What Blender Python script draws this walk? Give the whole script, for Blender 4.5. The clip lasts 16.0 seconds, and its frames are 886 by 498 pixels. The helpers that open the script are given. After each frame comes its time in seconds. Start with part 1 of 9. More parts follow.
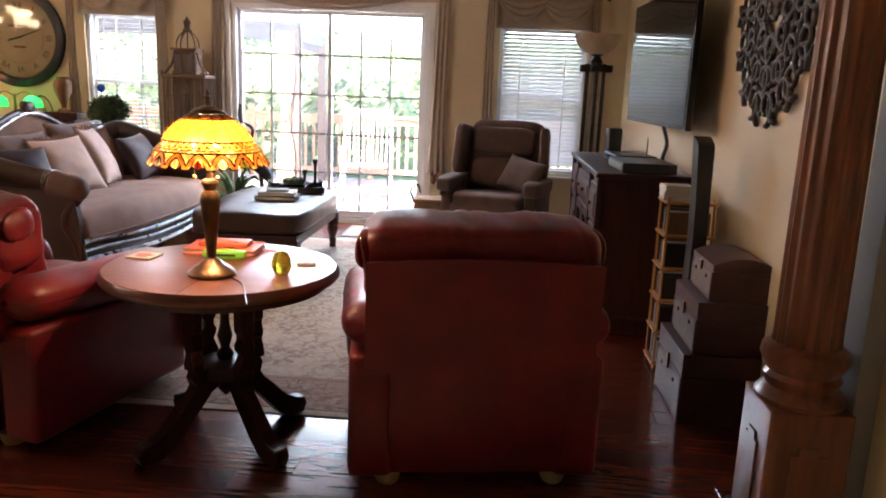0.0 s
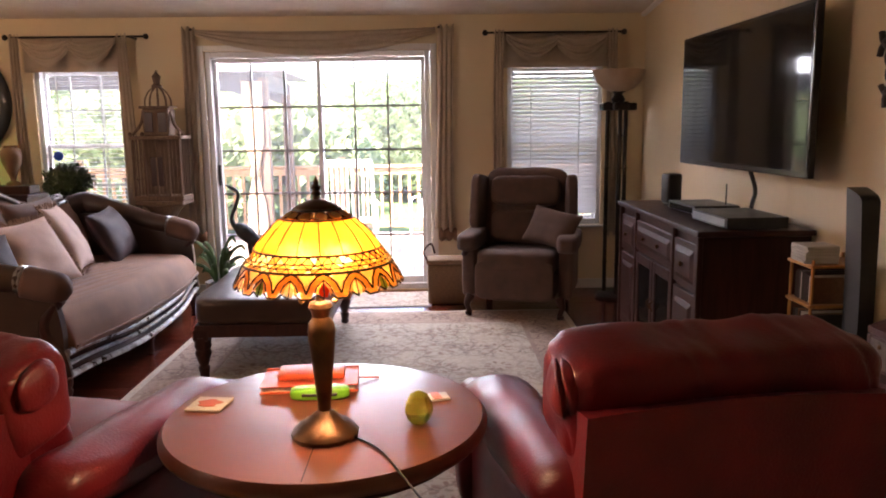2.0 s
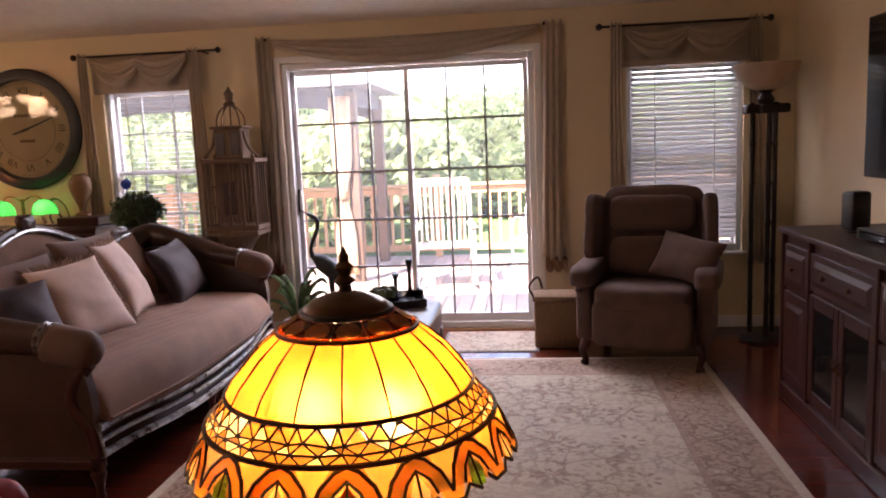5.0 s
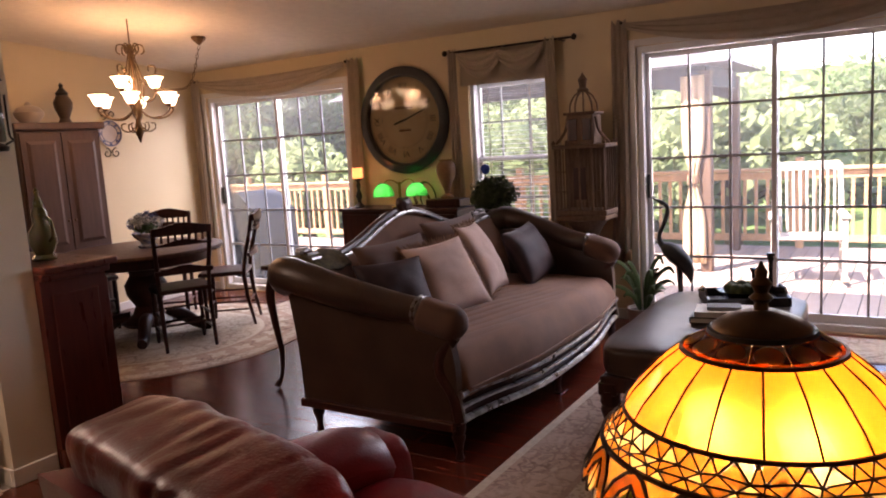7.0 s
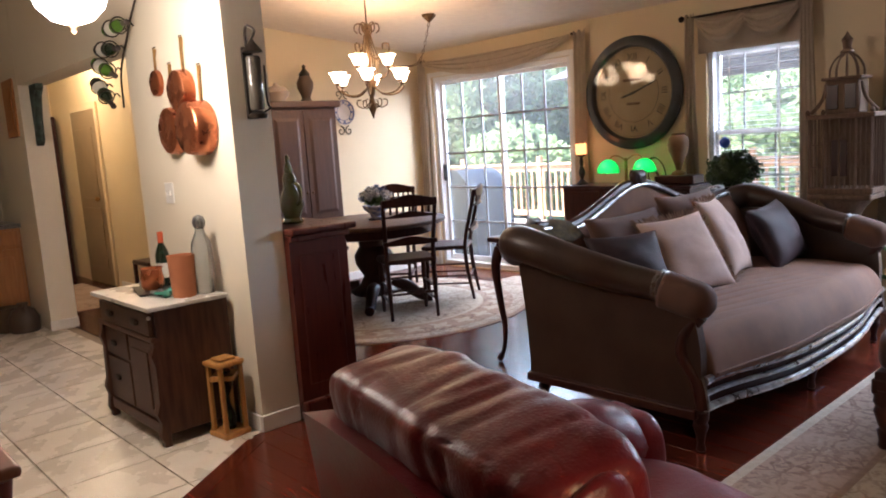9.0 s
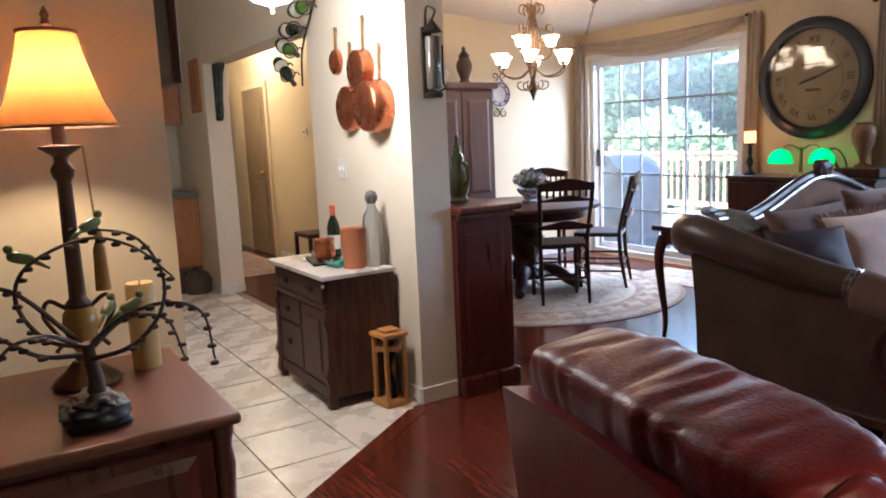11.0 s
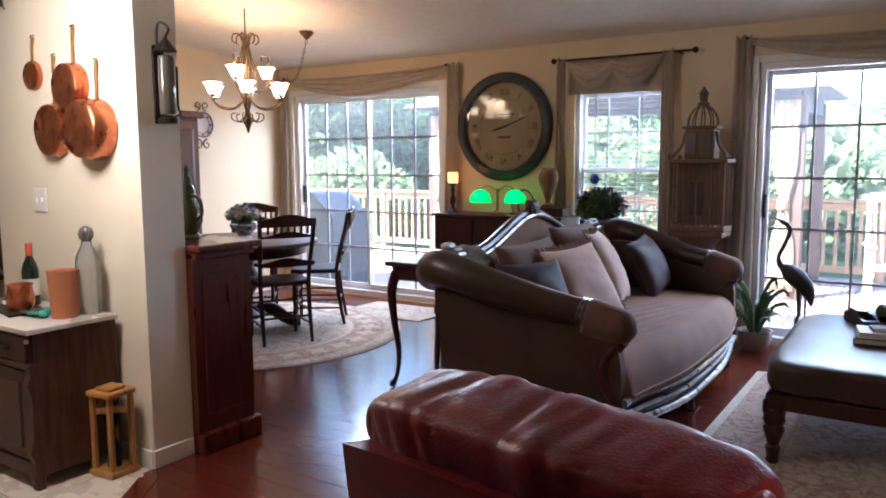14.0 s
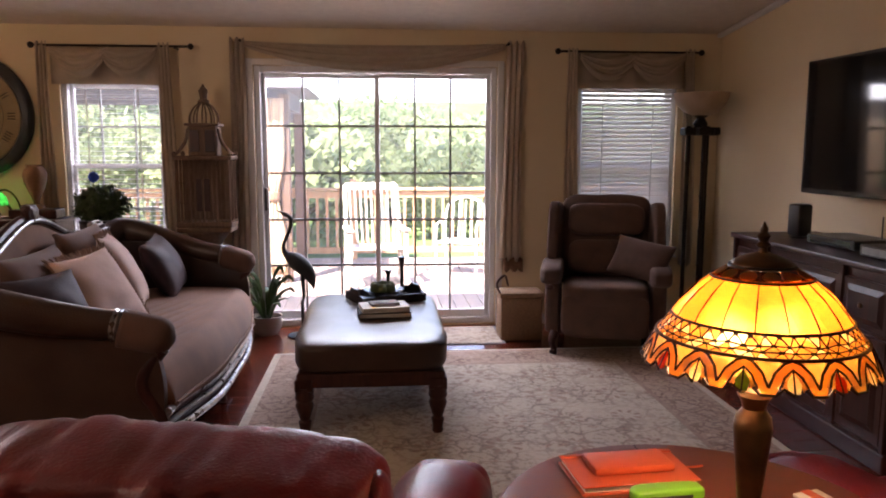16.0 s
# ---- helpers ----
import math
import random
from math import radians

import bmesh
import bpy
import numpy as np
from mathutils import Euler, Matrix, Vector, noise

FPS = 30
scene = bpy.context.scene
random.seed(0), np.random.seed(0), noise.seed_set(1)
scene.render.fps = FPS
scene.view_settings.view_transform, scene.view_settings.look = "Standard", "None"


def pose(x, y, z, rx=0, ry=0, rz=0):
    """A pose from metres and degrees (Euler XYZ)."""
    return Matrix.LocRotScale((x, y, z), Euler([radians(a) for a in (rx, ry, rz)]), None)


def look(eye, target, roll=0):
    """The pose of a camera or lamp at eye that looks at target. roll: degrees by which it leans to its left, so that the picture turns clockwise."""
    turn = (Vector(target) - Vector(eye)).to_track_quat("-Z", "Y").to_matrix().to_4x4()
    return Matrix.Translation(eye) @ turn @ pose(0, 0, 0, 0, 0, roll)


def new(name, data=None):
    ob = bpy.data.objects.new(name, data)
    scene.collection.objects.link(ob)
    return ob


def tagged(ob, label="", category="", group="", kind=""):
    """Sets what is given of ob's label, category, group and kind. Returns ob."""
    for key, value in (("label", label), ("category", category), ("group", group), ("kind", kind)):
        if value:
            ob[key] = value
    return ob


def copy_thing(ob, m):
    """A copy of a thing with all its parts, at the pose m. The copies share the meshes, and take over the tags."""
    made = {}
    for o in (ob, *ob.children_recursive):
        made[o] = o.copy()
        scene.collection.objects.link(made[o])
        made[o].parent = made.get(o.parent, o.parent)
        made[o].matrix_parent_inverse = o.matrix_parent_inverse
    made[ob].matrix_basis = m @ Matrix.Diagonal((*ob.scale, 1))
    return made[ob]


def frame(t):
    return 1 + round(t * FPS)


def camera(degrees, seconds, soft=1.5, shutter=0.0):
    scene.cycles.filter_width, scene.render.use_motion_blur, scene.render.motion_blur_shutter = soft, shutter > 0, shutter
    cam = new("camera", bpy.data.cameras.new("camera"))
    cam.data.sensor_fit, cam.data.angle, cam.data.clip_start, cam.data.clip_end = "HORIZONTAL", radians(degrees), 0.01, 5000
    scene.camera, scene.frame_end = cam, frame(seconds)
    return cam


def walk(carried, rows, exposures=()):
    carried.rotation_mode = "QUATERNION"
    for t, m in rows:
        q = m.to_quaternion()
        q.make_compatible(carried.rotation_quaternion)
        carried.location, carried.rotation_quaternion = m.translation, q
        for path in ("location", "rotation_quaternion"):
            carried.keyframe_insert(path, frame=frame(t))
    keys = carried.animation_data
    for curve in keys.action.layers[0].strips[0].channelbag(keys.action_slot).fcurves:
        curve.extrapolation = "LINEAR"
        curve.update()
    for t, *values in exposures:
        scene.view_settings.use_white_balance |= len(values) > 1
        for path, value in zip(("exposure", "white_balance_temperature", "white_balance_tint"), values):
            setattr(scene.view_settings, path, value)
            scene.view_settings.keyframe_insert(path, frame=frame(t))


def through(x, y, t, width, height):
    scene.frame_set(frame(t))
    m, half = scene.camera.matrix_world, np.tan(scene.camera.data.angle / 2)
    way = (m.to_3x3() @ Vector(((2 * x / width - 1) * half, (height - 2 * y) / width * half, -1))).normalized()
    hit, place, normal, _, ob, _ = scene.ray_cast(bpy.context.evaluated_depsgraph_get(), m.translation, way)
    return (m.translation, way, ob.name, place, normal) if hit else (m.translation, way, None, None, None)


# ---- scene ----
cam = camera(61.07, 16.0, soft=1.9)
PATH = [
    (0, (0.418, -0.285, 1.354), (0.284, 1.666, 0.937), 2.26),
    (0.5, (0.312, -0.121, 1.399), (0.268, 1.849, 1.058), 1.02),
    (1, (0.087, 0.058, 1.424), (0.103, 2.034, 1.115), 2.98),
    (1.5, (-0.169, 0.234, 1.434), (-0.012, 2.198, 1.092), -0.74),
    (2, (-0.289, 0.437, 1.432), (-0.261, 2.411, 1.112), -0.69),
    (2.5, (-0.361, 0.674, 1.463), (-0.365, 2.648, 1.142), -0.37),
    (3, (-0.466, 0.937, 1.469), (-0.380, 2.914, 1.178), -0.81),
    (5.3, (-0.329, 1.334, 1.439), (-0.665, 3.286, 1.161), -2.32),
    (5.5, (-0.341, 1.333, 1.470), (-0.756, 3.268, 1.184), -2.25),
    (6, (-0.384, 1.324, 1.465), (-1.063, 3.184, 1.182), -2.90),
    (6.5, (-0.399, 1.358, 1.471), (-1.280, 3.130, 1.184), -2.96),
    (7, (-0.422, 1.338, 1.472), (-1.479, 3.012, 1.190), -3.52),
    (7.5, (-0.479, 1.376, 1.428), (-1.647, 2.974, 1.145), -3.44),
    (8, (-0.512, 1.361, 1.426), (-1.792, 2.872, 1.143), -3.92),
    (8.5, (-0.576, 1.357, 1.378), (-1.962, 2.771, 1.095), -3.89),
    (9, (-0.618, 1.346, 1.381), (-2.088, 2.673, 1.099), -3.86),
    (9.5, (-0.624, 1.340, 1.366), (-2.189, 2.557, 1.099), -3.66),
    (10, (-0.682, 1.307, 1.377), (-2.313, 2.433, 1.105), -3.29),
    (10.2, (-0.681, 1.292, 1.380), (-2.340, 2.375, 1.102), -3.35),
    (12.5, (-0.881, 1.010, 1.364), (-2.561, 2.047, 1.044), -1.81),
    (13, (-0.926, 0.965, 1.368), (-2.428, 2.249, 1.058), -1.77),
    (13.5, (-0.962, 0.975, 1.368), (-2.379, 2.350, 1.049), -0.25),
    (14, (-1.045, 1.053, 1.377), (-2.142, 2.710, 1.147), -0.27),
    (14.5, (-1.063, 1.037, 1.403), (-1.733, 2.910, 1.197), -0.12),
    (15, (-1.192, 1.032, 1.411), (-1.525, 2.988, 1.157), 0.10),
    (15.5, (-1.215, 0.987, 1.428), (-1.292, 2.971, 1.184), 0.06),
    (16, (-1.229, 0.949, 1.449), (-1.063, 2.924, 1.183), 0.09),
]
walk(cam, [(t, look(eye, target, roll)) for t, eye, target, roll in PATH],
     exposures=[(0, 4.07, 6200, 20), (1, 3.93, 6500, 26), (2.5, 3.55, 6700, 30), (5.5, 3.15, 6900, 36), (7, 2.75, 7000, 36),
                (8, 3.07, 7050, 28), (9, 3.35, 5800, 18), (10, 3.55, 5250, 14), (12.5, 3.65, 4950, 14), (13.5, 3.3, 5000, 16),
                (14, 3.35, 5350, 18), (14.5, 2.6, 5700, 20), (15.5, 2.85, 6600, 28), (16, 3.0, 6700, 32)])

# ---- world, sun and lights ----
world = bpy.data.worlds.new("world")
scene.world = world
world.use_nodes = True
wn = world.node_tree.nodes
sky = wn.new("ShaderNodeTexSky")
sky.sky_type, sky.sun_disc = 'NISHITA', False
sky.sun_elevation, sky.sun_rotation = radians(52), radians(212)
wn["Background"].inputs[1].default_value = 0.15
world.node_tree.links.new(sky.outputs[0], wn["Background"].inputs[0])
sun = new("sun", bpy.data.lights.new("sun", 'SUN'))
sun.data.energy, sun.data.angle, sun.data.color = 5.0, radians(0.5), (1, 0.95, 0.87)
sun.matrix_world = look((-9, -8, 22), (0, 6.5, 0))


def area(name, w, h, power, m, color):
    ob = new(name, bpy.data.lights.new(name, 'AREA'))
    ob.data.shape, ob.data.size, ob.data.size_y = 'RECTANGLE', w, h
    ob.data.energy, ob.data.color = power, color
    ob.matrix_world = m
    return ob


def bulb(name, at, power, color, radius=0.03):
    ob = new(name, bpy.data.lights.new(name, 'POINT'))
    ob.data.energy, ob.data.color, ob.data.shadow_soft_size = power, color, radius
    ob.location = at
    return ob


ART_W, GREEN_W, CHAND_W, KITCHEN_W, HALL_W, BUFFET_W = 0.85, 0.12, 0.58, 4.8, 3.0, 1.7

# skylight through the glass doors and windows
for name, x, z, w, h, power in (("sky_door", -1.25, 2.35, 1.9, 1.0, 24), ("sky_door", -5.93, 2.35, 1.9, 1.0, 24),
                                ("sky_window", -3.27, 2.25, 0.8, 0.8, 7), ("sky_window", 0.79, 2.25, 0.8, 0.8, 1.8)):
    area(name, w, h, power, pose(x, 7.75, z, -55, 0, 0), (0.93, 0.97, 1.0))

# ---- materials ----


def material(name, color, rough=0.5, metal=0.0, color2=None, scale=8.0, stretch=(1, 1, 1), bump=0.0, bump_scale=60.0,
             emit=None, power=0.0, rand=0.0, coat=0.0, detail=4.0, wear=0.0, trans=0.0, sheen=0.0):
    """A surface with blotches between two colours, fine grain, bump, and a shift from piece to piece."""
    m = bpy.data.materials.new(name)
    m.use_nodes = True
    t = m.node_tree
    n, l = t.nodes, t.links
    b = n["Principled BSDF"]
    co = n.new("ShaderNodeTexCoord")
    mp = n.new("ShaderNodeMapping")
    mp.inputs["Scale"].default_value = stretch
    l.new(co.outputs["Object"], mp.inputs[0])
    a = n.new("ShaderNodeTexNoise")
    a.inputs["Scale"].default_value, a.inputs["Detail"].default_value = scale, detail
    l.new(mp.outputs[0], a.inputs[0])
    c2 = color2 or tuple(v * 0.82 for v in color)
    ramp = n.new("ShaderNodeValToRGB")
    ramp.color_ramp.elements[0].position, ramp.color_ramp.elements[1].position = 0.32, 0.68
    ramp.color_ramp.elements[0].color, ramp.color_ramp.elements[1].color = (*c2, 1), (*color, 1)
    l.new(a.outputs[0], ramp.inputs[0])
    last = ramp.outputs[0]
    if rand:
        info = n.new("ShaderNodeObjectInfo")
        hsv = n.new("ShaderNodeHueSaturation")
        k = n.new("ShaderNodeMapRange")
        k.inputs["To Min"].default_value, k.inputs["To Max"].default_value = 1 - rand, 1 + rand
        l.new(info.outputs["Random"], k.inputs[0])
        l.new(k.outputs[0], hsv.inputs["Value"])
        l.new(last, hsv.inputs["Color"])
        last = hsv.outputs[0]
    l.new(last, b.inputs["Base Color"])
    g = n.new("ShaderNodeTexNoise")
    g.inputs["Scale"].default_value, g.inputs["Detail"].default_value = bump_scale, 3
    l.new(mp.outputs[0], g.inputs[0])
    r = n.new("ShaderNodeMapRange")
    r.inputs["To Min"].default_value, r.inputs["To Max"].default_value = max(rough - 0.1 - wear, 0.02), min(rough + 0.1 + wear, 1)
    l.new(a.outputs[0], r.inputs[0])
    l.new(r.outputs[0], b.inputs["Roughness"])
    if bump:
        bp = n.new("ShaderNodeBump")
        bp.inputs["Strength"].default_value, bp.inputs["Distance"].default_value = bump, 0.004
        l.new(g.outputs[0], bp.inputs["Height"])
        l.new(bp.outputs[0], b.inputs["Normal"])
    b.inputs["Metallic"].default_value = metal
    b.inputs["Coat Weight"].default_value = coat
    b.inputs["Coat Roughness"].default_value = 0.15
    b.inputs["Transmission Weight"].default_value = trans
    b.inputs["Sheen Weight"].default_value = sheen
    if emit:
        b.inputs["Emission Color"].default_value = (*emit, 1)
        b.inputs["Emission Strength"].default_value = power
    return m


M_WALL = material("cream_wall_paint", (0.72, 0.60, 0.40), 0.6, color2=(0.69, 0.57, 0.37), scale=2.0, bump=0.15, bump_scale=120)
M_WHITE_WALL = material("pale_wall_paint", (0.74, 0.68, 0.56), 0.6, color2=(0.71, 0.65, 0.53), scale=2.0, bump=0.2, bump_scale=90)
M_CEIL = material("textured_ceiling_paint", (0.74, 0.66, 0.55), 0.8, color2=(0.68, 0.60, 0.5), scale=14, bump=0.9, bump_scale=35)
M_TRIM = material("white_trim_paint", (0.78, 0.77, 0.74), 0.35, scale=5, color2=(0.74, 0.73, 0.7))
M_FLOOR = material("cherry_floor_boards", (0.115, 0.022, 0.010), 0.2, color2=(0.07, 0.012, 0.006), scale=6, stretch=(1, 9, 9), bump=0.03, bump_scale=30, rand=0.22, coat=0.12)
M_GAP = material("dark_floor_joint", (0.02, 0.008, 0.005), 0.7)
M_TILE = material("cream_floor_tile", (0.74, 0.68, 0.58), 0.28, color2=(0.66, 0.59, 0.49), scale=5, bump=0.1, rand=0.06)
M_GROUT = material("tan_grout", (0.34, 0.27, 0.19), 0.9, scale=40)
M_LEATHER = material("oxblood_leather", (0.175, 0.011, 0.015), 0.38, color2=(0.10, 0.006, 0.010), scale=5, bump=0.35, bump_scale=140, wear=0.06, coat=0.08)
M_LEATHER.node_tree.nodes["Principled BSDF"].inputs["Specular IOR Level"].default_value = 0.32
M_DARK = material("dark_mahogany", (0.050, 0.015, 0.010), 0.38, color2=(0.028, 0.008, 0.006), scale=5, stretch=(9, 9, 1), bump=0.12, bump_scale=40, coat=0.06)
M_DARK.node_tree.nodes["Principled BSDF"].inputs["Specular IOR Level"].default_value = 0.3
M_RED = material("red_mahogany", (0.11, 0.022, 0.013), 0.3, color2=(0.07, 0.013, 0.009), scale=4, stretch=(8, 8, 1), bump=0.1, bump_scale=40, coat=0.3)
M_WALNUT = material("worn_walnut", (0.09, 0.040, 0.024), 0.42, color2=(0.045, 0.018, 0.011), scale=5, stretch=(10, 10, 1), bump=0.25, bump_scale=40)
M_WALNUT.node_tree.nodes["Principled BSDF"].inputs["Specular IOR Level"].default_value = 0.3
M_TABLE = material("cherry_table_veneer", (0.15, 0.042, 0.020), 0.36, color2=(0.12, 0.032, 0.015), scale=4, stretch=(1, 10, 1), bump=0.03, bump_scale=40, coat=0.12)
M_BROWNLEATHER = material("brown_leather", (0.052, 0.029, 0.020), 0.33, color2=(0.036, 0.019, 0.013), scale=6, bump=0.3, bump_scale=120)
M_BROWNLEATHER.node_tree.nodes["Principled BSDF"].inputs["Specular IOR Level"].default_value = 0.35
M_TAUPE = material("taupe_velvet", (0.22, 0.108, 0.062), 0.85, color2=(0.16, 0.076, 0.044), scale=7, bump=0.2, bump_scale=160, sheen=0.08)
M_BOLSTER = material("brown_velvet", (0.13, 0.066, 0.044), 0.85, color2=(0.095, 0.048, 0.032), scale=7, bump=0.2, bump_scale=160, sheen=0.08)
M_WING = material("mauve_brown_upholstery", (0.115, 0.066, 0.050), 0.9, color2=(0.08, 0.046, 0.036), scale=9, bump=0.3, bump_scale=170, sheen=0.05)
M_SILVER = material("silver_leaf_carving", (0.42, 0.42, 0.42), 0.3, 0.75, color2=(0.12, 0.10, 0.09), scale=18, bump=0.3, bump_scale=60)
M_BLACK = material("black_satin", (0.012, 0.011, 0.011), 0.35, color2=(0.018, 0.015, 0.013), scale=10)
M_IRON = material("dark_bronze", (0.035, 0.025, 0.018), 0.45, 0.6, color2=(0.02, 0.014, 0.01), scale=20, bump=0.3)
M_DECK = material("weathered_deck_board", (0.36, 0.27, 0.22), 0.8, color2=(0.27, 0.2, 0.16), scale=4, stretch=(8, 1, 1), bump=0.3, rand=0.12)
M_CEDAR = material("cedar_rail_wood", (0.42, 0.24, 0.12), 0.75, color2=(0.32, 0.18, 0.09), scale=4, stretch=(8, 8, 1), bump=0.2)
M_GRASS = material("lawn_grass", (0.10, 0.17, 0.04), 0.9, color2=(0.06, 0.11, 0.025), scale=3, bump=0.6)
M_LEAF = material("green_foliage", (0.11, 0.19, 0.04), 0.6, color2=(0.06, 0.12, 0.025), scale=1.2, rand=0.25)
M_BARK = material("grey_bark", (0.10, 0.075, 0.055), 0.9, scale=9, bump=0.6)
M_GREYWALL = material("grey_wall_paint", (0.30, 0.30, 0.29), 0.6, scale=2)
M_VINYL = material("white_vinyl_frame", (0.75, 0.76, 0.77), 0.35, scale=6, color2=(0.71, 0.72, 0.73))
M_MUNTIN = material("grey_grid_bar", (0.34, 0.35, 0.37), 0.4, scale=6)
M_BLIND = material("white_blind_slat", (0.72, 0.72, 0.72), 0.4, scale=6, color2=(0.68, 0.68, 0.68))
M_FRINGE = material("brown_fringe", (0.22, 0.12, 0.07), 0.9, scale=60, bump=0.6)
M_COPPER = material("hammered_copper", (0.60, 0.22, 0.10), 0.28, 0.95, color2=(0.42, 0.14, 0.07), scale=14, bump=0.25, bump_scale=40)
M_TERRA = material("terracotta", (0.50, 0.19, 0.085), 0.75, color2=(0.43, 0.16, 0.07), scale=10, bump=0.2)
M_OAK = material("honey_oak", (0.44, 0.20, 0.07), 0.4, color2=(0.34, 0.145, 0.05), scale=4, stretch=(10, 10, 1), bump=0.15, bump_scale=40)
M_GRANITE = material("grey_countertop", (0.16, 0.17, 0.17), 0.3, color2=(0.08, 0.085, 0.085), scale=60, bump=0.05)
M_MARBLE = material("veined_marble", (0.66, 0.64, 0.60), 0.3, color2=(0.45, 0.42, 0.38), scale=5, detail=9)
M_BRASS = material("aged_brass", (0.45, 0.28, 0.10), 0.35, 0.9, color2=(0.28, 0.17, 0.07), scale=20, bump=0.2)
M_BAMBOO = material("golden_bamboo", (0.50, 0.25, 0.07), 0.4, color2=(0.36, 0.16, 0.04), scale=10, stretch=(8, 8, 1))
M_GREY = material("grey_cloth", (0.20, 0.20, 0.21), 0.8, scale=8)
M_TRAYDARK = material("black_lacquer", (0.016, 0.014, 0.014), 0.22, color2=(0.022, 0.018, 0.017), scale=8)
M_CREAMPILLOW = material("pale_rose_cotton", (0.60, 0.44, 0.37), 0.9, color2=(0.50, 0.36, 0.30), scale=9, bump=0.3, bump_scale=120, sheen=0.05)
M_DKPILLOW = material("dark_plum_satin", (0.055, 0.033, 0.036), 0.6, color2=(0.026, 0.016, 0.018), scale=9, bump=0.2)
M_DKPILLOW.node_tree.nodes["Principled BSDF"].inputs["Specular IOR Level"].default_value = 0.25
M_PAPER = material("white_paper", (0.62, 0.60, 0.55), 0.7, scale=8)
M_ORANGE = material("orange_leather", (0.55, 0.10, 0.035), 0.4, color2=(0.45, 0.075, 0.03), scale=12, bump=0.15)
M_LIME = material("lime_plastic", (0.17, 0.50, 0.03), 0.35, scale=12)
M_PLANT = material("plant_leaf", (0.06, 0.12, 0.03), 0.45, color2=(0.035, 0.075, 0.02), scale=9)
M_BOXWOOD = material("boxwood_leaf", (0.045, 0.085, 0.022), 0.6, color2=(0.025, 0.05, 0.014), scale=20)
M_CLAYPOT = material("pale_glazed_pot", (0.50, 0.42, 0.36), 0.4, scale=6, bump=0.2)
M_AGEDWOOD = material("weathered_grey_wood", (0.19, 0.125, 0.085), 0.85, color2=(0.12, 0.075, 0.05), scale=10, stretch=(6, 6, 1), bump=0.4)
M_CLOCKFACE = material("parchment_dial", (0.52, 0.37, 0.22), 0.5, color2=(0.42, 0.27, 0.15), scale=4, detail=8)
M_CLOCKRIM = material("blue_black_rim", (0.022, 0.030, 0.038), 0.35, color2=(0.014, 0.018, 0.022), scale=8, coat=0.4)
M_INK = material("dark_brown_ink", (0.03, 0.02, 0.015), 0.7)
M_WAX = material("yellow_wax", (0.68, 0.50, 0.20), 0.5, scale=6, color2=(0.62, 0.44, 0.16))
M_FOLIAGE_BOWL = material("moss_balls", (0.06, 0.085, 0.03), 0.9, color2=(0.035, 0.05, 0.02), scale=40, bump=0.8)
M_TEAL = material("verdigris_glass", (0.06, 0.26, 0.21), 0.25, scale=8)
M_BOTTLE = material("dark_bottle_glass", (0.012, 0.022, 0.012), 0.08, scale=5)
M_GREENBOTTLE = material("green_bottle_glass", (0.07, 0.15, 0.02), 0.08, scale=5)
M_RUST = material("brown_stoneware", (0.07, 0.045, 0.03), 0.5, scale=10, bump=0.2)
M_BLUE = material("cobalt_glass", (0.03, 0.08, 0.55), 0.12, scale=5)
M_CANVAS = material("black_vinyl_cover", (0.03, 0.035, 0.045), 0.5, color2=(0.02, 0.023, 0.03), scale=6, bump=0.3, bump_scale=20)
M_CURTAIN_OUT = material("tan_outdoor_curtain", (0.46, 0.32, 0.20), 0.9, color2=(0.38, 0.26, 0.16), scale=6)
M_CHARCOAL = material("charcoal_roof_cloth", (0.07, 0.065, 0.075), 0.85, scale=4)
M_RUGFIELD = material("rug_motif", (0.34, 0.25, 0.20), 0.95, color2=(0.26, 0.185, 0.15), scale=20, bump=0.6, bump_scale=200)
M_RUGEDGE = material("rug_ivory_edge", (0.52, 0.45, 0.36), 0.95, scale=30, bump=0.6, bump_scale=200)


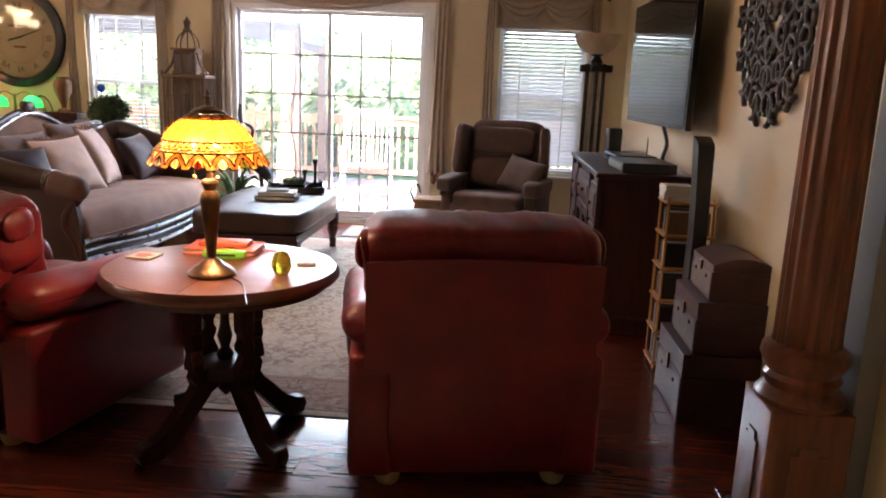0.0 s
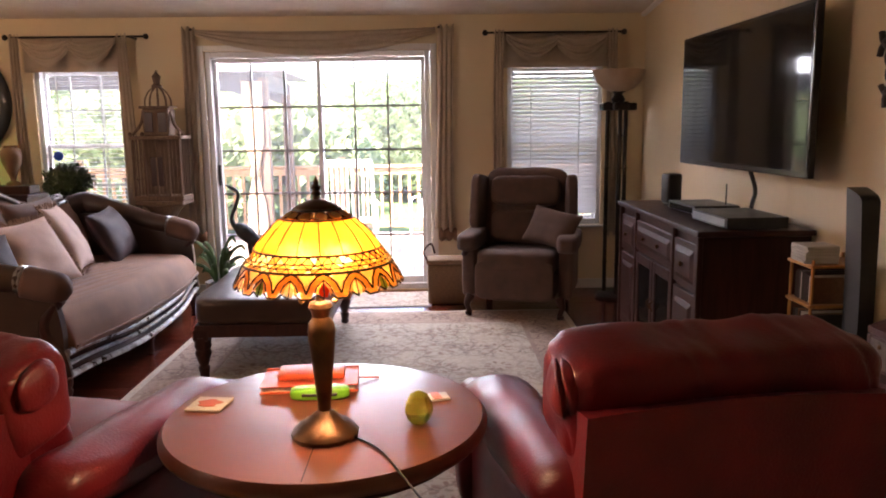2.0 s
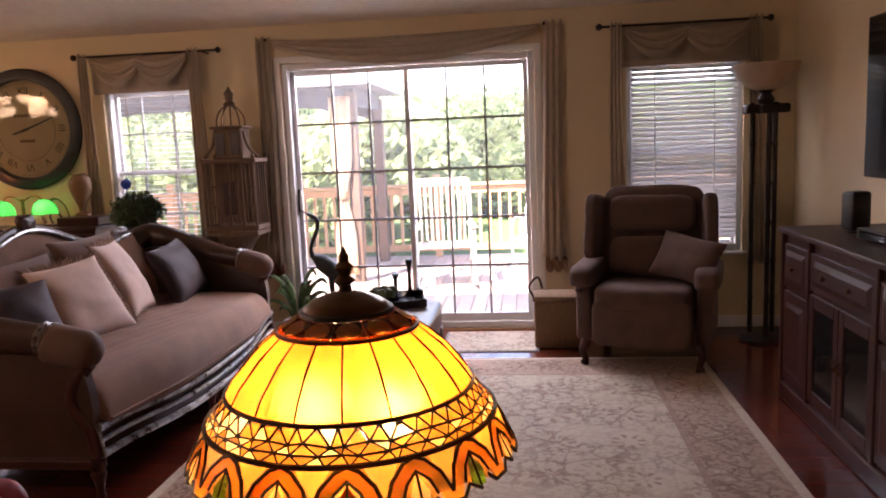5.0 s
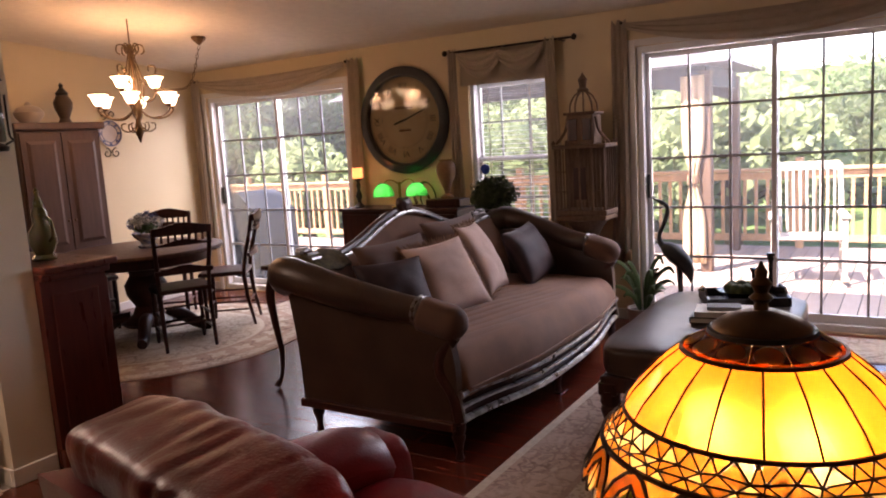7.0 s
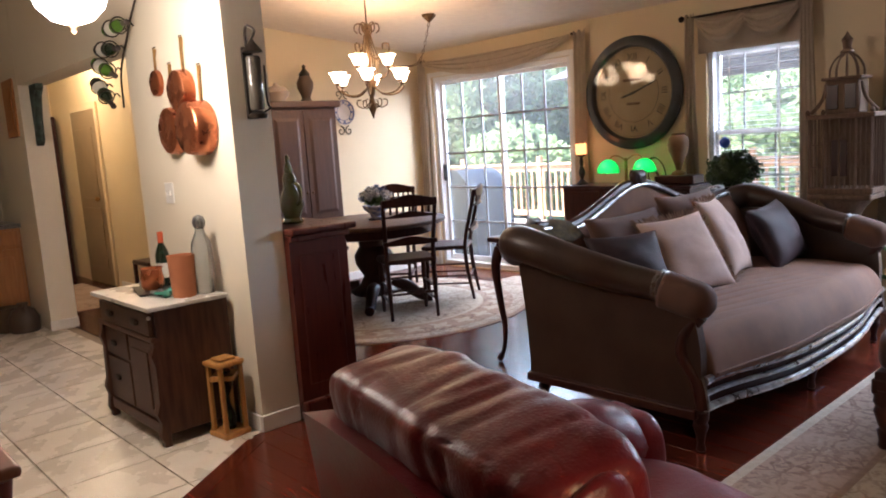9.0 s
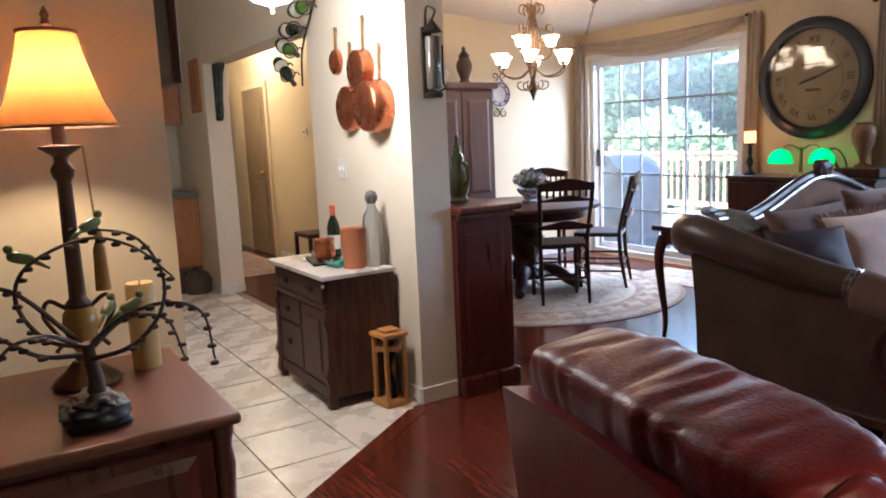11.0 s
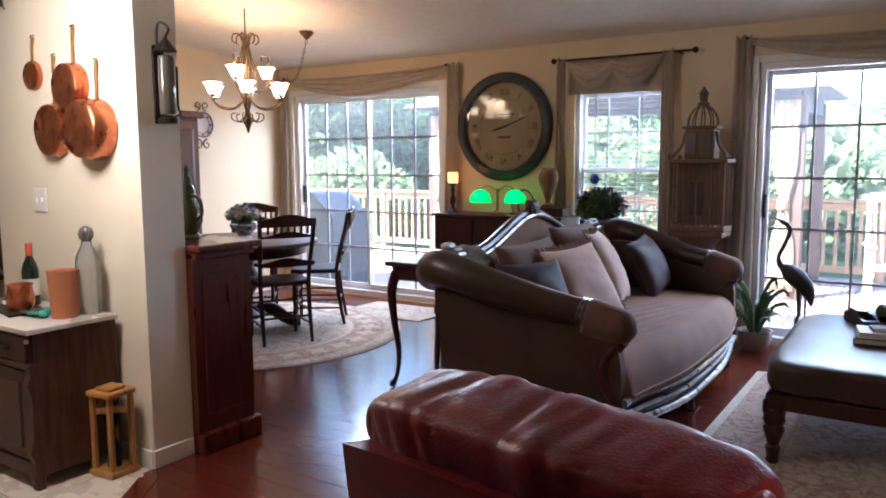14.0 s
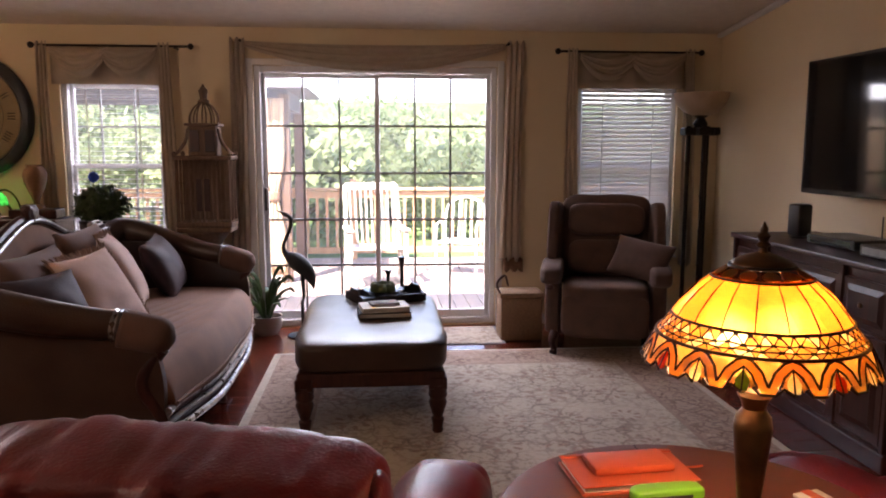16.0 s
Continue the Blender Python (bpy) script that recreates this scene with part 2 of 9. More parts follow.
def woven_rug(name, ground, vine, rose):
    """Faded floral weave: vines, rosettes and worn patches over a pale ground."""
    m = bpy.data.materials.new(name)
    m.use_nodes = True
    n, l = m.node_tree.nodes, m.node_tree.links
    b = n["Principled BSDF"]
    b.inputs["Roughness"].default_value = 0.95
    b.inputs["Specular IOR Level"].default_value = 0.15
    co, warp = n.new("ShaderNodeTexCoord"), n.new("ShaderNodeTexNoise")
    warp.inputs["Scale"].default_value, warp.inputs["Detail"].default_value = 5.0, 3
    l.new(co.outputs["Object"], warp.inputs[0])
    off = n.new("ShaderNodeMixRGB")
    off.blend_type = 'ADD'
    off.inputs[0].default_value = 0.22
    l.new(co.outputs["Object"], off.inputs[1])
    l.new(warp.outputs["Color"], off.inputs[2])

    def band(tex, lo, hi, flip):
        r = n.new("ShaderNodeMapRange")
        r.inputs["From Min"].default_value, r.inputs["From Max"].default_value = lo, hi
        r.inputs["To Min"].default_value, r.inputs["To Max"].default_value = (1, 0) if flip else (0, 1)
        l.new(tex, r.inputs[0])
        return r.outputs[0]

    def scaled(v, k):
        q = n.new("ShaderNodeMath")
        q.operation = 'MULTIPLY'
        q.inputs[1].default_value = k
        l.new(v, q.inputs[0])
        return q.outputs[0]

    def over(base, color, mask):
        x = n.new("ShaderNodeMixRGB")
        l.new(mask, x.inputs[0])
        if isinstance(base, tuple):
            x.inputs[1].default_value = (*base, 1)
        else:
            l.new(base, x.inputs[1])
        x.inputs[2].default_value = (*color, 1)
        return x.outputs[0]
    vor, cell, fine = n.new("ShaderNodeTexVoronoi"), n.new("ShaderNodeTexVoronoi"), n.new("ShaderNodeTexNoise")
    vor.feature = 'DISTANCE_TO_EDGE'
    vor.inputs["Scale"].default_value, cell.inputs["Scale"].default_value = 7.5, 11.0
    fine.inputs["Scale"].default_value, fine.inputs["Detail"].default_value = 42, 6
    wear = n.new("ShaderNodeTexNoise")
    wear.inputs["Scale"].default_value, wear.inputs["Detail"].default_value = 3.2, 7
    for tex in (vor, cell):
        l.new(off.outputs[0], tex.inputs[0])
    for tex in (fine, wear):
        l.new(co.outputs["Object"], tex.inputs[0])
    c = over(ground, vine, scaled(band(vor.outputs["Distance"], 0.03, 0.07, True), 0.75))
    c = over(c, rose, scaled(band(cell.outputs["Distance"], 0.16, 0.24, True), 0.8))
    c = over(c, tuple(v * 0.62 for v in vine), scaled(band(fine.outputs[0], 0.5, 0.62, False), 0.55))
    c = over(c, tuple(min(1, v * 1.1) for v in ground), scaled(band(wear.outputs[0], 0.45, 0.65, False), 0.7))
    l.new(c, b.inputs["Base Color"])
    bp = n.new("ShaderNodeBump")
    bp.inputs["Strength"].default_value, bp.inputs["Distance"].default_value = 0.6, 0.004
    l.new(fine.outputs[0], bp.inputs["Height"])
    l.new(bp.outputs[0], b.inputs["Normal"])
    return m


M_RUG = woven_rug("faded_floral_rug", (0.46, 0.40, 0.33), (0.27, 0.215, 0.18), (0.34, 0.235, 0.19))
M_RUGBORDER = woven_rug("rose_floral_border", (0.38, 0.29, 0.235), (0.22, 0.15, 0.125), (0.48, 0.40, 0.32))


def simple(name, build):
    m = bpy.data.materials.new(name)
    m.use_nodes = True
    t = m.node_tree
    t.nodes.remove(t.nodes["Principled BSDF"])
    build(t.nodes, t.links, t.nodes["Material Output"])
    return m


def clear_glass(n, l, out):
    a, g, mix = n.new("ShaderNodeBsdfTransparent"), n.new("ShaderNodeBsdfGlossy"), n.new("ShaderNodeMixShader")
    f = n.new("ShaderNodeFresnel")
    f.inputs[0].default_value = 1.35
    g.inputs["Roughness"].default_value = 0.02
    a.inputs[0].default_value = (0.93, 0.96, 0.95, 1)
    l.new(f.outputs[0], mix.inputs[0])
    l.new(a.outputs[0], mix.inputs[1])
    l.new(g.outputs[0], mix.inputs[2])
    # a pale translucent share puts the haze of window glare into the glass
    veil, veil_mix = n.new("ShaderNodeBsdfTranslucent"), n.new("ShaderNodeMixShader")
    veil.inputs[0].default_value = (0.95, 0.97, 1.0, 1)
    veil_mix.inputs[0].default_value = 0.015
    l.new(mix.outputs[0], veil_mix.inputs[1])
    l.new(veil.outputs[0], veil_mix.inputs[2])
    l.new(veil_mix.outputs[0], out.inputs[0])


M_GLASS = simple("clear_glass", clear_glass)


def glowing_glass(color, spec=0.08, through=0.0, diffuse=0.25):
    """Art glass and lampshade cloth: light from the bulb behind comes through it."""
    def build(n, l, out):
        tr, df, mix = n.new("ShaderNodeBsdfTranslucent"), n.new("ShaderNodeBsdfDiffuse"), n.new("ShaderNodeMixShader")
        co, nz, ramp = n.new("ShaderNodeTexCoord"), n.new("ShaderNodeTexNoise"), n.new("ShaderNodeValToRGB")
        info, hsv, k = n.new("ShaderNodeObjectInfo"), n.new("ShaderNodeHueSaturation"), n.new("ShaderNodeMapRange")
        nz.inputs["Scale"].default_value = 16
        l.new(co.outputs["Object"], nz.inputs[0])
        l.new(nz.outputs[0], ramp.inputs[0])
        ramp.color_ramp.elements[0].color = (*[c * 0.8 for c in color], 1)
        ramp.color_ramp.elements[1].color = (*color, 1)
        k.inputs["To Min"].default_value, k.inputs["To Max"].default_value = 0.85, 1.12
        l.new(info.outputs["Random"], k.inputs[0])
        l.new(k.outputs[0], hsv.inputs["Value"])
        l.new(ramp.outputs[0], hsv.inputs["Color"])
        l.new(hsv.outputs[0], tr.inputs[0])
        l.new(hsv.outputs[0], df.inputs[0])
        gl, mix2 = n.new("ShaderNodeBsdfGlossy"), n.new("ShaderNodeMixShader")
        gl.inputs["Roughness"].default_value = 0.12
        mix.inputs[0].default_value = diffuse
        l.new(tr.outputs[0], mix.inputs[1])
        l.new(df.outputs[0], mix.inputs[2])
        mix2.inputs[0].default_value = spec
        soft = mix
        if through:
            rf, soft, pale = n.new("ShaderNodeBsdfRefraction"), n.new("ShaderNodeMixShader"), n.new("ShaderNodeGamma")
            rf.inputs["Roughness"].default_value, rf.inputs["IOR"].default_value = 0.7, 1.25
            pale.inputs[1].default_value = 0.5
            l.new(hsv.outputs[0], pale.inputs[0])
            l.new(pale.outputs[0], rf.inputs[0])
            soft.inputs[0].default_value = through
            l.new(mix.outputs[0], soft.inputs[1])
            l.new(rf.outputs[0], soft.inputs[2])
        l.new(soft.outputs[0], mix2.inputs[1])
        l.new(gl.outputs[0], mix2.inputs[2])
        l.new(mix2.outputs[0], out.inputs[0])
    return build


M_AMBER = simple("amber_art_glass", glowing_glass((0.90, 0.38, 0.055), through=0.45))
M_PEBBLE = simple("honey_art_glass", glowing_glass((0.70, 0.34, 0.06), through=0.25))
M_IVORYGLASS = simple("ivory_art_glass", glowing_glass((0.92, 0.76, 0.42), through=0.35))
M_REDGLASS = simple("red_art_glass", glowing_glass((0.5, 0.05, 0.015)))
M_GREENGLASS = simple("green_art_glass", glowing_glass((0.25, 0.35, 0.05)))
M_CROWNGLASS = simple("brown_art_glass", glowing_glass((0.06, 0.02, 0.007)))
M_RUSTGLASS = simple("rust_art_glass", glowing_glass((0.4, 0.11, 0.02)))
M_EMERALD = simple("emerald_lamp_glass", glowing_glass((0.012, 0.60, 0.09)))
M_LINEN = simple("tan_lampshade_cloth", glowing_glass((0.25, 0.088, 0.016), 0.0))
M_SHEER = simple("sheer_beige_voile", glowing_glass((0.64, 0.54, 0.42), 0.0, 0.0, 0.7))
M_FROST = material("frosted_bowl_glass", (0.8, 0.72, 0.6), 0.4, emit=(1.0, 0.72, 0.42), power=1.7)
M_BOWLTOP = material("alabaster_bowl", (0.45, 0.33, 0.22), 0.5, color2=(0.36, 0.25, 0.16), scale=9)
M_PENDANT = material("lit_pendant_glass", (0.8, 0.78, 0.72), 0.4, emit=(1.0, 0.86, 0.68), power=2.0)
M_CANDLELIT = material("lit_amber_votive", (0.7, 0.3, 0.1), 0.5, emit=(1.0, 0.27, 0.07), power=0.5)
M_SCREEN = material("dark_screen", (0.012, 0.012, 0.013), 0.09, scale=3)

# ---- mesh helpers ----


def thing(name, at=(0, 0, 0), rz=0.0, label="", category="", group="", kind=""):
    ob = new(name)
    ob.empty_display_size = 0.05
    ob.matrix_world = pose(*at, 0, 0, rz)
    return tagged(ob, label, category, group, kind)


def part(name, bm, mat, parent=None, label="", smooth=False, m=None):
    """Links a bmesh as one mesh object under a thing or a part, in the parent's own axes."""
    me = bpy.data.meshes.new(name)
    bmesh.ops.recalc_face_normals(bm, faces=bm.faces)
    bm.to_mesh(me)
    bm.free()
    me.materials.append(mat)
    if smooth:
        me.shade_smooth()
        if smooth != "all":
            me.set_sharp_from_angle(angle=radians(42))
    ob = new(name, me)
    if parent:
        ob.parent = parent
    if m is not None:
        ob.matrix_local = m
    return tagged(ob, label)


def box(x0, x1, y0, y1, z0, z1, bevel=0.0, seg=1, bm=None):
    bm2 = bmesh.new()
    bmesh.ops.create_cube(bm2, size=1)
    for v in bm2.verts:
        v.co = Vector(((x0 + x1) / 2 + v.co.x * (x1 - x0), (y0 + y1) / 2 + v.co.y * (y1 - y0), (z0 + z1) / 2 + v.co.z * (z1 - z0)))
    if bevel:
        bmesh.ops.bevel(bm2, geom=bm2.edges[:], offset=bevel, segments=seg, affect='EDGES', profile=0.5)
    return join(bm, bm2)


def join(bm, other):
    if bm is None:
        return other
    me = bpy.data.meshes.new("tmp")
    other.to_mesh(me)
    other.free()
    bm.from_mesh(me)
    bpy.data.meshes.remove(me)
    return bm


def turned(bm, m):
    bmesh.ops.transform(bm, matrix=m, verts=bm.verts)
    return bm


def lathe(profile, seg=24, at=(0, 0, 0), wave=0, depth=0.0, bm=None):
    """A body of revolution from (radius, height) pairs; wave and depth flute it."""
    b = bmesh.new()
    rings = []
    for r, z in profile:
        ring = []
        for i in range(seg):
            a = 2 * math.pi * i / seg
            k = r * (1 - depth * (0.5 + 0.5 * math.cos(wave * a))) if wave else r
            ring.append(b.verts.new((at[0] + k * math.cos(a), at[1] + k * math.sin(a), at[2] + z)))
        rings.append(ring)
    for p, q in zip(rings, rings[1:]):
        for i in range(seg):
            b.faces.new((p[i], p[(i + 1) % seg], q[(i + 1) % seg], q[i]))
    b.faces.new(rings[0][::-1])
    b.faces.new(rings[-1])
    return join(bm, b)


def tube(points, radius, seg=8, bm=None, flat=1.0):
    """A rod along a smooth line; radius is one number or one for each point."""
    b = bmesh.new()
    pts = [Vector(p) for p in points]
    rad = [radius] * len(pts) if isinstance(radius, (int, float)) else radius
    rings, up = [], None
    for i, p in enumerate(pts):
        d = (pts[min(i + 1, len(pts) - 1)] - pts[max(i - 1, 0)]).normalized()
        if up is None:
            up = d.orthogonal().normalized()
        up = (up - d * up.dot(d)).normalized()
        side = d.cross(up)
        rings.append([b.verts.new(p + (up * math.cos(2 * math.pi * k / seg) + side * flat * math.sin(2 * math.pi * k / seg)) * rad[i]) for k in range(seg)])
    for p, q in zip(rings, rings[1:]):
        for k in range(seg):
            b.faces.new((p[k], p[(k + 1) % seg], q[(k + 1) % seg], q[k]))
    b.faces.new(rings[0][::-1])
    b.faces.new(rings[-1])
    return join(bm, b)


def curve(points, n=6):
    """Points on a smooth line through the given ones."""
    p = [Vector(q) for q in points]
    p = [p[0] * 2 - p[1]] + p + [p[-1] * 2 - p[-2]]
    out = []
    for i in range(1, len(p) - 2):
        for k in range(n):
            t = k / n
            out.append(0.5 * (2 * p[i] + (p[i + 1] - p[i - 1]) * t + (2 * p[i - 1] - 5 * p[i] + 4 * p[i + 1] - p[i + 2]) * t * t
                              + (3 * p[i] - p[i - 1] - 3 * p[i + 1] + p[i + 2]) * t ** 3))
    out.append(p[-2])
    return out


def prism(outline, z0, z1, bevel=0.0, bm=None, seg=1):
    """A flat outline in x, y raised from z0 to z1."""
    b = bmesh.new()
    lo = [b.verts.new((x, y, z0)) for x, y in outline]
    hi = [b.verts.new((x, y, z1)) for x, y in outline]
    b.faces.new(lo[::-1])
    b.faces.new(hi)
    for i in range(len(lo)):
        j = (i + 1) % len(lo)
        b.faces.new((lo[i], lo[j], hi[j], hi[i]))
    if bevel:
        bmesh.ops.bevel(b, geom=b.edges[:], offset=bevel, segments=seg, affect='EDGES')
    return join(bm, b)


def cushion(w, d, h, puff=0.35, n=14, bm=None, at=(0, 0, 0), rough=0.0, seed=0):
    """A stuffed block: rounded corners, swollen faces, slight unevenness."""
    b = bmesh.new()
    bmesh.ops.create_cube(b, size=2)
    bmesh.ops.subdivide_edges(b, edges=b.edges[:], cuts=n, use_grid_fill=True)
    e = 2 + 3 * (1 - puff) * 2
    for v in b.verts:
        c = v.co.copy()
        k = (abs(c.x) ** e + abs(c.y) ** e + abs(c.z) ** e) ** (1 / e)
        c /= k
        if rough:
            c *= 1 + rough * noise.noise(c * 2.3 + Vector((seed, seed * 3, 0)))
        v.co = Vector((at[0] + c.x * w / 2, at[1] + c.y * d / 2, at[2] + c.z * h / 2))
    return join(bm, b)


RX = Matrix.Rotation(radians(90), 4, 'X')

# ---- structure ----
YW, ZC = 7.0, 2.37


def ceil_z(y):
    """The ceiling rises from the glass doors towards the entry."""
    return ZC + 0.10 * (YW - y)


def to_ceiling(bm, add=0.02):
    """Raises what ends at the eaves' height to the sloping ceiling."""
    for v in bm.verts:
        if v.co.z > ZC - 0.05:
            v.co.z += ceil_z(v.co.y) - ZC + add
    return bm


DOORS = [(-6.89, -4.98, 0.01, 2.085), (-2.20, -0.29, 0.01, 2.085)]
WINDOWS = [(-3.65, -2.88, 0.57, 1.98), (0.37, 1.195, 0.57, 2.0)]
OPEN = [DOORS[0], WINDOWS[0], DOORS[1], WINDOWS[1]]


def setting(name, bm, mat, label, category, smooth=False):
    return tagged(part(name, bm, mat, None, label, smooth), label, category, "", "structure")


def wall_north():
    bm = None
    xs = -7.1
    for x0, x1, z0, z1 in OPEN:
        bm = box(xs, x0, YW, YW + 0.16, -0.012, ZC, bm=bm)
        bm = box(x0, x1, YW, YW + 0.16, z1, ZC, bm=bm)
        bm = box(x0, x1, YW, YW + 0.16, -0.1, z0, bm=bm)
        xs = x1
    bm = box(xs, 1.55, YW, YW + 0.16, -0.012, ZC, bm=bm)
    setting("wall_north", bm, M_WALL, "cream painted wall with two glass doors and two windows", "wall")


wall_north()
for name, b, mat, label in (
        ("wall_east", (1.55, 1.70, -2.6, YW + 0.16, -0.01, ZC), M_WALL, "cream painted living room wall behind the television"),
        ("wall_west", (-7.25, -7.1, 4.24, YW + 0.16, -0.01, ZC), M_WALL, "cream painted dining room wall behind the armoire"),
        ("wall_pots", (-5.177, -3.947, 3.06, 3.275, -0.01, ZC), M_WHITE_WALL, "pale painted wall end with copper pots hanging"),
        ("wall_header", (-7.577, -5.177, 3.062, 3.273, 2.07, ZC), M_WHITE_WALL, "pale header beam over the hall opening"),
        ("wall_kitchen", (-11.0, -7.577, 3.06, 3.275, -0.01, ZC), M_WHITE_WALL, "pale wall end between kitchen and hall"),
        ("wall_hall", (-11.0, -7.25, 4.24, 4.39, -0.01, ZC), M_WALL, "cream hall wall lit by a warm lamp"),
        ("wall_hall_end", (-11.15, -11.0, 3.06, 4.39, -0.01, ZC), M_WALL, "cream wall closing the hall"),
        ("wall_lamp", (-3.40, -3.25, -2.6, 1.76, -0.01, ZC), M_WALL, "cream wall end behind the end table lamp"),
        ("wall_south", (-8.9, 1.7, -2.75, -2.6, -0.01, ZC), M_WALL, "cream wall behind the entry"),
        ("wall_kitchen_west", (-8.9, -8.75, -2.6, 3.06, -0.01, ZC), M_WHITE_WALL, "pale kitchen wall behind the cabinets"),
        ("wall_stub", (1.485, 1.55, 1.84, 1.96, 0, ZC), M_GREYWALL, "grey painted wall stub beside the column")):
    setting(name, to_ceiling(box(*b)), mat, label, "wall")
setting("ceiling", to_ceiling(box(-11.1, 1.7, -2.75, 7.16, ZC, ZC + 0.12), 0.0), M_CEIL, "cream textured ceiling", "ceiling")
setting("subfloor", box(-11.1, 1.7, -2.75, 7.16, -0.2, -0.012), M_GROUT, "floor base under boards and tiles", "floor")


def baseboard(x0, x1, y0, y1):
    bm = box(x0, x1, y0, y1, 0, 0.085, 0.004)
    setting("baseboard", bm, M_TRIM, "white painted baseboard", "baseboard")


for x0, x1 in ((-7.09, -6.96), (-4.92, -2.26), (-0.23, 1.54)):
    baseboard(x0, x1, YW - 0.014, YW - 0.001)
baseboard(1.536, 1.549, 1.97, 6.98)
baseboard(-7.099, -7.086, 4.26, 6.98)
baseboard(-5.167, -3.947, 3.046, 3.059)
baseboard(-3.946, -3.933, 3.05, 3.27)
baseboard(-7.576, -7.562, 3.05, 3.28)
baseboard(-9.2, -7.27, 4.226, 4.239)
baseboard(-3.249, -3.236, -1.0, 1.75)


def crown():
    bm = box(1.50, 1.549, -2.5, YW - 0.001, ZC - 0.035, ZC - 0.001, 0.01)
    setting("crown_trim", to_ceiling(bm, 0.0), M_TRIM, "narrow white ceiling trim along the wall", "trim")


crown()


def glass_door(idx, x0, x1, z0, z1):
    """Sliding door: white outer frame, two sashes, each with a grid of bars."""
    th = thing("door_%d" % idx, (x0, YW, 0), 0, "white framed sliding glass door with grid bars", "door", "", "structure")
    w = x1 - x0
    f = box(0.001, 0.045, 0.02, 0.14, z0, z1 - 0.001, 0.004)
    f = box(w - 0.045, w - 0.001, 0.02, 0.14, z0, z1 - 0.001, 0.004, bm=f)
    f = box(0.045, w - 0.045, 0.02, 0.14, z1 - 0.05, z1 - 0.001, 0.004, bm=f)
    f = box(0.045, w - 0.045, 0.02, 0.14, z0, z0 + 0.05, 0.004, bm=f)
    part("door_frame", f, M_VINYL, th)
    mid = w / 2
    for k, (a, b, y) in enumerate(((0.046, mid + 0.02, 0.085), (mid - 0.02, w - 0.046, 0.05))):
        zl, zh = z0 + 0.052, z1 - 0.052
        s = box(a, a + 0.035, y, y + 0.03, zl, zh, 0.003)
        s = box(b - 0.035, b, y, y + 0.03, zl, zh, 0.003, bm=s)
        s = box(a + 0.035, b - 0.035, y, y + 0.03, zl, zl + 0.06, 0.003, bm=s)
        s = box(a + 0.035, b - 0.035, y, y + 0.03, zh - 0.035, zh, 0.003, bm=s)
        sash = part("sash", s, M_VINYL, th)
        for i in (1, 2):
            xx = a + 0.035 + (b - a - 0.07) * i / 3
            part("muntin", box(xx - 0.008, xx + 0.008, y + 0.006, y + 0.024, zl + 0.06, zh - 0.035), M_MUNTIN, sash)
        for i in range(1, 5):
            zz = zl + 0.06 + (zh - zl - 0.095) * i / 5
            part("muntin", box(a + 0.035, b - 0.035, y + 0.008, y + 0.022, zz - 0.009, zz + 0.009), M_MUNTIN, sash)
        g = part("pane", box(a + 0.036, b - 0.036, y + 0.012, y + 0.018, zl + 0.061, zh - 0.036), M_GLASS, sash)
        g.visible_shadow = False
    part("door_handle", box(0.055, 0.075, 0.045, 0.084, 0.95, 1.13, 0.006), M_BLACK, th, "black door pull")
    # casing on the room side
    c = box(-0.055, -0.002, -0.016, -0.001, 0, z1 + 0.05, 0.003)
    c = box(w + 0.002, w + 0.055, -0.016, -0.001, 0, z1 + 0.05, 0.003, bm=c)
    c = box(-0.002, w + 0.002, -0.016, -0.001, z1 + 0.001, z1 + 0.05, 0.003, bm=c)
    part("casing", c, M_TRIM, th)


def window(idx, x0, x1, z0, z1):
    th = thing("window_%d" % idx, (x0, YW, 0), 0, "white framed sash window with raised grid bars", "window", "", "structure")
    w = x1 - x0
    f = box(0.001, 0.04, 0.03, 0.14, z0 + 0.001, z1 - 0.001, 0.004)
    f = box(w - 0.04, w - 0.001, 0.03, 0.14, z0 + 0.001, z1 - 0.001, 0.004, bm=f)
    f = box(0.04, w - 0.04, 0.03, 0.14, z1 - 0.04, z1 - 0.001, 0.004, bm=f)
    f = box(0.04, w - 0.04, 0.03, 0.14, z0 + 0.001, z0 + 0.04, 0.004, bm=f)
    part("window_frame", f, M_VINYL, th)
    part("window_sill", box(-0.03, w + 0.03, -0.045, 0.03, z0 - 0.02, z0 - 0.001, 0.005), M_TRIM, th)
    zm = (z0 + z1) / 2 + 0.03
    for a, b, y in ((z0 + 0.041, zm + 0.02, 0.06), (zm - 0.02, z1 - 0.041, 0.095)):
        s = box(0.041, 0.068, y, y + 0.028, a, b, 0.003)
        s = box(w - 0.068, w - 0.041, y, y + 0.028, a, b, 0.003, bm=s)
        s = box(0.068, w - 0.068, y, y + 0.028, a, a + 0.035, 0.003, bm=s)
        s = box(0.068, w - 0.068, y, y + 0.028, b - 0.035, b, 0.003, bm=s)
        sash = part("sash", s, M_VINYL, th)
        for i in (1, 2):
            xx = w * i / 3
            part("muntin", box(xx - 0.007, xx + 0.007, y + 0.006, y + 0.02, a + 0.035, b - 0.035), M_MUNTIN, sash)
        part("muntin", box(0.068, w - 0.068, y + 0.008, y + 0.018, (a + b) / 2 - 0.007, (a + b) / 2 + 0.007), M_MUNTIN, sash)
        g = part("pane", box(0.069, w - 0.069, y + 0.011, y + 0.017, a + 0.036, b - 0.036), M_GLASS, sash)
        g.visible_shadow = False


for i, d in enumerate(DOORS):
    glass_door(i + 1, *d)
for i, d in enumerate(WINDOWS):
    window(i + 1, *d)


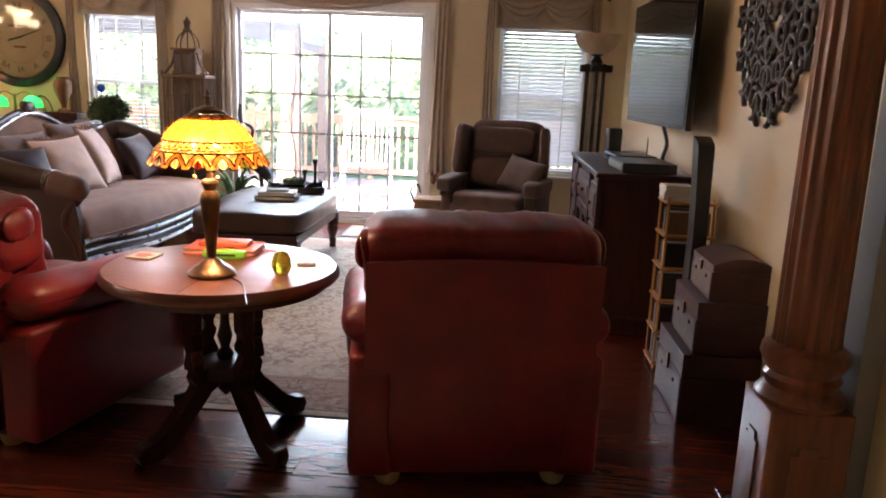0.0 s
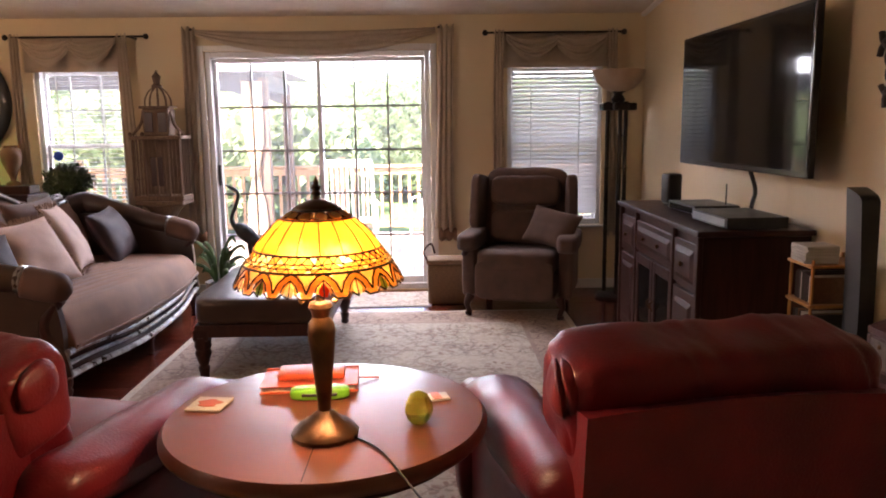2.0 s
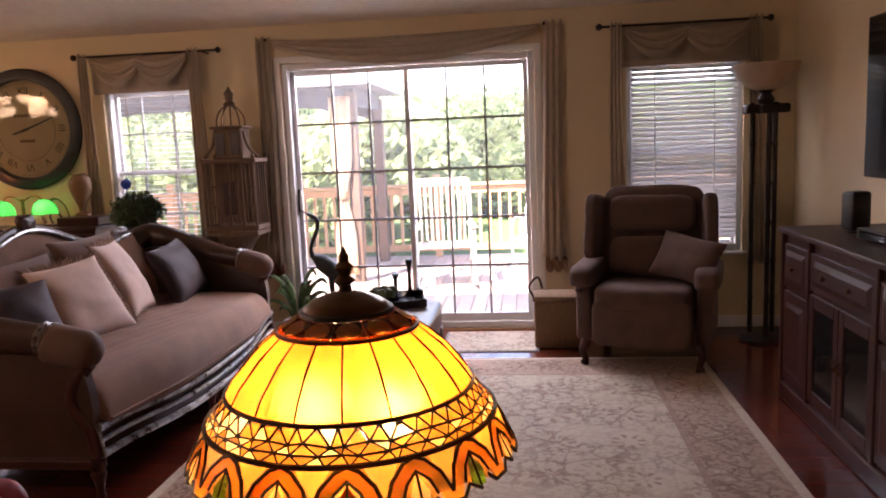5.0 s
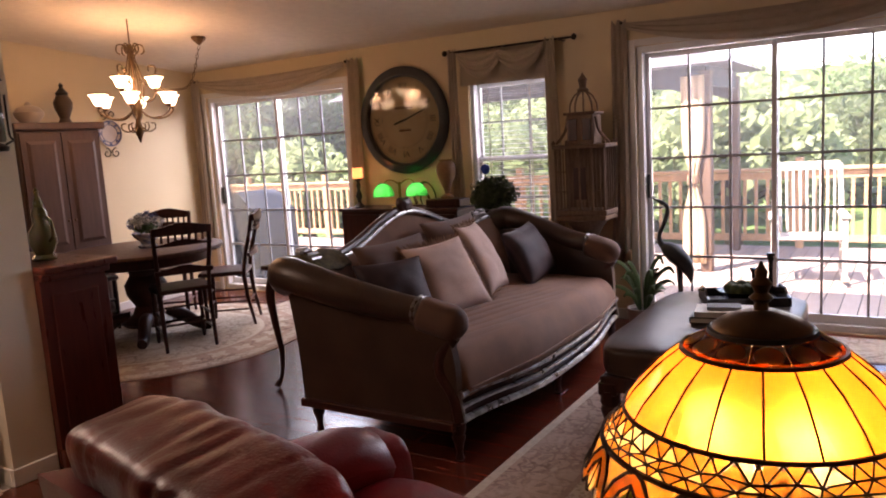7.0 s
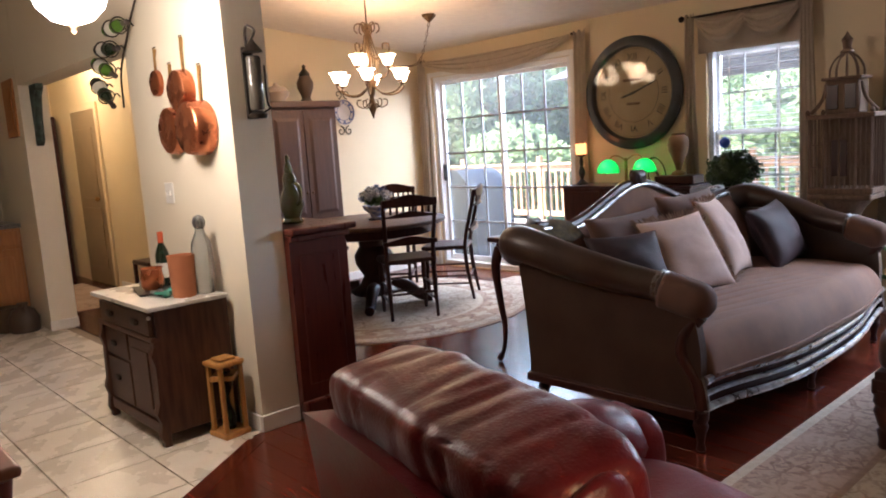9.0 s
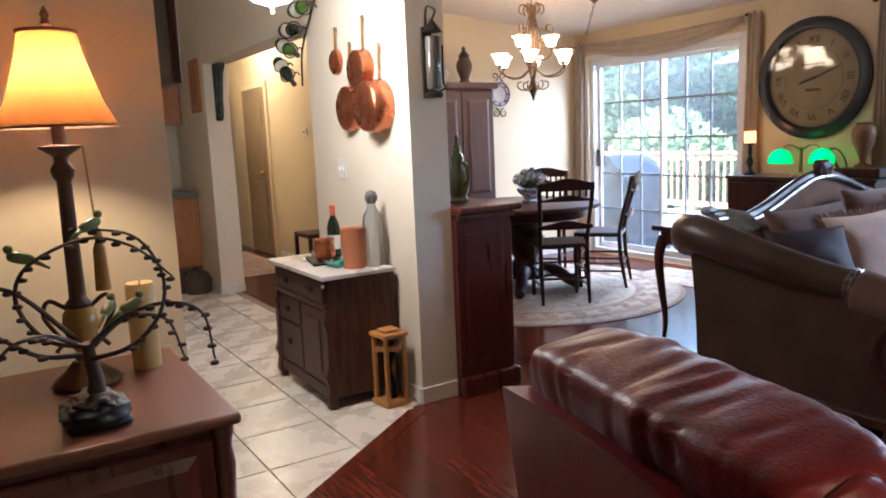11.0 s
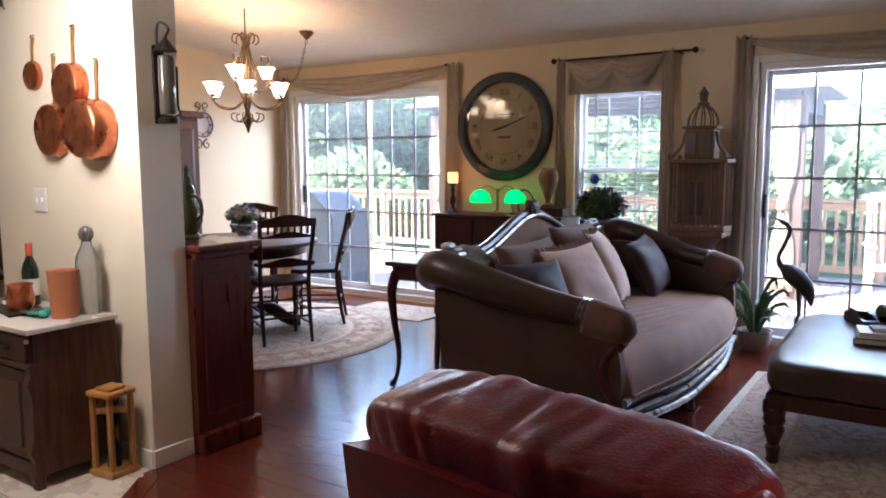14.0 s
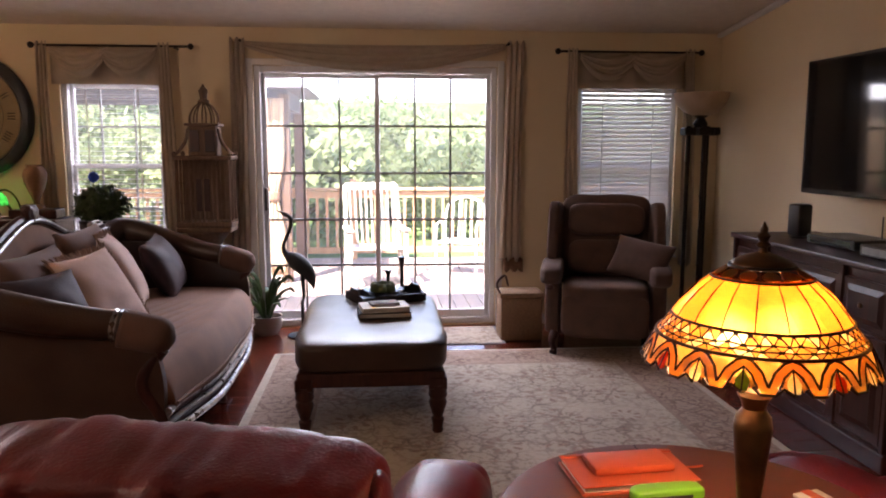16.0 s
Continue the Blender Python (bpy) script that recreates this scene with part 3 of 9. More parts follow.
def blind(x0, x1, z0, z1, pitch, tilt, label, last=True, depth=0.0165):
    """Slatted blind in a window: head rail, slats, cords and bottom rail."""
    th = thing("window_blind", (0, YW + 0.012, 0), 0, label, "blind", "window blinds")
    part("head_rail", box(x0, x1, -0.02, 0.012, z1 - 0.03, z1, 0.003), M_BLIND, th)
    n = int((z1 - z0 - 0.05) / pitch)
    me = None
    for i in range(n):
        z = z1 - 0.04 - i * pitch
        if me is None:
            b = box(x0, x1, -depth, depth, -0.0012, 0.0012)
            turned(b, pose(0, 0, 0, tilt))
            s = part("slat", b, M_BLIND, th, m=pose(0, 0, z))
            me = s.data
        else:
            s = new("slat", me)
            s.parent, s.matrix_local = th, pose(0, 0, z)
    for k in (0.22, 0.78):
        part("cord", box(x0 + (x1 - x0) * k - 0.004, x0 + (x1 - x0) * k + 0.004, -0.0195, -0.0175, z0, z1 - 0.03), M_BLIND, th)
    if last:
        part("bottom_rail", box(x0, x1, -0.012, 0.012, z0 - 0.012, z0 + 0.006, 0.003), M_BLIND, th)


blind(0.41, 1.155, 0.62, 1.985, 0.036, 50, "white slatted blind lowered and closed in the window", depth=0.021)
blind(-3.61, -2.92, 0.62, 1.965, 0.036, 4, "white slatted blind lowered with its slats open")


def cloth(rows, mat, name, parent, thick=0.004):
    """A sheet through rows of points, given thickness."""
    b = bmesh.new()
    vs = [[b.verts.new(p) for p in row] for row in rows]
    for p, q in zip(vs, vs[1:]):
        for i in range(len(p) - 1):
            b.faces.new((p[i], p[i + 1], q[i + 1], q[i]))
    bmesh.ops.recalc_face_normals(b, faces=b.faces)
    ob = part(name, b, mat, parent, smooth="all")
    m = ob.modifiers.new("thickness", 'SOLIDIFY')
    m.thickness = thick
    return ob


def swag(th, x0, x1, ztop, sag, depth, y, mat):
    """A draped length: soft folds that hang in an arc between two points."""
    rows, n = [], 28
    for j in range(15):
        v = j / 14
        row = []
        for i in range(n + 1):
            u = i / n
            arc = 4 * u * (1 - u)
            z = ztop - 0.02 - arc * (sag * (0.25 + 0.75 * v)) - depth * v * (0.35 + 0.65 * arc)
            fold = 0.020 * math.sin(v * 21 + 1.5 * u) * (0.4 + 0.6 * arc)
            row.append((x0 + (x1 - x0) * u, y - 0.03 - 0.035 * arc * math.sin(math.pi * v) + fold, z))
        rows.append(row)
    cloth(rows, mat, "swag", th)


def tail(th, x, w, ztop, zlow, y, mat, seed=0):
    rows = []
    for j in range(13):
        v = j / 12
        z = ztop + (zlow - ztop) * v
        ww = w * (0.7 + 0.3 * v + 0.06 * math.sin(5 * v + seed))
        rows.append([(x + (u / 16 - 0.5) * ww + 0.012 * math.sin(3 * v + seed), y - 0.03 + 0.022 * math.sin(u * 1.25 + seed) * (0.6 + 0.4 * v), z + 0.02 * math.sin(u * 0.9)) for u in range(17)])
    cloth(rows, mat, "tail", th)


def door_scarf(x0, x1):
    th = thing("scarf_valance", (0, 0, 0), 0, "sheer beige scarf draped over the glass door", "curtain", "window scarves")
    for x in (x0 - 0.08, x1 + 0.08):
        s = tube([(x, YW - 0.001, 2.26), (x, YW - 0.07, 2.26)], 0.012)
        s = lathe([(0.03, 0), (0.034, 0.006), (0.02, 0.012)], 14, bm=s, at=(0, 0, 0)) if False else s
        part("holdback", s, M_IRON, th)
    swag(th, x0 - 0.05, x1 + 0.05, 2.28, 0.09, 0.13, YW - 0.03, M_SHEER)
    tail(th, x0 - 0.12, 0.15, 2.27, 0.55, YW - 0.02, M_SHEER, 1)
    tail(th, x1 + 0.13, 0.17, 2.27, 0.55, YW - 0.02, M_SHEER, 2)
    for x, s in ((x0 - 0.13, 1), (x1 + 0.14, 3)):
        rows = [[(x + (u / 8 - 0.5) * 0.16, YW - 0.045 + 0.012 * math.sin(u * 1.7 + s), 0.555 - 0.05 * j + 0.015 * math.sin(u * 2 + j)) for u in range(9)] for j in range(3)]
        cloth(rows, M_FRINGE, "fringe", th)


def window_scarf(xa, xb, x0, x1):
    rod = thing("curtain_rod", (0, 0, 0), 0, "dark metal curtain rod with ball finials", "curtain rod", "curtain rods")
    part("pole", tube([(xa + 0.02, 6.9, 2.205), (xb - 0.02, 6.9, 2.205)], 0.009, 10), M_IRON, rod, smooth=True)
    for x in (xa, xb):
        part("finial", lathe([(0.004, -0.024), (0.018, -0.016), (0.024, 0), (0.018, 0.016), (0.004, 0.024)], 12, at=(x, 6.9, 2.205)), M_IRON, rod, smooth=True)
    for x in (xa + 0.12, xb - 0.12):
        part("bracket", box(x - 0.008, x + 0.008, 6.9, 6.999, 2.19, 2.2, 0.002), M_IRON, rod)
    th = thing("scarf_valance", (0, 0, 0), 0, "sheer beige scarf swagged over a dark rod", "curtain", "window scarves")
    m = (x0 + x1) / 2
    swag(th, x0 + 0.02, m + 0.04, 2.215, 0.10, 0.13, 6.895, M_SHEER)
    swag(th, m - 0.04, x1 - 0.02, 2.215, 0.10, 0.13, 6.895, M_SHEER)
    rows = [[(x0 + (x1 - x0) * u / 40, 6.935 + 0.008 * math.sin(u * 0.8), 2.2 - 0.055 * j) for u in range(41)] for j in range(6)]
    cloth(rows, M_SHEER, "valance", th)
    tail(th, x0 - 0.03, 0.12, 2.215, 0.5, 6.92, M_SHEER, 4)
    tail(th, x1 + 0.03, 0.12, 2.215, 0.5, 6.92, M_SHEER, 5)


for x0, x1, *_ in DOORS:
    door_scarf(x0, x1)
window_scarf(-3.80, -2.64, -3.68, -2.86)
window_scarf(0.175, 1.34, 0.33, 1.22)

# ---- living room ----


def grid_sheet(f, nu, nv, bm=None):
    """A closed-over surface from f(u, v) with u, v in 0..1."""
    b = bmesh.new()
    vs = [[b.verts.new(f(i / nu, j / nv)) for i in range(nu + 1)] for j in range(nv + 1)]
    for p, q in zip(vs, vs[1:]):
        for i in range(nu):
            b.faces.new((p[i], p[i + 1], q[i + 1], q[i]))
    return join(bm, b)


def slab(f, g, nu, nv):
    """A body between two surfaces f and g over the same grid."""
    b = bmesh.new()
    A = [[b.verts.new(f(i / nu, j / nv)) for i in range(nu + 1)] for j in range(nv + 1)]
    B = [[b.verts.new(g(i / nu, j / nv)) for i in range(nu + 1)] for j in range(nv + 1)]
    for s in (A, B):
        for p, q in zip(s, s[1:]):
            for i in range(nu):
                b.faces.new((p[i], p[i + 1], q[i + 1], q[i]))
    for j in range(nv):
        b.faces.new((A[j][0], A[j + 1][0], B[j + 1][0], B[j][0]))
        b.faces.new((A[j][nu], A[j + 1][nu], B[j + 1][nu], B[j][nu]))
    for i in range(nu):
        b.faces.new((A[0][i], A[0][i + 1], B[0][i + 1], B[0][i]))
        b.faces.new((A[nv][i], A[nv][i + 1], B[nv][i + 1], B[nv][i]))
    return b


def puffed(w, d, h, at, rot=(0, 0, 0), puff=0.5, n=18, creases=0.012, seed=0, gather=0.0):
    """A leather cushion: rounded, with long soft creases and pulled corners."""
    b = bmesh.new()
    bmesh.ops.create_cube(b, size=2)
    bmesh.ops.subdivide_edges(b, edges=b.edges[:], cuts=n, use_grid_fill=True)
    e = 2 + 6 * (1 - puff)
    for v in b.verts:
        c = v.co.copy()
        k = (abs(c.x) ** e + abs(c.y) ** e + abs(c.z) ** e) ** (1 / e)
        c /= k
        p = Vector((c.x * w / 2, c.y * d / 2, c.z * h / 2))
        edge = max(abs(c.x), 0.3) ** 3
        nn = noise.noise(Vector((p.x * 9 + seed, p.y * 4, p.z * 4)))
        mm = noise.noise(Vector((p.x * 26 + seed, p.y * 7, p.z * 9 + seed)))
        if gather:
            wob = 0.35 * noise.noise(Vector((p.x * 5, p.y * 5 + seed, p.z * 5)))
            fold = abs(noise.noise(Vector((p.x * 15 + p.z * 4 + wob + seed, p.y * 1.6, 3 + seed))))
            p -= c.normalized() * gather * max(0.0, 1 - 5 * fold) ** 1.5
        p += c.normalized() * (creases * nn + creases * 0.8 * edge * mm)
        v.co = p
    return turned(b, pose(*at, *rot))


def recliner(at, rz, label, tall=1.0, wide=1.0, arm=0.415):
    """Leather recliner that faces its own +y, its back at y = 0."""
    th = thing("recliner", at, rz, label, "armchair", "leather recliners")
    part("base", box(-0.33, 0.33, 0.10, 0.86, 0.05, 0.34, 0.03, 3), M_LEATHER, th, smooth=True)
    low = slab(lambda u, v: (-0.30 + 0.60 * u, 0.07 - 0.045 * v, 0.07 + 0.40 * v), lambda u, v: (-0.295 + 0.59 * u, 0.15 - 0.02 * v, 0.07 + 0.40 * v), 8, 6)
    bmesh.ops.bevel(low, geom=[e for e in low.edges if e.is_boundary or e.calc_face_angle(0) > 0.9], offset=0.016, segments=3, affect='EDGES')
    part("lower_back_panel", low, M_LEATHER, th, smooth=True)
    sh = slab(lambda u, v: (-0.385 + 0.77 * u, 0.012 - 0.042 * v, 0.45 + 0.39 * v + 0.02 * math.sin(math.pi * u)),
              lambda u, v: (-0.375 + 0.75 * u, 0.12, 0.45 + 0.37 * v), 12, 8)
    bmesh.ops.bevel(sh, geom=[e for e in sh.edges if e.is_boundary or e.calc_face_angle(0) > 0.9], offset=0.022, segments=3, affect='EDGES')
    part("back_shell", sh, M_LEATHER, th, smooth=True)
    top = puffed(0.80, 0.27, 0.30, (0, 0.155, 0.815), (8, 0, 0), 0.36, 52, 0.012, at[0], 0.007)
    part("headrest", top, M_LEATHER, th, "gathered leather headrest cushion", smooth="all")
    for s in (-1, 1):
        part("pucker", puffed(0.07, 0.16, 0.13, (s * 0.385, 0.13, 0.86), (8, 0, s * 10), 0.9, 16, 0.02, s + 4, 0.02), M_LEATHER, th, smooth="all")
    part("back_cushion", puffed(0.66, 0.22, 0.42, (0, 0.27, 0.60), (12, 0, 0), 0.5, 28, 0.01, 2, 0.014), M_LEATHER, th, smooth="all")
    part("seat", puffed(0.62, 0.66, 0.22, (0, 0.62, 0.40), (3, 0, 0), 0.35, 16, 0.008, 5), M_LEATHER, th, smooth="all")
    part("footrest", puffed(0.60, 0.12, 0.34, (0, 0.94, 0.27), (0, 0, 0), 0.4, 14, 0.006, 7), M_LEATHER, th, smooth="all")
    for s in (-1, 1):
        x = s * arm
        a = box(x - 0.08, x + 0.08, 0.06, 0.93, 0.05, 0.50, 0.03, 3)
        part("arm_panel", a, M_LEATHER, th, smooth=True)
        def roll(u, v, x=x):
            y = 0.04 + 0.96 * v
            r = (0.105 + 0.03 * v) * math.sqrt(max(0.0004, 1 - max(0, v - 0.86, 0.1 - v) ** 2 / (0.0197 if v > 0.5 else 0.0101)))
            zc = 0.60 - 0.06 * v - 0.12 * max(0, v - 0.8) * 2
            a = u * 2 * math.pi
            n2 = 0.006 * noise.noise(Vector((y * 9, a * 2, x)))
            return (x + (r + n2) * math.cos(a), y, zc + (0.8 * r + n2) * math.sin(a))
        part("arm_pad", grid_sheet(roll, 22, 30), M_LEATHER, th, smooth="all")
        part("arm_front", puffed(0.25, 0.12, 0.47, (x, 0.95, 0.36), (0, 0, 0), 0.6, 14, 0.005, s), M_LEATHER, th, smooth="all")
        part("seam", tube(curve([(x - 0.12, 0.86, 0.545), (x - 0.08, 0.86, 0.60), (x, 0.86, 0.632), (x + 0.08, 0.86, 0.60), (x + 0.12, 0.86, 0.545)]), 0.004), M_LEATHER, th)
        for y in (0.14, 0.86):
            part("foot", lathe([(0.035, 0), (0.045, 0.02), (0.045, 0.05)], 14, at=(s * 0.30, y, 0)), M_FOOT, th)
    th.scale = (wide, 1, tall)
    return th


M_FOOT = material("pale_wood_foot", (0.42, 0.30, 0.17), 0.5, scale=9)
recliner((0.40, 2.02, 0), 9, "oxblood leather recliner seen from behind on the wood floor", 0.98, 0.98, 0.36)
recliner((-1.655, 2.12, 0), -12.5, "oxblood leather recliner with a gathered headrest", 0.96, 1.0)


def round_table(at):
    """Round top on four sawn columns that stand on a cross of scrolled feet."""
    th = thing("round_table", at, 0, "round cherry pedestal table with carved splayed feet", "table")
    th.scale = (1.13, 1.13, 0.685 / 0.75)
    part("tabletop", lathe([(0.345, 0.700), (0.372, 0.704), (0.38, 0.716), (0.38, 0.728), (0.368, 0.748), (0.345, 0.75)], 72), M_TABLE, th, smooth=True)
    part("apron", lathe([(0.27, 0.665), (0.335, 0.668), (0.345, 0.701)], 48), M_DARK, th, smooth=True)
    part("seam", box(-0.001, 0.001, -0.36, 0.36, 0.7495, 0.7507), M_GAP, th)
    part("hub", lathe([(0.05, 0.27), (0.085, 0.285), (0.095, 0.31), (0.085, 0.34), (0.05, 0.35)], 24), M_DARK, th, smooth=True)
    column_side = [(-0.028, 0.667), (-0.028, 0.50), (-0.012, 0.485), (-0.012, 0.465), (-0.030, 0.445), (-0.026, 0.42), (-0.010, 0.405), (-0.016, 0.385), (-0.034, 0.36), (-0.034, 0.33)]
    foot_side = [(0.03, 0.34), (0.12, 0.34), (0.135, 0.30), (0.115, 0.265), (0.135, 0.235), (0.185, 0.18), (0.225, 0.115), (0.27, 0.085), (0.315, 0.075),
                 (0.325, 0.04), (0.31, 0.0), (0.25, 0.0), (0.205, 0.035), (0.17, 0.085), (0.125, 0.15), (0.09, 0.19), (0.075, 0.235), (0.03, 0.25)]
    for k in range(4):
        a = 52 + 90 * k
        col = prism(column_side + [(-x, z) for x, z in column_side[::-1]], -0.02, 0.02, 0.004)
        part("column", turned(col, pose(0, 0, 0, 0, 0, a) @ pose(0.115, 0, 0, 90, 0, 90)), M_DARK, th)
        foot = prism(foot_side, -0.026, 0.026, 0.005)
        part("leg", turned(foot, pose(0, 0, 0, 0, 0, a) @ pose(0, 0, 0, 90, 0, 0)), M_DARK, th)
    part("center_spindle", lathe([(0.02, 0.34), (0.03, 0.37), (0.014, 0.40), (0.026, 0.45), (0.016, 0.50), (0.014, 0.56), (0.022, 0.60), (0.03, 0.667)], 14), M_DARK, th, smooth=True)
    part("pendant_drop", lathe([(0.006, 0.19), (0.03, 0.225), (0.018, 0.25), (0.045, 0.275)], 14), M_DARK, th, smooth=True)


round_table((-0.578, 2.36, 0))
TZ = 0.685


def art_glass_lamp(at):
    """Leaded glass lamp: every pane a piece, lead lines between them, a bronze foot."""
    th = thing("art_glass_lamp", at, 0, "lit amber leaded glass lamp on a bronze foot", "table lamp")
    size = 1.0
    th.scale = (size, size, size)
    part("base", lathe([(0.082, 0), (0.084, 0.01), (0.078, 0.018), (0.072, 0.022), (0.06, 0.034), (0.045, 0.04), (0.03, 0.055), (0.016, 0.065)], 32, wave=16, depth=0.04), M_BRONZE, th, smooth=True)
    part("stem", lathe([(0.015, 0.06), (0.017, 0.09), (0.022, 0.14), (0.029, 0.21), (0.034, 0.265), (0.031, 0.285), (0.02, 0.30), (0.024, 0.315), (0.03, 0.325), (0.026, 0.335), (0.012, 0.34), (0.009, 0.36), (0.009, 0.57)], 24), M_BRONZE, th, smooth=True)
    sh = thing("shade", (0, 0, 0))
    sh.parent = th
    prof = [(0.052, 0.561), (0.084, 0.541), (0.113, 0.518), (0.138, 0.489), (0.156, 0.459), (0.166, 0.447), (0.175, 0.436), (0.187, 0.413), (0.199, 0.387)]

    def at_v(v):
        v = max(0.0, min(v, len(prof) - 1.001))
        i = int(v)
        f = v - i
        return prof[i][0] + (prof[i + 1][0] - prof[i][0]) * f, prof[i][1] + (prof[i + 1][1] - prof[i][1]) * f

    def on(a, v, out=0.0):
        r, z = at_v(v)
        return Vector(((r + out) * math.cos(a), (r + out) * math.sin(a), z))

    def pane(name, pts, mat, proud=0.0015):
        """A pane from (angle, height) corners, slightly thick."""
        b = bmesh.new()
        o = [b.verts.new(on(a, v, proud)) for a, v in pts]
        i_ = [b.verts.new(on(a, v, -0.0015)) for a, v in pts]
        b.faces.new(o)
        b.faces.new(i_[::-1])
        for k in range(len(o)):
            j = (k + 1) % len(o)
            b.faces.new((o[k], i_[k], i_[j], o[j]))
        return part(name, b, mat, sh)

    def lead(pts, r=0.0016):
        return tube([on(a, v, 0.001) for a, v in pts], r, 5)

    leads = None
    N = 18
    da = 2 * math.pi / N
    for i in range(N):
        a = i * da
        ps = [(a + da * k / 3, 1.0) for k in range(4)] + [(a + da, 1 + 2.6 * k / 4) for k in range(1, 5)] + [(a + da * (1 - k / 3), 3.6) for k in range(1, 4)] + [(a, 3.6 - 2.6 * k / 4) for k in range(1, 4)]
        pane("panel", ps, M_AMBER)
        leads = join(leads, lead([(a, 1 + 2.6 * k / 8) for k in range(9)], 0.0013)) if leads else lead([(a, 1 + 2.6 * k / 8) for k in range(9)], 0.0013)
    for i in range(24):
        a = i * 2 * math.pi / 24
        d = 2 * math.pi / 24
        if i % 2 == 0:
            pane("oval", [(a + d + d * 0.8 * math.cos(t), 0.5 + 0.33 * math.sin(t)) for t in [k * math.pi / 5 for k in range(10)]], M_AMBER, 0.0035)
        for s0, m in ((0.08, M_RUSTGLASS), (0.84, M_RUSTGLASS)):
            pane("chip", [(a + d * 0.06, s0), (a + d * 0.94, s0), (a + d * 0.94, s0 + 0.1), (a + d * 0.06, s0 + 0.1)], m)
        if i % 2 == 0:
            pane("crown_pane", [(a + d * 0.02, 0.2), (a + d * 1.98, 0.2), (a + d * 1.98, 0.82), (a + d * 0.02, 0.82)], M_CROWNGLASS)
    rr = random.Random(3)
    n = 44
    V = [[((i + 0.5 * (r % 2) + (rr.uniform(-0.28, 0.28) if 0 < r < 3 else 0)) * 2 * math.pi / n, 3.63 + r * 0.74 + (rr.uniform(-0.16, 0.16) if 0 < r < 3 else 0)) for i in range(n)] for r in range(4)]

    def v_at(r, i):
        a, v = V[r][i % n]
        return a + 2 * math.pi * (i // n), v
    for r in range(3):
        o = r % 2
        for i in range(n):
            for tri in (((r, i), (r, i + 1), (r + 1, i + o)), ((r + 1, i + o), (r + 1, i + 1 + o), (r, i + 1))):
                q = [v_at(*t) for t in tri]
                ca, cv = sum(x for x, _ in q) / 3, sum(x for _, x in q) / 3
                rnd = []
                for k in range(3):
                    (a0, v0), (a1, v1) = q[k], q[(k + 1) % 3]
                    for f in (0.22, 0.78):
                        rnd.append((ca + (a0 + (a1 - a0) * f - ca) * 0.92, cv + (v0 + (v1 - v0) * f - cv) * 0.92))
                pane("pebble", rnd, M_PEBBLE if rr.random() < 0.75 else M_IVORYGLASS)
            leads = join(leads, lead([v_at(r, i), v_at(r + 1, i + o)], 0.0012))
            leads = join(leads, lead([v_at(r, i + 1), v_at(r + 1, i + o)], 0.0012))
            if r:
                leads = join(leads, lead([v_at(r, i), v_at(r, i + 1)], 0.0016))
    for i in range(32):
        a, d = i * math.pi / 16, math.pi / 16
        b = bmesh.new()
        b.faces.new([b.verts.new(on(q, v, -0.004)) for q, v in ((a, 5.95), (a + d, 5.95), (a + d, 7.4), (a, 7.4))])
        part("backing", b, M_PEBBLE, sh)
    n = 16
    for i in range(n):
        a, d = i * 2 * math.pi / n, 2 * math.pi / n
        c = a + d / 2
        pane("arch", [(c - d * 0.46, 7.5), (c - d * 0.36, 6.8), (c - d * 0.16, 6.2), (c, 5.98), (c + d * 0.16, 6.2), (c + d * 0.36, 6.8), (c + d * 0.46, 7.5), (c + d * 0.36, 7.5), (c + d * 0.24, 6.95), (c, 6.45), (c - d * 0.24, 6.95), (c - d * 0.36, 7.5)][:7] + [(c + d * 0.3, 7.5), (c + d * 0.2, 6.95), (c, 6.5), (c - d * 0.2, 6.95), (c - d * 0.3, 7.5)], M_PEBBLE)
        pane("drop", [(c - d * 0.15, 7.3), (c, 6.65), (c + d * 0.15, 7.3), (c + d * 0.1, 7.85), (c - d * 0.1, 7.85)], M_REDGLASS if i % 4 == 0 else (M_GREENGLASS if i % 4 == 2 else M_IVORYGLASS))
        pane("kite", [(a - d * 0.27, 5.93), (a + d * 0.27, 5.93), (a, 7.35)], M_IVORYGLASS)
        pane("leaf", [(c - d * 0.28, 7.45), (c - d * 0.12, 7.0), (c - d * 0.17, 7.75)], M_PEBBLE)
        pane("leaf", [(c + d * 0.28, 7.45), (c + d * 0.12, 7.0), (c + d * 0.17, 7.75)], M_PEBBLE)
        pane("scallop", [(a - d * 0.2, 7.55), (a, 7.45), (a + d * 0.2, 7.55), (a + d * 0.12, 7.95), (a - d * 0.12, 7.95)], M_PEBBLE if i % 2 else M_AMBER)
        leads = join(leads, lead([(c - d * 0.5, 7.6), (c - d * 0.38, 6.75), (c - d * 0.18, 6.15), (c, 5.93), (c + d * 0.18, 6.15), (c + d * 0.38, 6.75), (c + d * 0.5, 7.6)], 0.0024))
        leads = join(leads, lead([(c - d * 0.26, 7.5), (c - d * 0.18, 6.95), (c, 6.48), (c + d * 0.18, 6.95), (c + d * 0.26, 7.5)], 0.0020))
        leads = join(leads, lead([(c, 6.5), (c, 7.9)], 0.0016))
        leads = join(leads, lead([(a - d * 0.3, 7.6), (a - d * 0.15, 7.98), (a + d * 0.15, 7.98), (a + d * 0.3, 7.6), (a + d * 0.5, 7.95)], 0.0025))
    for v, r in ((0.03, 0.004), (1.0, 0.003), (3.6, 0.003), (5.9, 0.0035)):
        leads = join(leads, lead([(k * math.pi / 36, v) for k in range(73)], r))
    part("leading", leads, M_LEAD, sh, "dark solder lines between the panes")
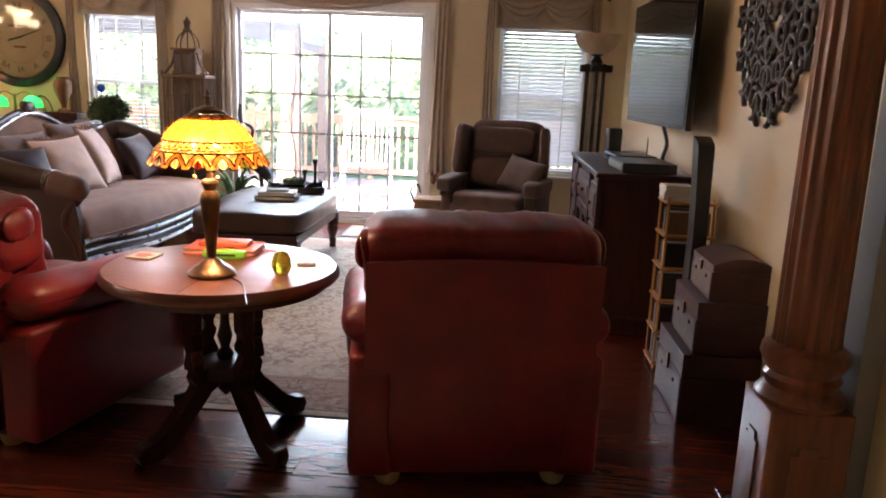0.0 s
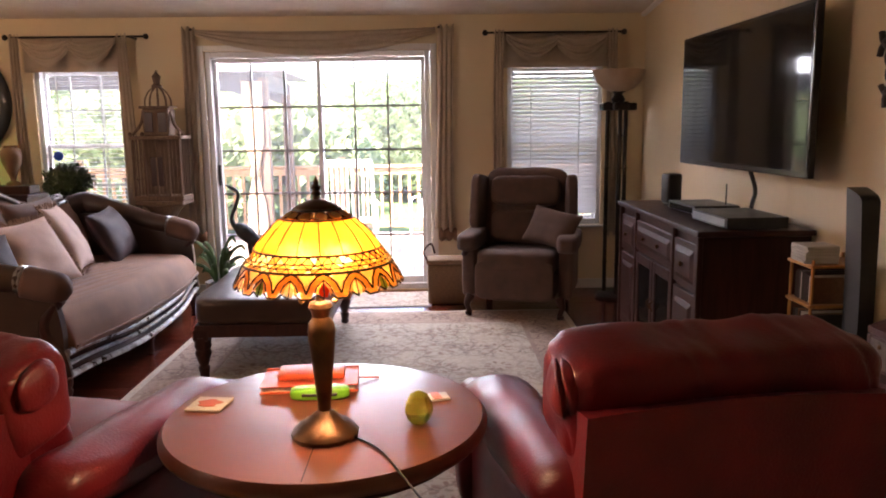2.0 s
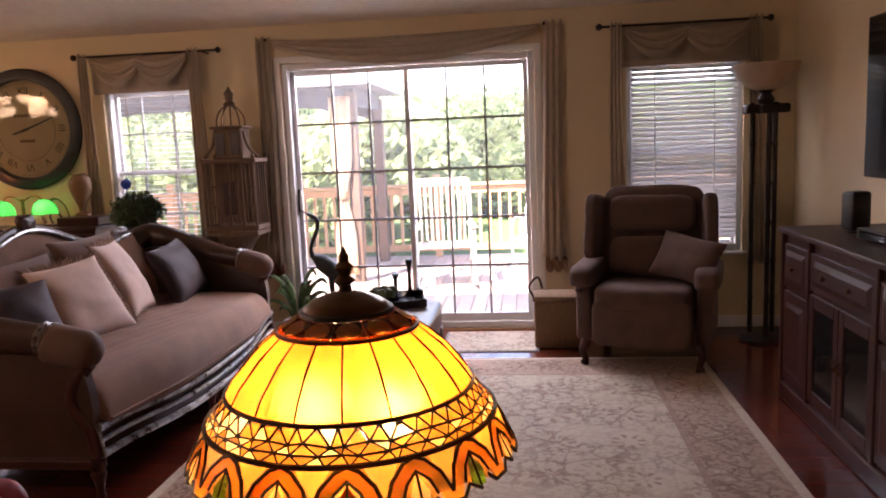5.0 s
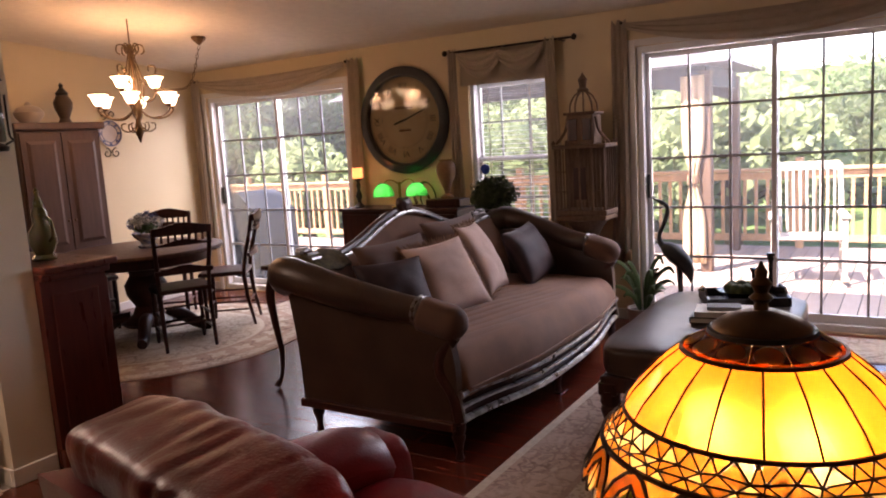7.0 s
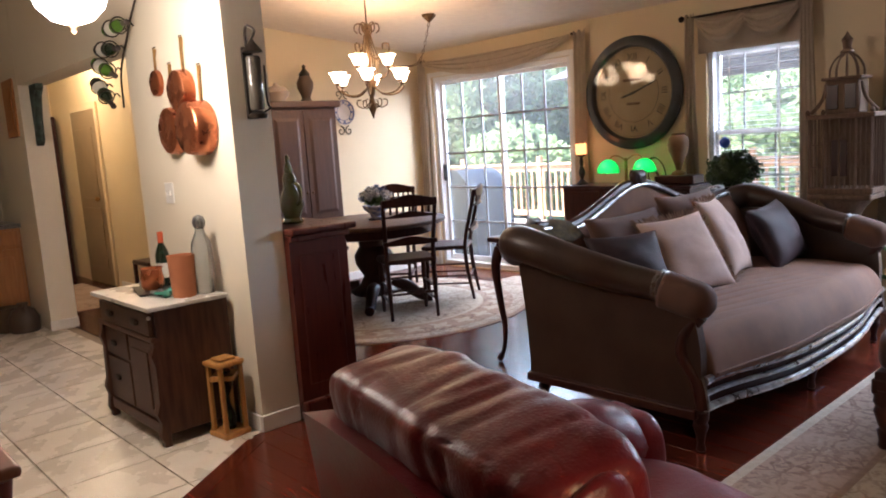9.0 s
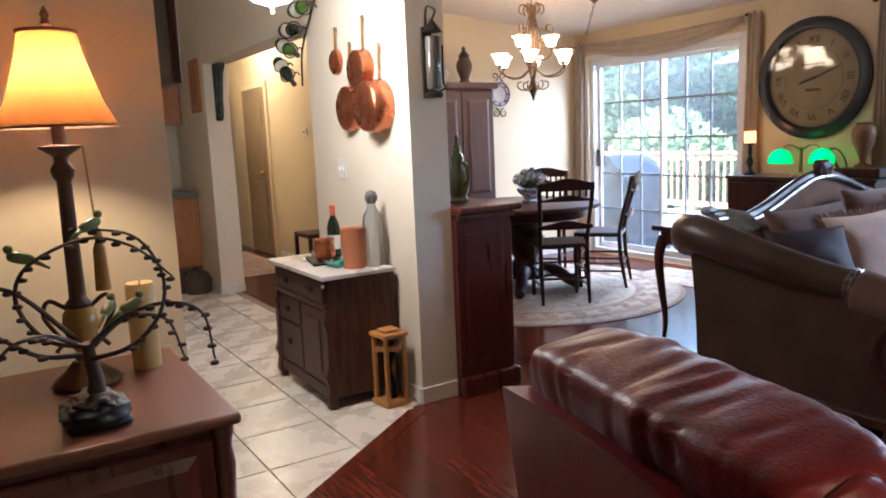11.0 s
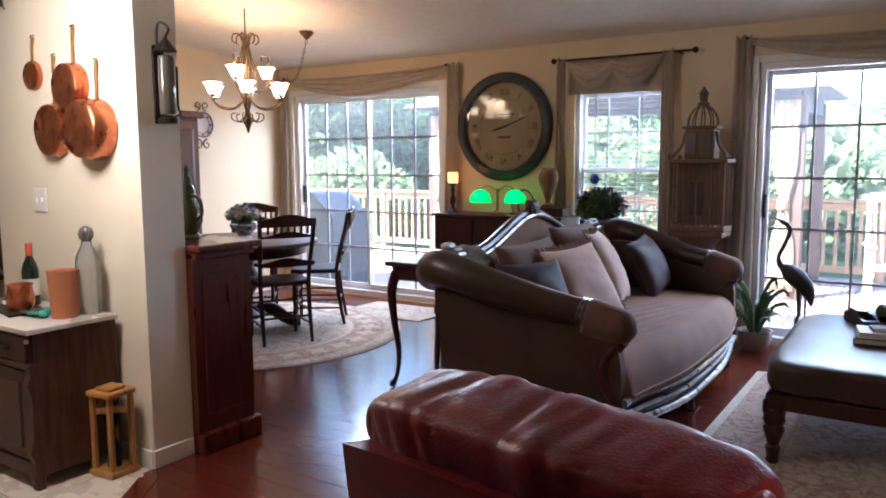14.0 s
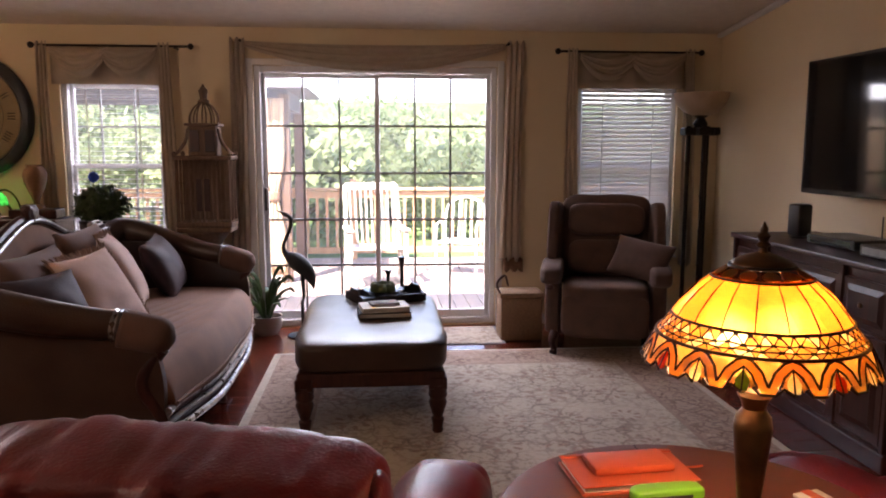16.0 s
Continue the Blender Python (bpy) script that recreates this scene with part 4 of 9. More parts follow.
    part("cap", lathe([(0.053, 0.560), (0.051, 0.567), (0.042, 0.573), (0.025, 0.58), (0.012, 0.584)], 32), M_BRONZE, th, smooth=True)
    part("finial", lathe([(0.008, 0.583), (0.007, 0.592), (0.013, 0.597), (0.007, 0.603), (0.009, 0.608), (0.012, 0.613), (0.006, 0.62), (0.007, 0.626), (0.004, 0.631), (0.001, 0.638)], 14), M_BRONZE, th, smooth=True)
    part("cord", tube(curve([(0.07, -0.02, 0.003), (0.14, -0.10, 0.003), (0.2, -0.24, 0.003), (0.24, -0.34, 0.003)]), 0.0025, 6), M_BLACK, th)
    for s in (-1, 1):
        c = tube([(s * 0.04, -0.03, 0.42), (s * 0.04, -0.03, 0.352)], 0.0012, 5)
        part("pull_chain", lathe([(0.001, 0.338), (0.007, 0.343), (0.007, 0.349), (0.001, 0.354)], 10, at=(s * 0.04, -0.03, 0), bm=c), M_BRASS, th)
        bulb("lamp_bulb", (at[0] + s * 0.05, at[1], at[2] + 0.435 * size), ART_W, (1.0, 0.70, 0.36), 0.025)


M_BRONZE = material("antique_bronze", (0.16, 0.085, 0.04), 0.32, 0.8, color2=(0.07, 0.04, 0.022), scale=14, bump=0.2)
M_LEAD = material("dark_lead", (0.035, 0.022, 0.014), 0.45, 0.5, scale=20)
art_glass_lamp((-0.56, 2.203, TZ))


def table_clutter():
    n = thing("notebook", (-0.655, 2.59, TZ), 4, "orange red leather notebook with a flap", "notebook")
    part("cover", join(box(-0.14, 0.14, -0.09, 0.09, 0, 0.005, 0.001), box(-0.14, 0.14, -0.09, 0.09, 0.0175, 0.022, 0.002)), M_ORANGE, n, smooth=True)
    part("page_block", box(-0.132, 0.132, -0.082, 0.086, 0.005, 0.0175), M_PAPER, n)
    part("flap", box(-0.095, 0.10, -0.045, 0.055, 0.0222, 0.042, 0.008, 2), M_ORANGE, n, "brighter orange folded flap", smooth=True)
    part("strap", box(-0.14, 0.14, 0.066, 0.080, 0.0222, 0.026, 0.001), M_ORANGE, n)
    part("tie", tube([(0.14, 0.0, 0.012), (0.17, 0.01, 0.006), (0.2, 0.02, 0.003)], 0.003), M_ORANGE, n)
    g = thing("glasses_case", (-0.61, 2.458, TZ), 4, "lime green oblong spectacle case", "case")
    part("shell", cushion(0.165, 0.05, 0.036, 0.6, 8, at=(0, 0, 0.018)), M_LIME, g, smooth="all")
    part("band", box(-0.05, 0.05, -0.0265, 0.0265, 0.012, 0.024, 0.003), M_BLACK, g)
    c = thing("coaster", (-0.908, 2.417, TZ), -8, "pale square coaster with a red leaf", "coaster")
    part("tile", box(-0.05, 0.05, -0.05, 0.05, 0, 0.006, 0.002), M_RUGEDGE, c)
    part("leaf_motif", prism([(0.03 * math.cos(t) * (1 + 0.3 * math.sin(5 * t)), 0.028 * math.sin(t)) for t in [k * math.pi / 9 for k in range(18)]], 0.0062, 0.0075), M_REDPRINT, c)
    e = thing("glass_egg", (-0.33, 2.267, TZ), 0, "yellow faceted glass egg ornament", "ornament")
    b = lathe([(0.018, 0), (0.03, 0.012), (0.037, 0.034), (0.034, 0.056), (0.024, 0.075), (0.006, 0.085)], 9)
    part("egg", b, M_YGLASS, e)
    m = thing("matchbook", (-0.285, 2.44, TZ), 15, "small striped white and orange matchbook", "matchbook")
    part("sleeve", box(-0.035, 0.035, -0.025, 0.025, 0, 0.008, 0.002), M_PAPER, m)
    part("stripe", box(-0.012, 0.012, -0.025, 0.025, 0.0082, 0.0095), M_ORANGE, m)


M_REDPRINT = material("red_print", (0.5, 0.09, 0.03), 0.7)
M_YGLASS = material("yellow_cut_glass", (0.75, 0.70, 0.06), 0.06, scale=5, trans=0.75)
table_clutter()


def front(y):
    """The serpentine front edge of the sofa."""
    return 0.482 + 0.085 * math.cos(math.pi * max(-1, min(1, y / 1.2)) / 2) ** 2 - 0.012 * math.cos(math.pi * y / 1.06 * 2)


def crest(y):
    return 0.865 + 0.20 * math.exp(-(y / 0.46) ** 2) + 0.055 * math.exp(-((abs(y) - 0.95) / 0.16) ** 2)


def sofa(at):
    """Carved sofa; its front looks along +x and it runs along y."""
    th = thing("sofa", at, 0, "carved dark wood sofa with taupe seat and silvered rails", "sofa")
    L = 1.06
    ys = [-L + 2 * L * i / 36 for i in range(37)]
    outline = [(front(y) - 0.01, y) for y in ys] + [(-0.44, L), (-0.44, -L)]
    part("seat_frame", prism(outline, 0.17, 0.31), M_DARK, th)
    for z, r, o in ((0.305, 0.019, 0.012), (0.245, 0.012, 0.008), (0.185, 0.017, 0.012)):
        part("carved_rail", tube([(front(y) + o, y, z - 0.02 * math.cos(math.pi * y / L)) for y in ys], r, 8), M_SILVER, th, "silver leafed carved rail", smooth=True)

    def top(u, v):
        y = -L + 0.05 + (2 * L - 0.1) * u
        f = front(y) + 0.03
        x = -0.36 + (f + 0.36) * v
        r = min(1, (1 - v) / 0.14)
        e = min(1, min(u, 1 - u) / 0.05)
        fan = (x - 0.25 * y) * 78 + 3.0 * noise.noise(Vector((x * 3, y * 2.2, 1)))
        crease = -0.013 * max(0, math.sin(fan)) ** 3 * max(0, 1 - abs(v - 0.60) / 0.33) * max(0, 1 - abs(u - 0.42) / 0.34) ** 0.7
        crease += 0.008 * noise.noise(Vector((x * 4, y * 3, 5)))
        return (x, y, 0.33 + (0.17 + 0.025 * math.sin(math.pi * u)) * math.sqrt(max(0, 1 - (1 - r) ** 2)) * (0.75 + 0.25 * math.sqrt(max(0, 1 - (1 - e) ** 2))) + crease)
    part("seat_cushion", slab(top, lambda u, v: (-0.36 + (front(-L + 0.05 + (2 * L - 0.1) * u) + 0.39) * v, -L + 0.05 + (2 * L - 0.1) * u, 0.312), 120, 110), M_TAUPE, th, "taupe velvet seat with pleated creases", smooth="all")

    def bk(u, v):
        y = -L + 2 * L * u
        return (-0.34 - 0.16 * v + 0.06 * (y / L) ** 2 + 0.03 * math.sin(math.pi * v), y, 0.32 + (crest(y) - 0.34) * v)
    part("backrest", slab(bk, lambda u, v: (bk(u, v)[0] - 0.11 + 0.04 * v, bk(u, v)[1], bk(u, v)[2]), 40, 12), M_TAUPE, th, smooth=True)
    cy = [-0.97 + 1.94 * i / 48 for i in range(49)]
    for o, r in ((0.0, 0.026), (0.04, 0.012), (-0.045, 0.012)):
        part("crest_rail", tube([(-0.52 + 0.06 * (y / L) ** 2 + o, y, crest(y) + 0.0 - abs(o) * 0.3) for y in cy], r, 8), M_SILVER if r < 0.02 else M_DARK, th, smooth=True)
    part("crest_carving", cushion(0.06, 0.12, 0.09, 0.7, 8, at=(-0.5, 0.0, crest(0) + 0.03), rough=0.25), M_DARK, th, smooth="all")
    for y in (0.97, 0.88, -0.95):
        part("crest_scroll", cushion(0.05, 0.09, 0.05, 0.8, 8, at=(-0.5, y, crest(y) + 0.02), rough=0.2), M_SILVER, th, smooth="all")
    for s in (-1, 1):
        path = curve([(-0.50, s * (L + 0.02), 0.83), (-0.38, s * (L + 0.13), 0.875), (-0.1, s * (L + 0.10), 0.80), (0.12, s * (L + 0.04), 0.74), (0.30, s * (L + 0.01), 0.708)])
        part("arm_roll", tube(path, [0.092 - 0.030 * (i / (len(path) - 1)) ** 1.3 for i in range(len(path))], 18), M_BROWNLEATHER, th, smooth=True)
        part("arm_ring", turned(lathe([(0.05, -0.034), (0.078, -0.03), (0.068, -0.016), (0.076, -0.006), (0.064, 0.004), (0.078, 0.014), (0.07, 0.026), (0.05, 0.032)], 30, wave=10, depth=0.10), pose(0.315, s * (L + 0.005), 0.705, 0, 98, 0)), M_SILVER, th, "silvered carved arm ring", smooth=True)
        bol, brad = [], []
        for k in range(15):
            q = k / 14
            bol.append((0.31 + 0.215 * q, s * (L + 0.005 - 0.03 * q), 0.698 - 0.06 * q))
            brad.append(0.083 * math.sqrt(max(0.01, 1 - max(0, (q - 0.62) / 0.385) ** 2)))
        part("arm_bolster", tube(bol, brad, 20), M_BOLSTER, th, smooth="all")

        def side(u, v, s=s):
            x = -0.46 + 0.90 * u
            ztop = 0.80 - 0.13 * u + 0.05 * math.sin(math.pi * u)
            return (x + 0.04 * math.sin(math.pi * v) * u, s * (L + 0.015 + 0.06 * v ** 2 * (1 - 0.6 * u)), 0.17 + (ztop - 0.17) * v)
        part("arm_panel", slab(side, lambda u, v, s=s: (side(u, v)[0], side(u, v)[1] - s * 0.05, side(u, v)[2]), 14, 10), M_BROWNLEATHER, th, smooth=True)
        part("arm_base_trim", box(-0.47, 0.46, s * (L + 0.01) - 0.03, s * (L + 0.01) + 0.03, 0.155, 0.20, 0.008, 2), M_DARK, th)
        post = curve([(0.47, s * (L + 0.0), 0.60), (0.40, s * (L + 0.01), 0.50), (0.395, s * (L + 0.01), 0.42), (0.45, s * L, 0.32), (0.475, s * L, 0.2)])
        part("arm_post", tube(post, 0.03, 10), M_DARK, th, smooth=True)
        part("arm_post_trim", tube([(p.x + 0.024, p.y, p.z) for p in post], 0.011, 8), M_SILVER, th, smooth=True)
        for x, y in ((0.45, s * (L - 0.02)), (-0.42, s * (L - 0.04))):
            part("leg", lathe([(0.012, 0), (0.022, 0.01), (0.015, 0.04), (0.022, 0.08), (0.034, 0.115), (0.028, 0.13), (0.036, 0.15), (0.036, 0.18)], 14, at=(x, y, 0)), M_DARK, th, smooth=True)
    part("leg", lathe([(0.012, 0), (0.022, 0.01), (0.015, 0.04), (0.022, 0.08), (0.034, 0.115), (0.028, 0.13), (0.036, 0.15), (0.036, 0.18)], 14, at=(front(0) - 0.06, 0.0, 0)), M_DARK, th, smooth=True)
    part("welt", tube([(front(y) + 0.035, y, 0.345) for y in ys[1:-1]], 0.006, 6), M_TAUPE, th)


SX, SY = -2.63, 5.20
sofa((SX, SY, 0))


def throw_pillow(at, rot, w, h, d, mat, label, fringe=None, seed=0):
    th = thing("throw_pillow", at, 0, label, "pillow", "sofa pillows")
    th.matrix_world = pose(*at, *rot)
    b = bmesh.new()
    bmesh.ops.create_cube(b, size=2)
    bmesh.ops.subdivide_edges(b, edges=b.edges[:], cuts=16, use_grid_fill=True)
    for v in b.verts:
        x, y, z = v.co
        k = (1 - abs(x) ** 2.6) * (1 - abs(y) ** 2.6)
        px = x * (1 - 0.07 * (1 - y * y)) * w / 2
        py = y * (1 - 0.07 * (1 - x * x)) * h / 2
        nz = noise.noise(Vector((px * 8 + seed, py * 8, z))) * 0.012 + noise.noise(Vector((px * 22, py * 9 + seed, z))) * 0.006
        v.co = (px, py, z * (0.008 + d / 2 * max(0, k) ** 0.55) + nz * max(0, k))
    part("cover", b, mat, th, smooth="all")
    if fringe:
        ring = [(s * w / 2 * 0.98, t * h / 2 * 0.98) for s, t in ((-1, -1), (1, -1), (1, 1), (-1, 1))]
        f = None
        rr = random.Random(seed)
        for (xa, ya), (xb, yb) in zip(ring, ring[1:] + ring[:1]):
            for k in range(34):
                u = k / 34
                p = Vector((xa + (xb - xa) * u, ya + (yb - ya) * u, 0))
                q = p + Vector((p.x * 0.13 + rr.uniform(-0.008, 0.008), p.y * 0.13 + rr.uniform(-0.008, 0.008), rr.uniform(-0.008, 0.008)))
                f = tube([p * 0.97, q], [0.006, 0.003], 4, bm=f)
        part("fringe", f, fringe, th, "brushed tan fringe")
    return th


for at, rot, w, h, d, mat, label, fr, sd in (
        ((SX - 0.27, SY - 0.38, 0.72), (0, 66, 0), 0.46, 0.66, 0.16, M_BOLSTER, "large brown velvet back pillow on the sofa", None, 1),
        ((SX - 0.28, SY + 0.30, 0.75), (0, 66, 0), 0.50, 0.62, 0.16, M_BOLSTER, "large brown velvet back pillow on the sofa", None, 2),
        ((SX - 0.06, SY - 0.24, 0.70), (5, 58, -10), 0.45, 0.46, 0.13, M_CREAMPILLOW, "pale rose pillow with a ragged fringe", M_FRINGE, 3),
        ((SX - 0.11, SY + 0.27, 0.73), (-5, 62, 8), 0.47, 0.42, 0.13, M_CREAMPILLOW, "pale rose pillow with a ragged fringe", M_FRINGE, 4),
        ((SX - 0.02, SY + 0.78, 0.68), (4, 62, 10), 0.40, 0.56, 0.17, M_DKPILLOW, "dark plum pillow leaning on the sofa arm", None, 5),
        ((SX - 0.15, SY - 0.62, 0.68), (0, 60, -24), 0.38, 0.42, 0.13, M_DKPILLOW, "dark plum pillow beside the sofa arm", None, 6)):
    throw_pillow(at, rot, w, h, d, mat, label, fr, sd)


def throw_blanket(at):
    th = thing("throw_blanket", at, 0, "olive patterned throw folded over the sofa corner", "blanket")
    rows = []
    for j in range(9):
        v = j / 8
        rows.append([(-0.12 + 0.26 * v, -0.16 + 0.036 * u + 0.01 * math.sin(j), 0.0 + 0.05 * math.sin(math.pi * v) - 0.10 * max(0, v - 0.6) + 0.008 * math.sin(u * 1.7 + j)) for u in range(9)])
    cloth(rows, M_THROW, "folded_cloth", th, 0.02)


M_THROW = material("olive_weave", (0.13, 0.10, 0.045), 0.9, color2=(0.06, 0.045, 0.022), scale=40, bump=0.6)
throw_blanket((SX - 0.50, SY - 0.86, 0.89))


def ottoman(at):
    th = thing("ottoman", at, 0, "brown leather ottoman bench with turned dark legs", "ottoman")
    part("cushion", puffed(0.80, 1.38, 0.17, (0, 0, 0.405), (0, 0, 0), 0.22, 20, 0.006, 1), M_BROWNLEATHER, th, smooth="all")
    part("apron", box(-0.37, 0.37, -0.66, 0.66, 0.255, 0.33, 0.008, 2), M_DARK, th)
    for x in (-0.335, 0.335):
        for y in (-0.62, 0.62):
            part("leg", lathe([(0.024, 0), (0.03, 0.01), (0.026, 0.03), (0.034, 0.075), (0.024, 0.085), (0.03, 0.10), (0.048, 0.16), (0.04, 0.18), (0.05, 0.20), (0.046, 0.215), (0.05, 0.255)], 18, at=(x, y, 0)), M_DARK, th, smooth=True)
            part("block", box(x - 0.045, x + 0.045, y - 0.045, y + 0.045, 0.235, 0.30, 0.006), M_DARK, th)


OX, OY, OZ = -1.28, 5.25, 0.01
ottoman((OX, OY, OZ))


def ottoman_tray():
    z = OZ + 0.492
    t = thing("serving_tray", (OX + 0.08, OY + 0.38, z), 22, "black lacquer serving tray with scalloped handles", "tray")
    part("floor", box(-0.20, 0.20, -0.15, 0.15, 0, 0.012), M_TRAYDARK, t)
    for y in (-0.15, 0.15):
        part("side", box(-0.21, 0.21, y - 0.006, y + 0.006, 0, 0.05, 0.003), M_TRAYDARK, t)
    for x in (-0.205, 0.205):
        b = prism([(-0.155, 0), (0.155, 0), (0.155, 0.05), (0.09, 0.055), (0.05, 0.085), (-0.05, 0.085), (-0.09, 0.055), (-0.155, 0.05)], -0.006, 0.006)
        turned(b, pose(x, 0, 0, 90, 0, 90))
        part("handle", b, M_TRAYDARK, t)
    w = thing("moss_bowl", (OX + 0.07, OY + 0.39, z + 0.013), 0, "dark bowl filled with green moss balls", "bowl")
    part("bowl", lathe([(0.05, 0), (0.09, 0.02), (0.125, 0.05), (0.13, 0.052), (0.12, 0.048), (0.03, 0.02)], 28), M_TRAYDARK, w, smooth=True)
    rr = random.Random(5)
    for k in range(7):
        a = k * 0.9
        r = 0.06 if k else 0
        part("moss_ball", cushion(0.07, 0.07, 0.07, 1.0, 6, at=(r * math.cos(a), r * math.sin(a), 0.06 + 0.01 * (k == 0)), rough=0.12, seed=k), M_FOLIAGE_BOWL, w, smooth="all")
    for dx, dy, h in ((0.19, 0.59, 0.24), (0.10, 0.60, 0.15)):
        c = thing("candlestick", (OX + dx, OY + dy, z), 0, "slim black wooden candlestick", "candlestick", "ottoman candlesticks")
        part("stick", lathe([(0.032, 0), (0.034, 0.008), (0.015, 0.02), (0.011, 0.5 * h), (0.013, 0.8 * h), (0.02, 0.9 * h), (0.024, h), (0.012, h + 0.001)], 16), M_TRAYDARK, c, smooth=True)
    zz = z
    for i, (dw, dd, hh, mat, lab) in enumerate(((0.30, 0.22, 0.03, M_INK, "large dark hardback book lying flat"), (0.27, 0.19, 0.028, M_PAPER, "pale paperback book on a stack"), (0.16, 0.10, 0.016, M_GREY, "small grey notebook on a book"))):
        b = thing("book", (OX + 0.07, OY - 0.06, zz), 4 + 5 * i, lab, "book", "stacked books")
        part("cover", join(box(-dw / 2, dw / 2, -dd / 2, dd / 2, hh - 0.004, hh, 0.001), box(-dw / 2, dw / 2, -dd / 2, dd / 2, 0, 0.004, 0.001)), mat, b)
        part("page_block", box(-dw / 2 + 0.004, dw / 2 - 0.006, -dd / 2 + 0.005, dd / 2 - 0.005, 0.004, hh - 0.004), M_PAPER, b)
        part("spine", box(-dw / 2 - 0.001, -dw / 2 + 0.003, -dd / 2, dd / 2, 0.001, hh - 0.001), mat, b)
        zz += hh


ottoman_tray()


def area_rug():
    th = thing("area_rug", (0, 0, 0), 0, "large faded ivory rug with a rose border", "rug")
    x0, x1, y0, y1 = -1.98, 0.74, 2.58, 6.20
    part("edge", box(x0, x1, y0, y1, 0, 0.006, 0.002), M_RUGEDGE, th)
    part("border", box(x0 + 0.05, x1 - 0.05, y0 + 0.05, y1 - 0.05, 0.006, 0.0085), M_RUGBORDER, th)
    part("guard", box(x0 + 0.36, x1 - 0.36, y0 + 0.36, y1 - 0.36, 0.0085, 0.0095), M_RUGFIELD, th)
    part("field", box(x0 + 0.39, x1 - 0.39, y0 + 0.39, y1 - 0.39, 0.0095, 0.0105), M_RUG, th)
    rr = random.Random(11)
    mo = None

    def flower(cx, cy, r, z, mo):
        for k in range(8):
            a = k * math.pi / 4 + 0.2
            pts = [(cx + r * (0.35 * math.cos(a) + 0.65 * math.cos(a + t) * q), cy + r * (0.35 * math.sin(a) + 0.65 * math.sin(a + t) * q)) for t, q in ((-0.34, 0.55), (-0.16, 1), (0.16, 1), (0.34, 0.55), (0, 0.2))]
            mo = prism(pts, z, z + 0.0008, bm=mo)
        return mo
    cx, cy = (x0 + x1) / 2, (y0 + y1) / 2
    for ix in range(5):
        for iy in range(7):
            mo = flower(x0 + 0.62 + ix * 0.37 + rr.uniform(-0.03, 0.03), y0 + 0.66 + iy * 0.385 + rr.uniform(-0.03, 0.03), rr.uniform(0.07, 0.13), 0.0105, mo)
    for k in range(9):
        for xx in (x0 + 0.2, x1 - 0.2):
            mo = flower(xx, y0 + 0.25 + k * 0.39, 0.11, 0.0085, mo)
    for k in range(6):
        for yy in (y0 + 0.2, y1 - 0.2):
            mo = flower(x0 + 0.42 + k * 0.38, yy, 0.11, 0.0085, mo)
    tagged(part("rug_motif", mo, M_RUGFIELD, th), "", "", "", "stuff")
    m = thing("door_mat", (0, 0, 0), 0, "small pale woven mat before the glass door", "mat", "door mats")
    part("weave", box(-0.97, -0.32, 6.37, 6.90, 0, 0.01, 0.003), M_RUG, m)
    part("binding", box(-0.99, -0.30, 6.355, 6.915, 0, 0.006, 0.002), M_GREY, m)


area_rug()


def wing_chair(at, rz):
    """Upholstered wing recliner that looks along its own -y."""
    th = thing("wing_chair", at, rz, "mauve brown upholstered wing recliner with carved feet", "armchair")
    part("base", box(-0.30, 0.30, -0.32, 0.30, 0.14, 0.34, 0.03, 3), M_WING, th, smooth=True)
    part("seat", puffed(0.60, 0.66, 0.18, (0, -0.08, 0.41), (-3, 0, 0), 0.35, 14, 0.006, 1), M_WING, th, smooth="all")
    part("footrest_panel", puffed(0.60, 0.08, 0.30, (0, -0.37, 0.29), (0, 0, 0), 0.3, 12, 0.004, 2), M_WING, th, smooth="all")
    part("backrest", puffed(0.68, 0.20, 0.74, (0, 0.26, 0.73), (-9, 0, 0), 0.3, 16, 0.008, 3), M_WING, th, smooth="all")
    part("headrest_roll", puffed(0.56, 0.12, 0.24, (0, 0.17, 0.92), (-10, 0, 0), 0.5, 12, 0.006, 4), M_WING, th, smooth="all")
    part("lumbar_roll", puffed(0.54, 0.12, 0.26, (0, 0.12, 0.64), (-10, 0, 0), 0.5, 12, 0.006, 5), M_WING, th, smooth="all")
    for s in (-1, 1):
        part("wing", puffed(0.09, 0.26, 0.44, (s * 0.37, 0.14, 0.83), (-9, 0, s * 10), 0.5, 12, 0.004, 6), M_WING, th, smooth="all")
        part("arm_panel", box(s * 0.37 - 0.05, s * 0.37 + 0.05, -0.30, 0.28, 0.14, 0.52, 0.03, 2), M_WING, th, smooth=True)
        part("arm_pad", puffed(0.16, 0.62, 0.14, (s * 0.38, -0.06, 0.56), (0, 0, 0), 0.6, 12, 0.004, 7), M_WING, th, smooth="all")
        part("leg", tube(curve([(s * 0.34, -0.34, 0.16), (s * 0.36, -0.37, 0.10), (s * 0.345, -0.365, 0.04), (s * 0.355, -0.385, 0.015)]), [0.035, 0.034, 0.033, 0.031, 0.029, 0.027, 0.025, 0.023, 0.021, 0.02, 0.02, 0.021, 0.022, 0.024, 0.026, 0.028, 0.028, 0.026, 0.02][:19], 10), M_DARK, th, smooth=True)
        part("back_leg", box(s * 0.32 - 0.025, s * 0.32 + 0.025, 0.24, 0.29, 0, 0.15, 0.006), M_DARK, th)
    part("arm_knob", lathe([(0.02, 0), (0.03, 0.015), (0.015, 0.03)], 10, at=(-0.38, -0.36, 0.47)), M_DARK, th)


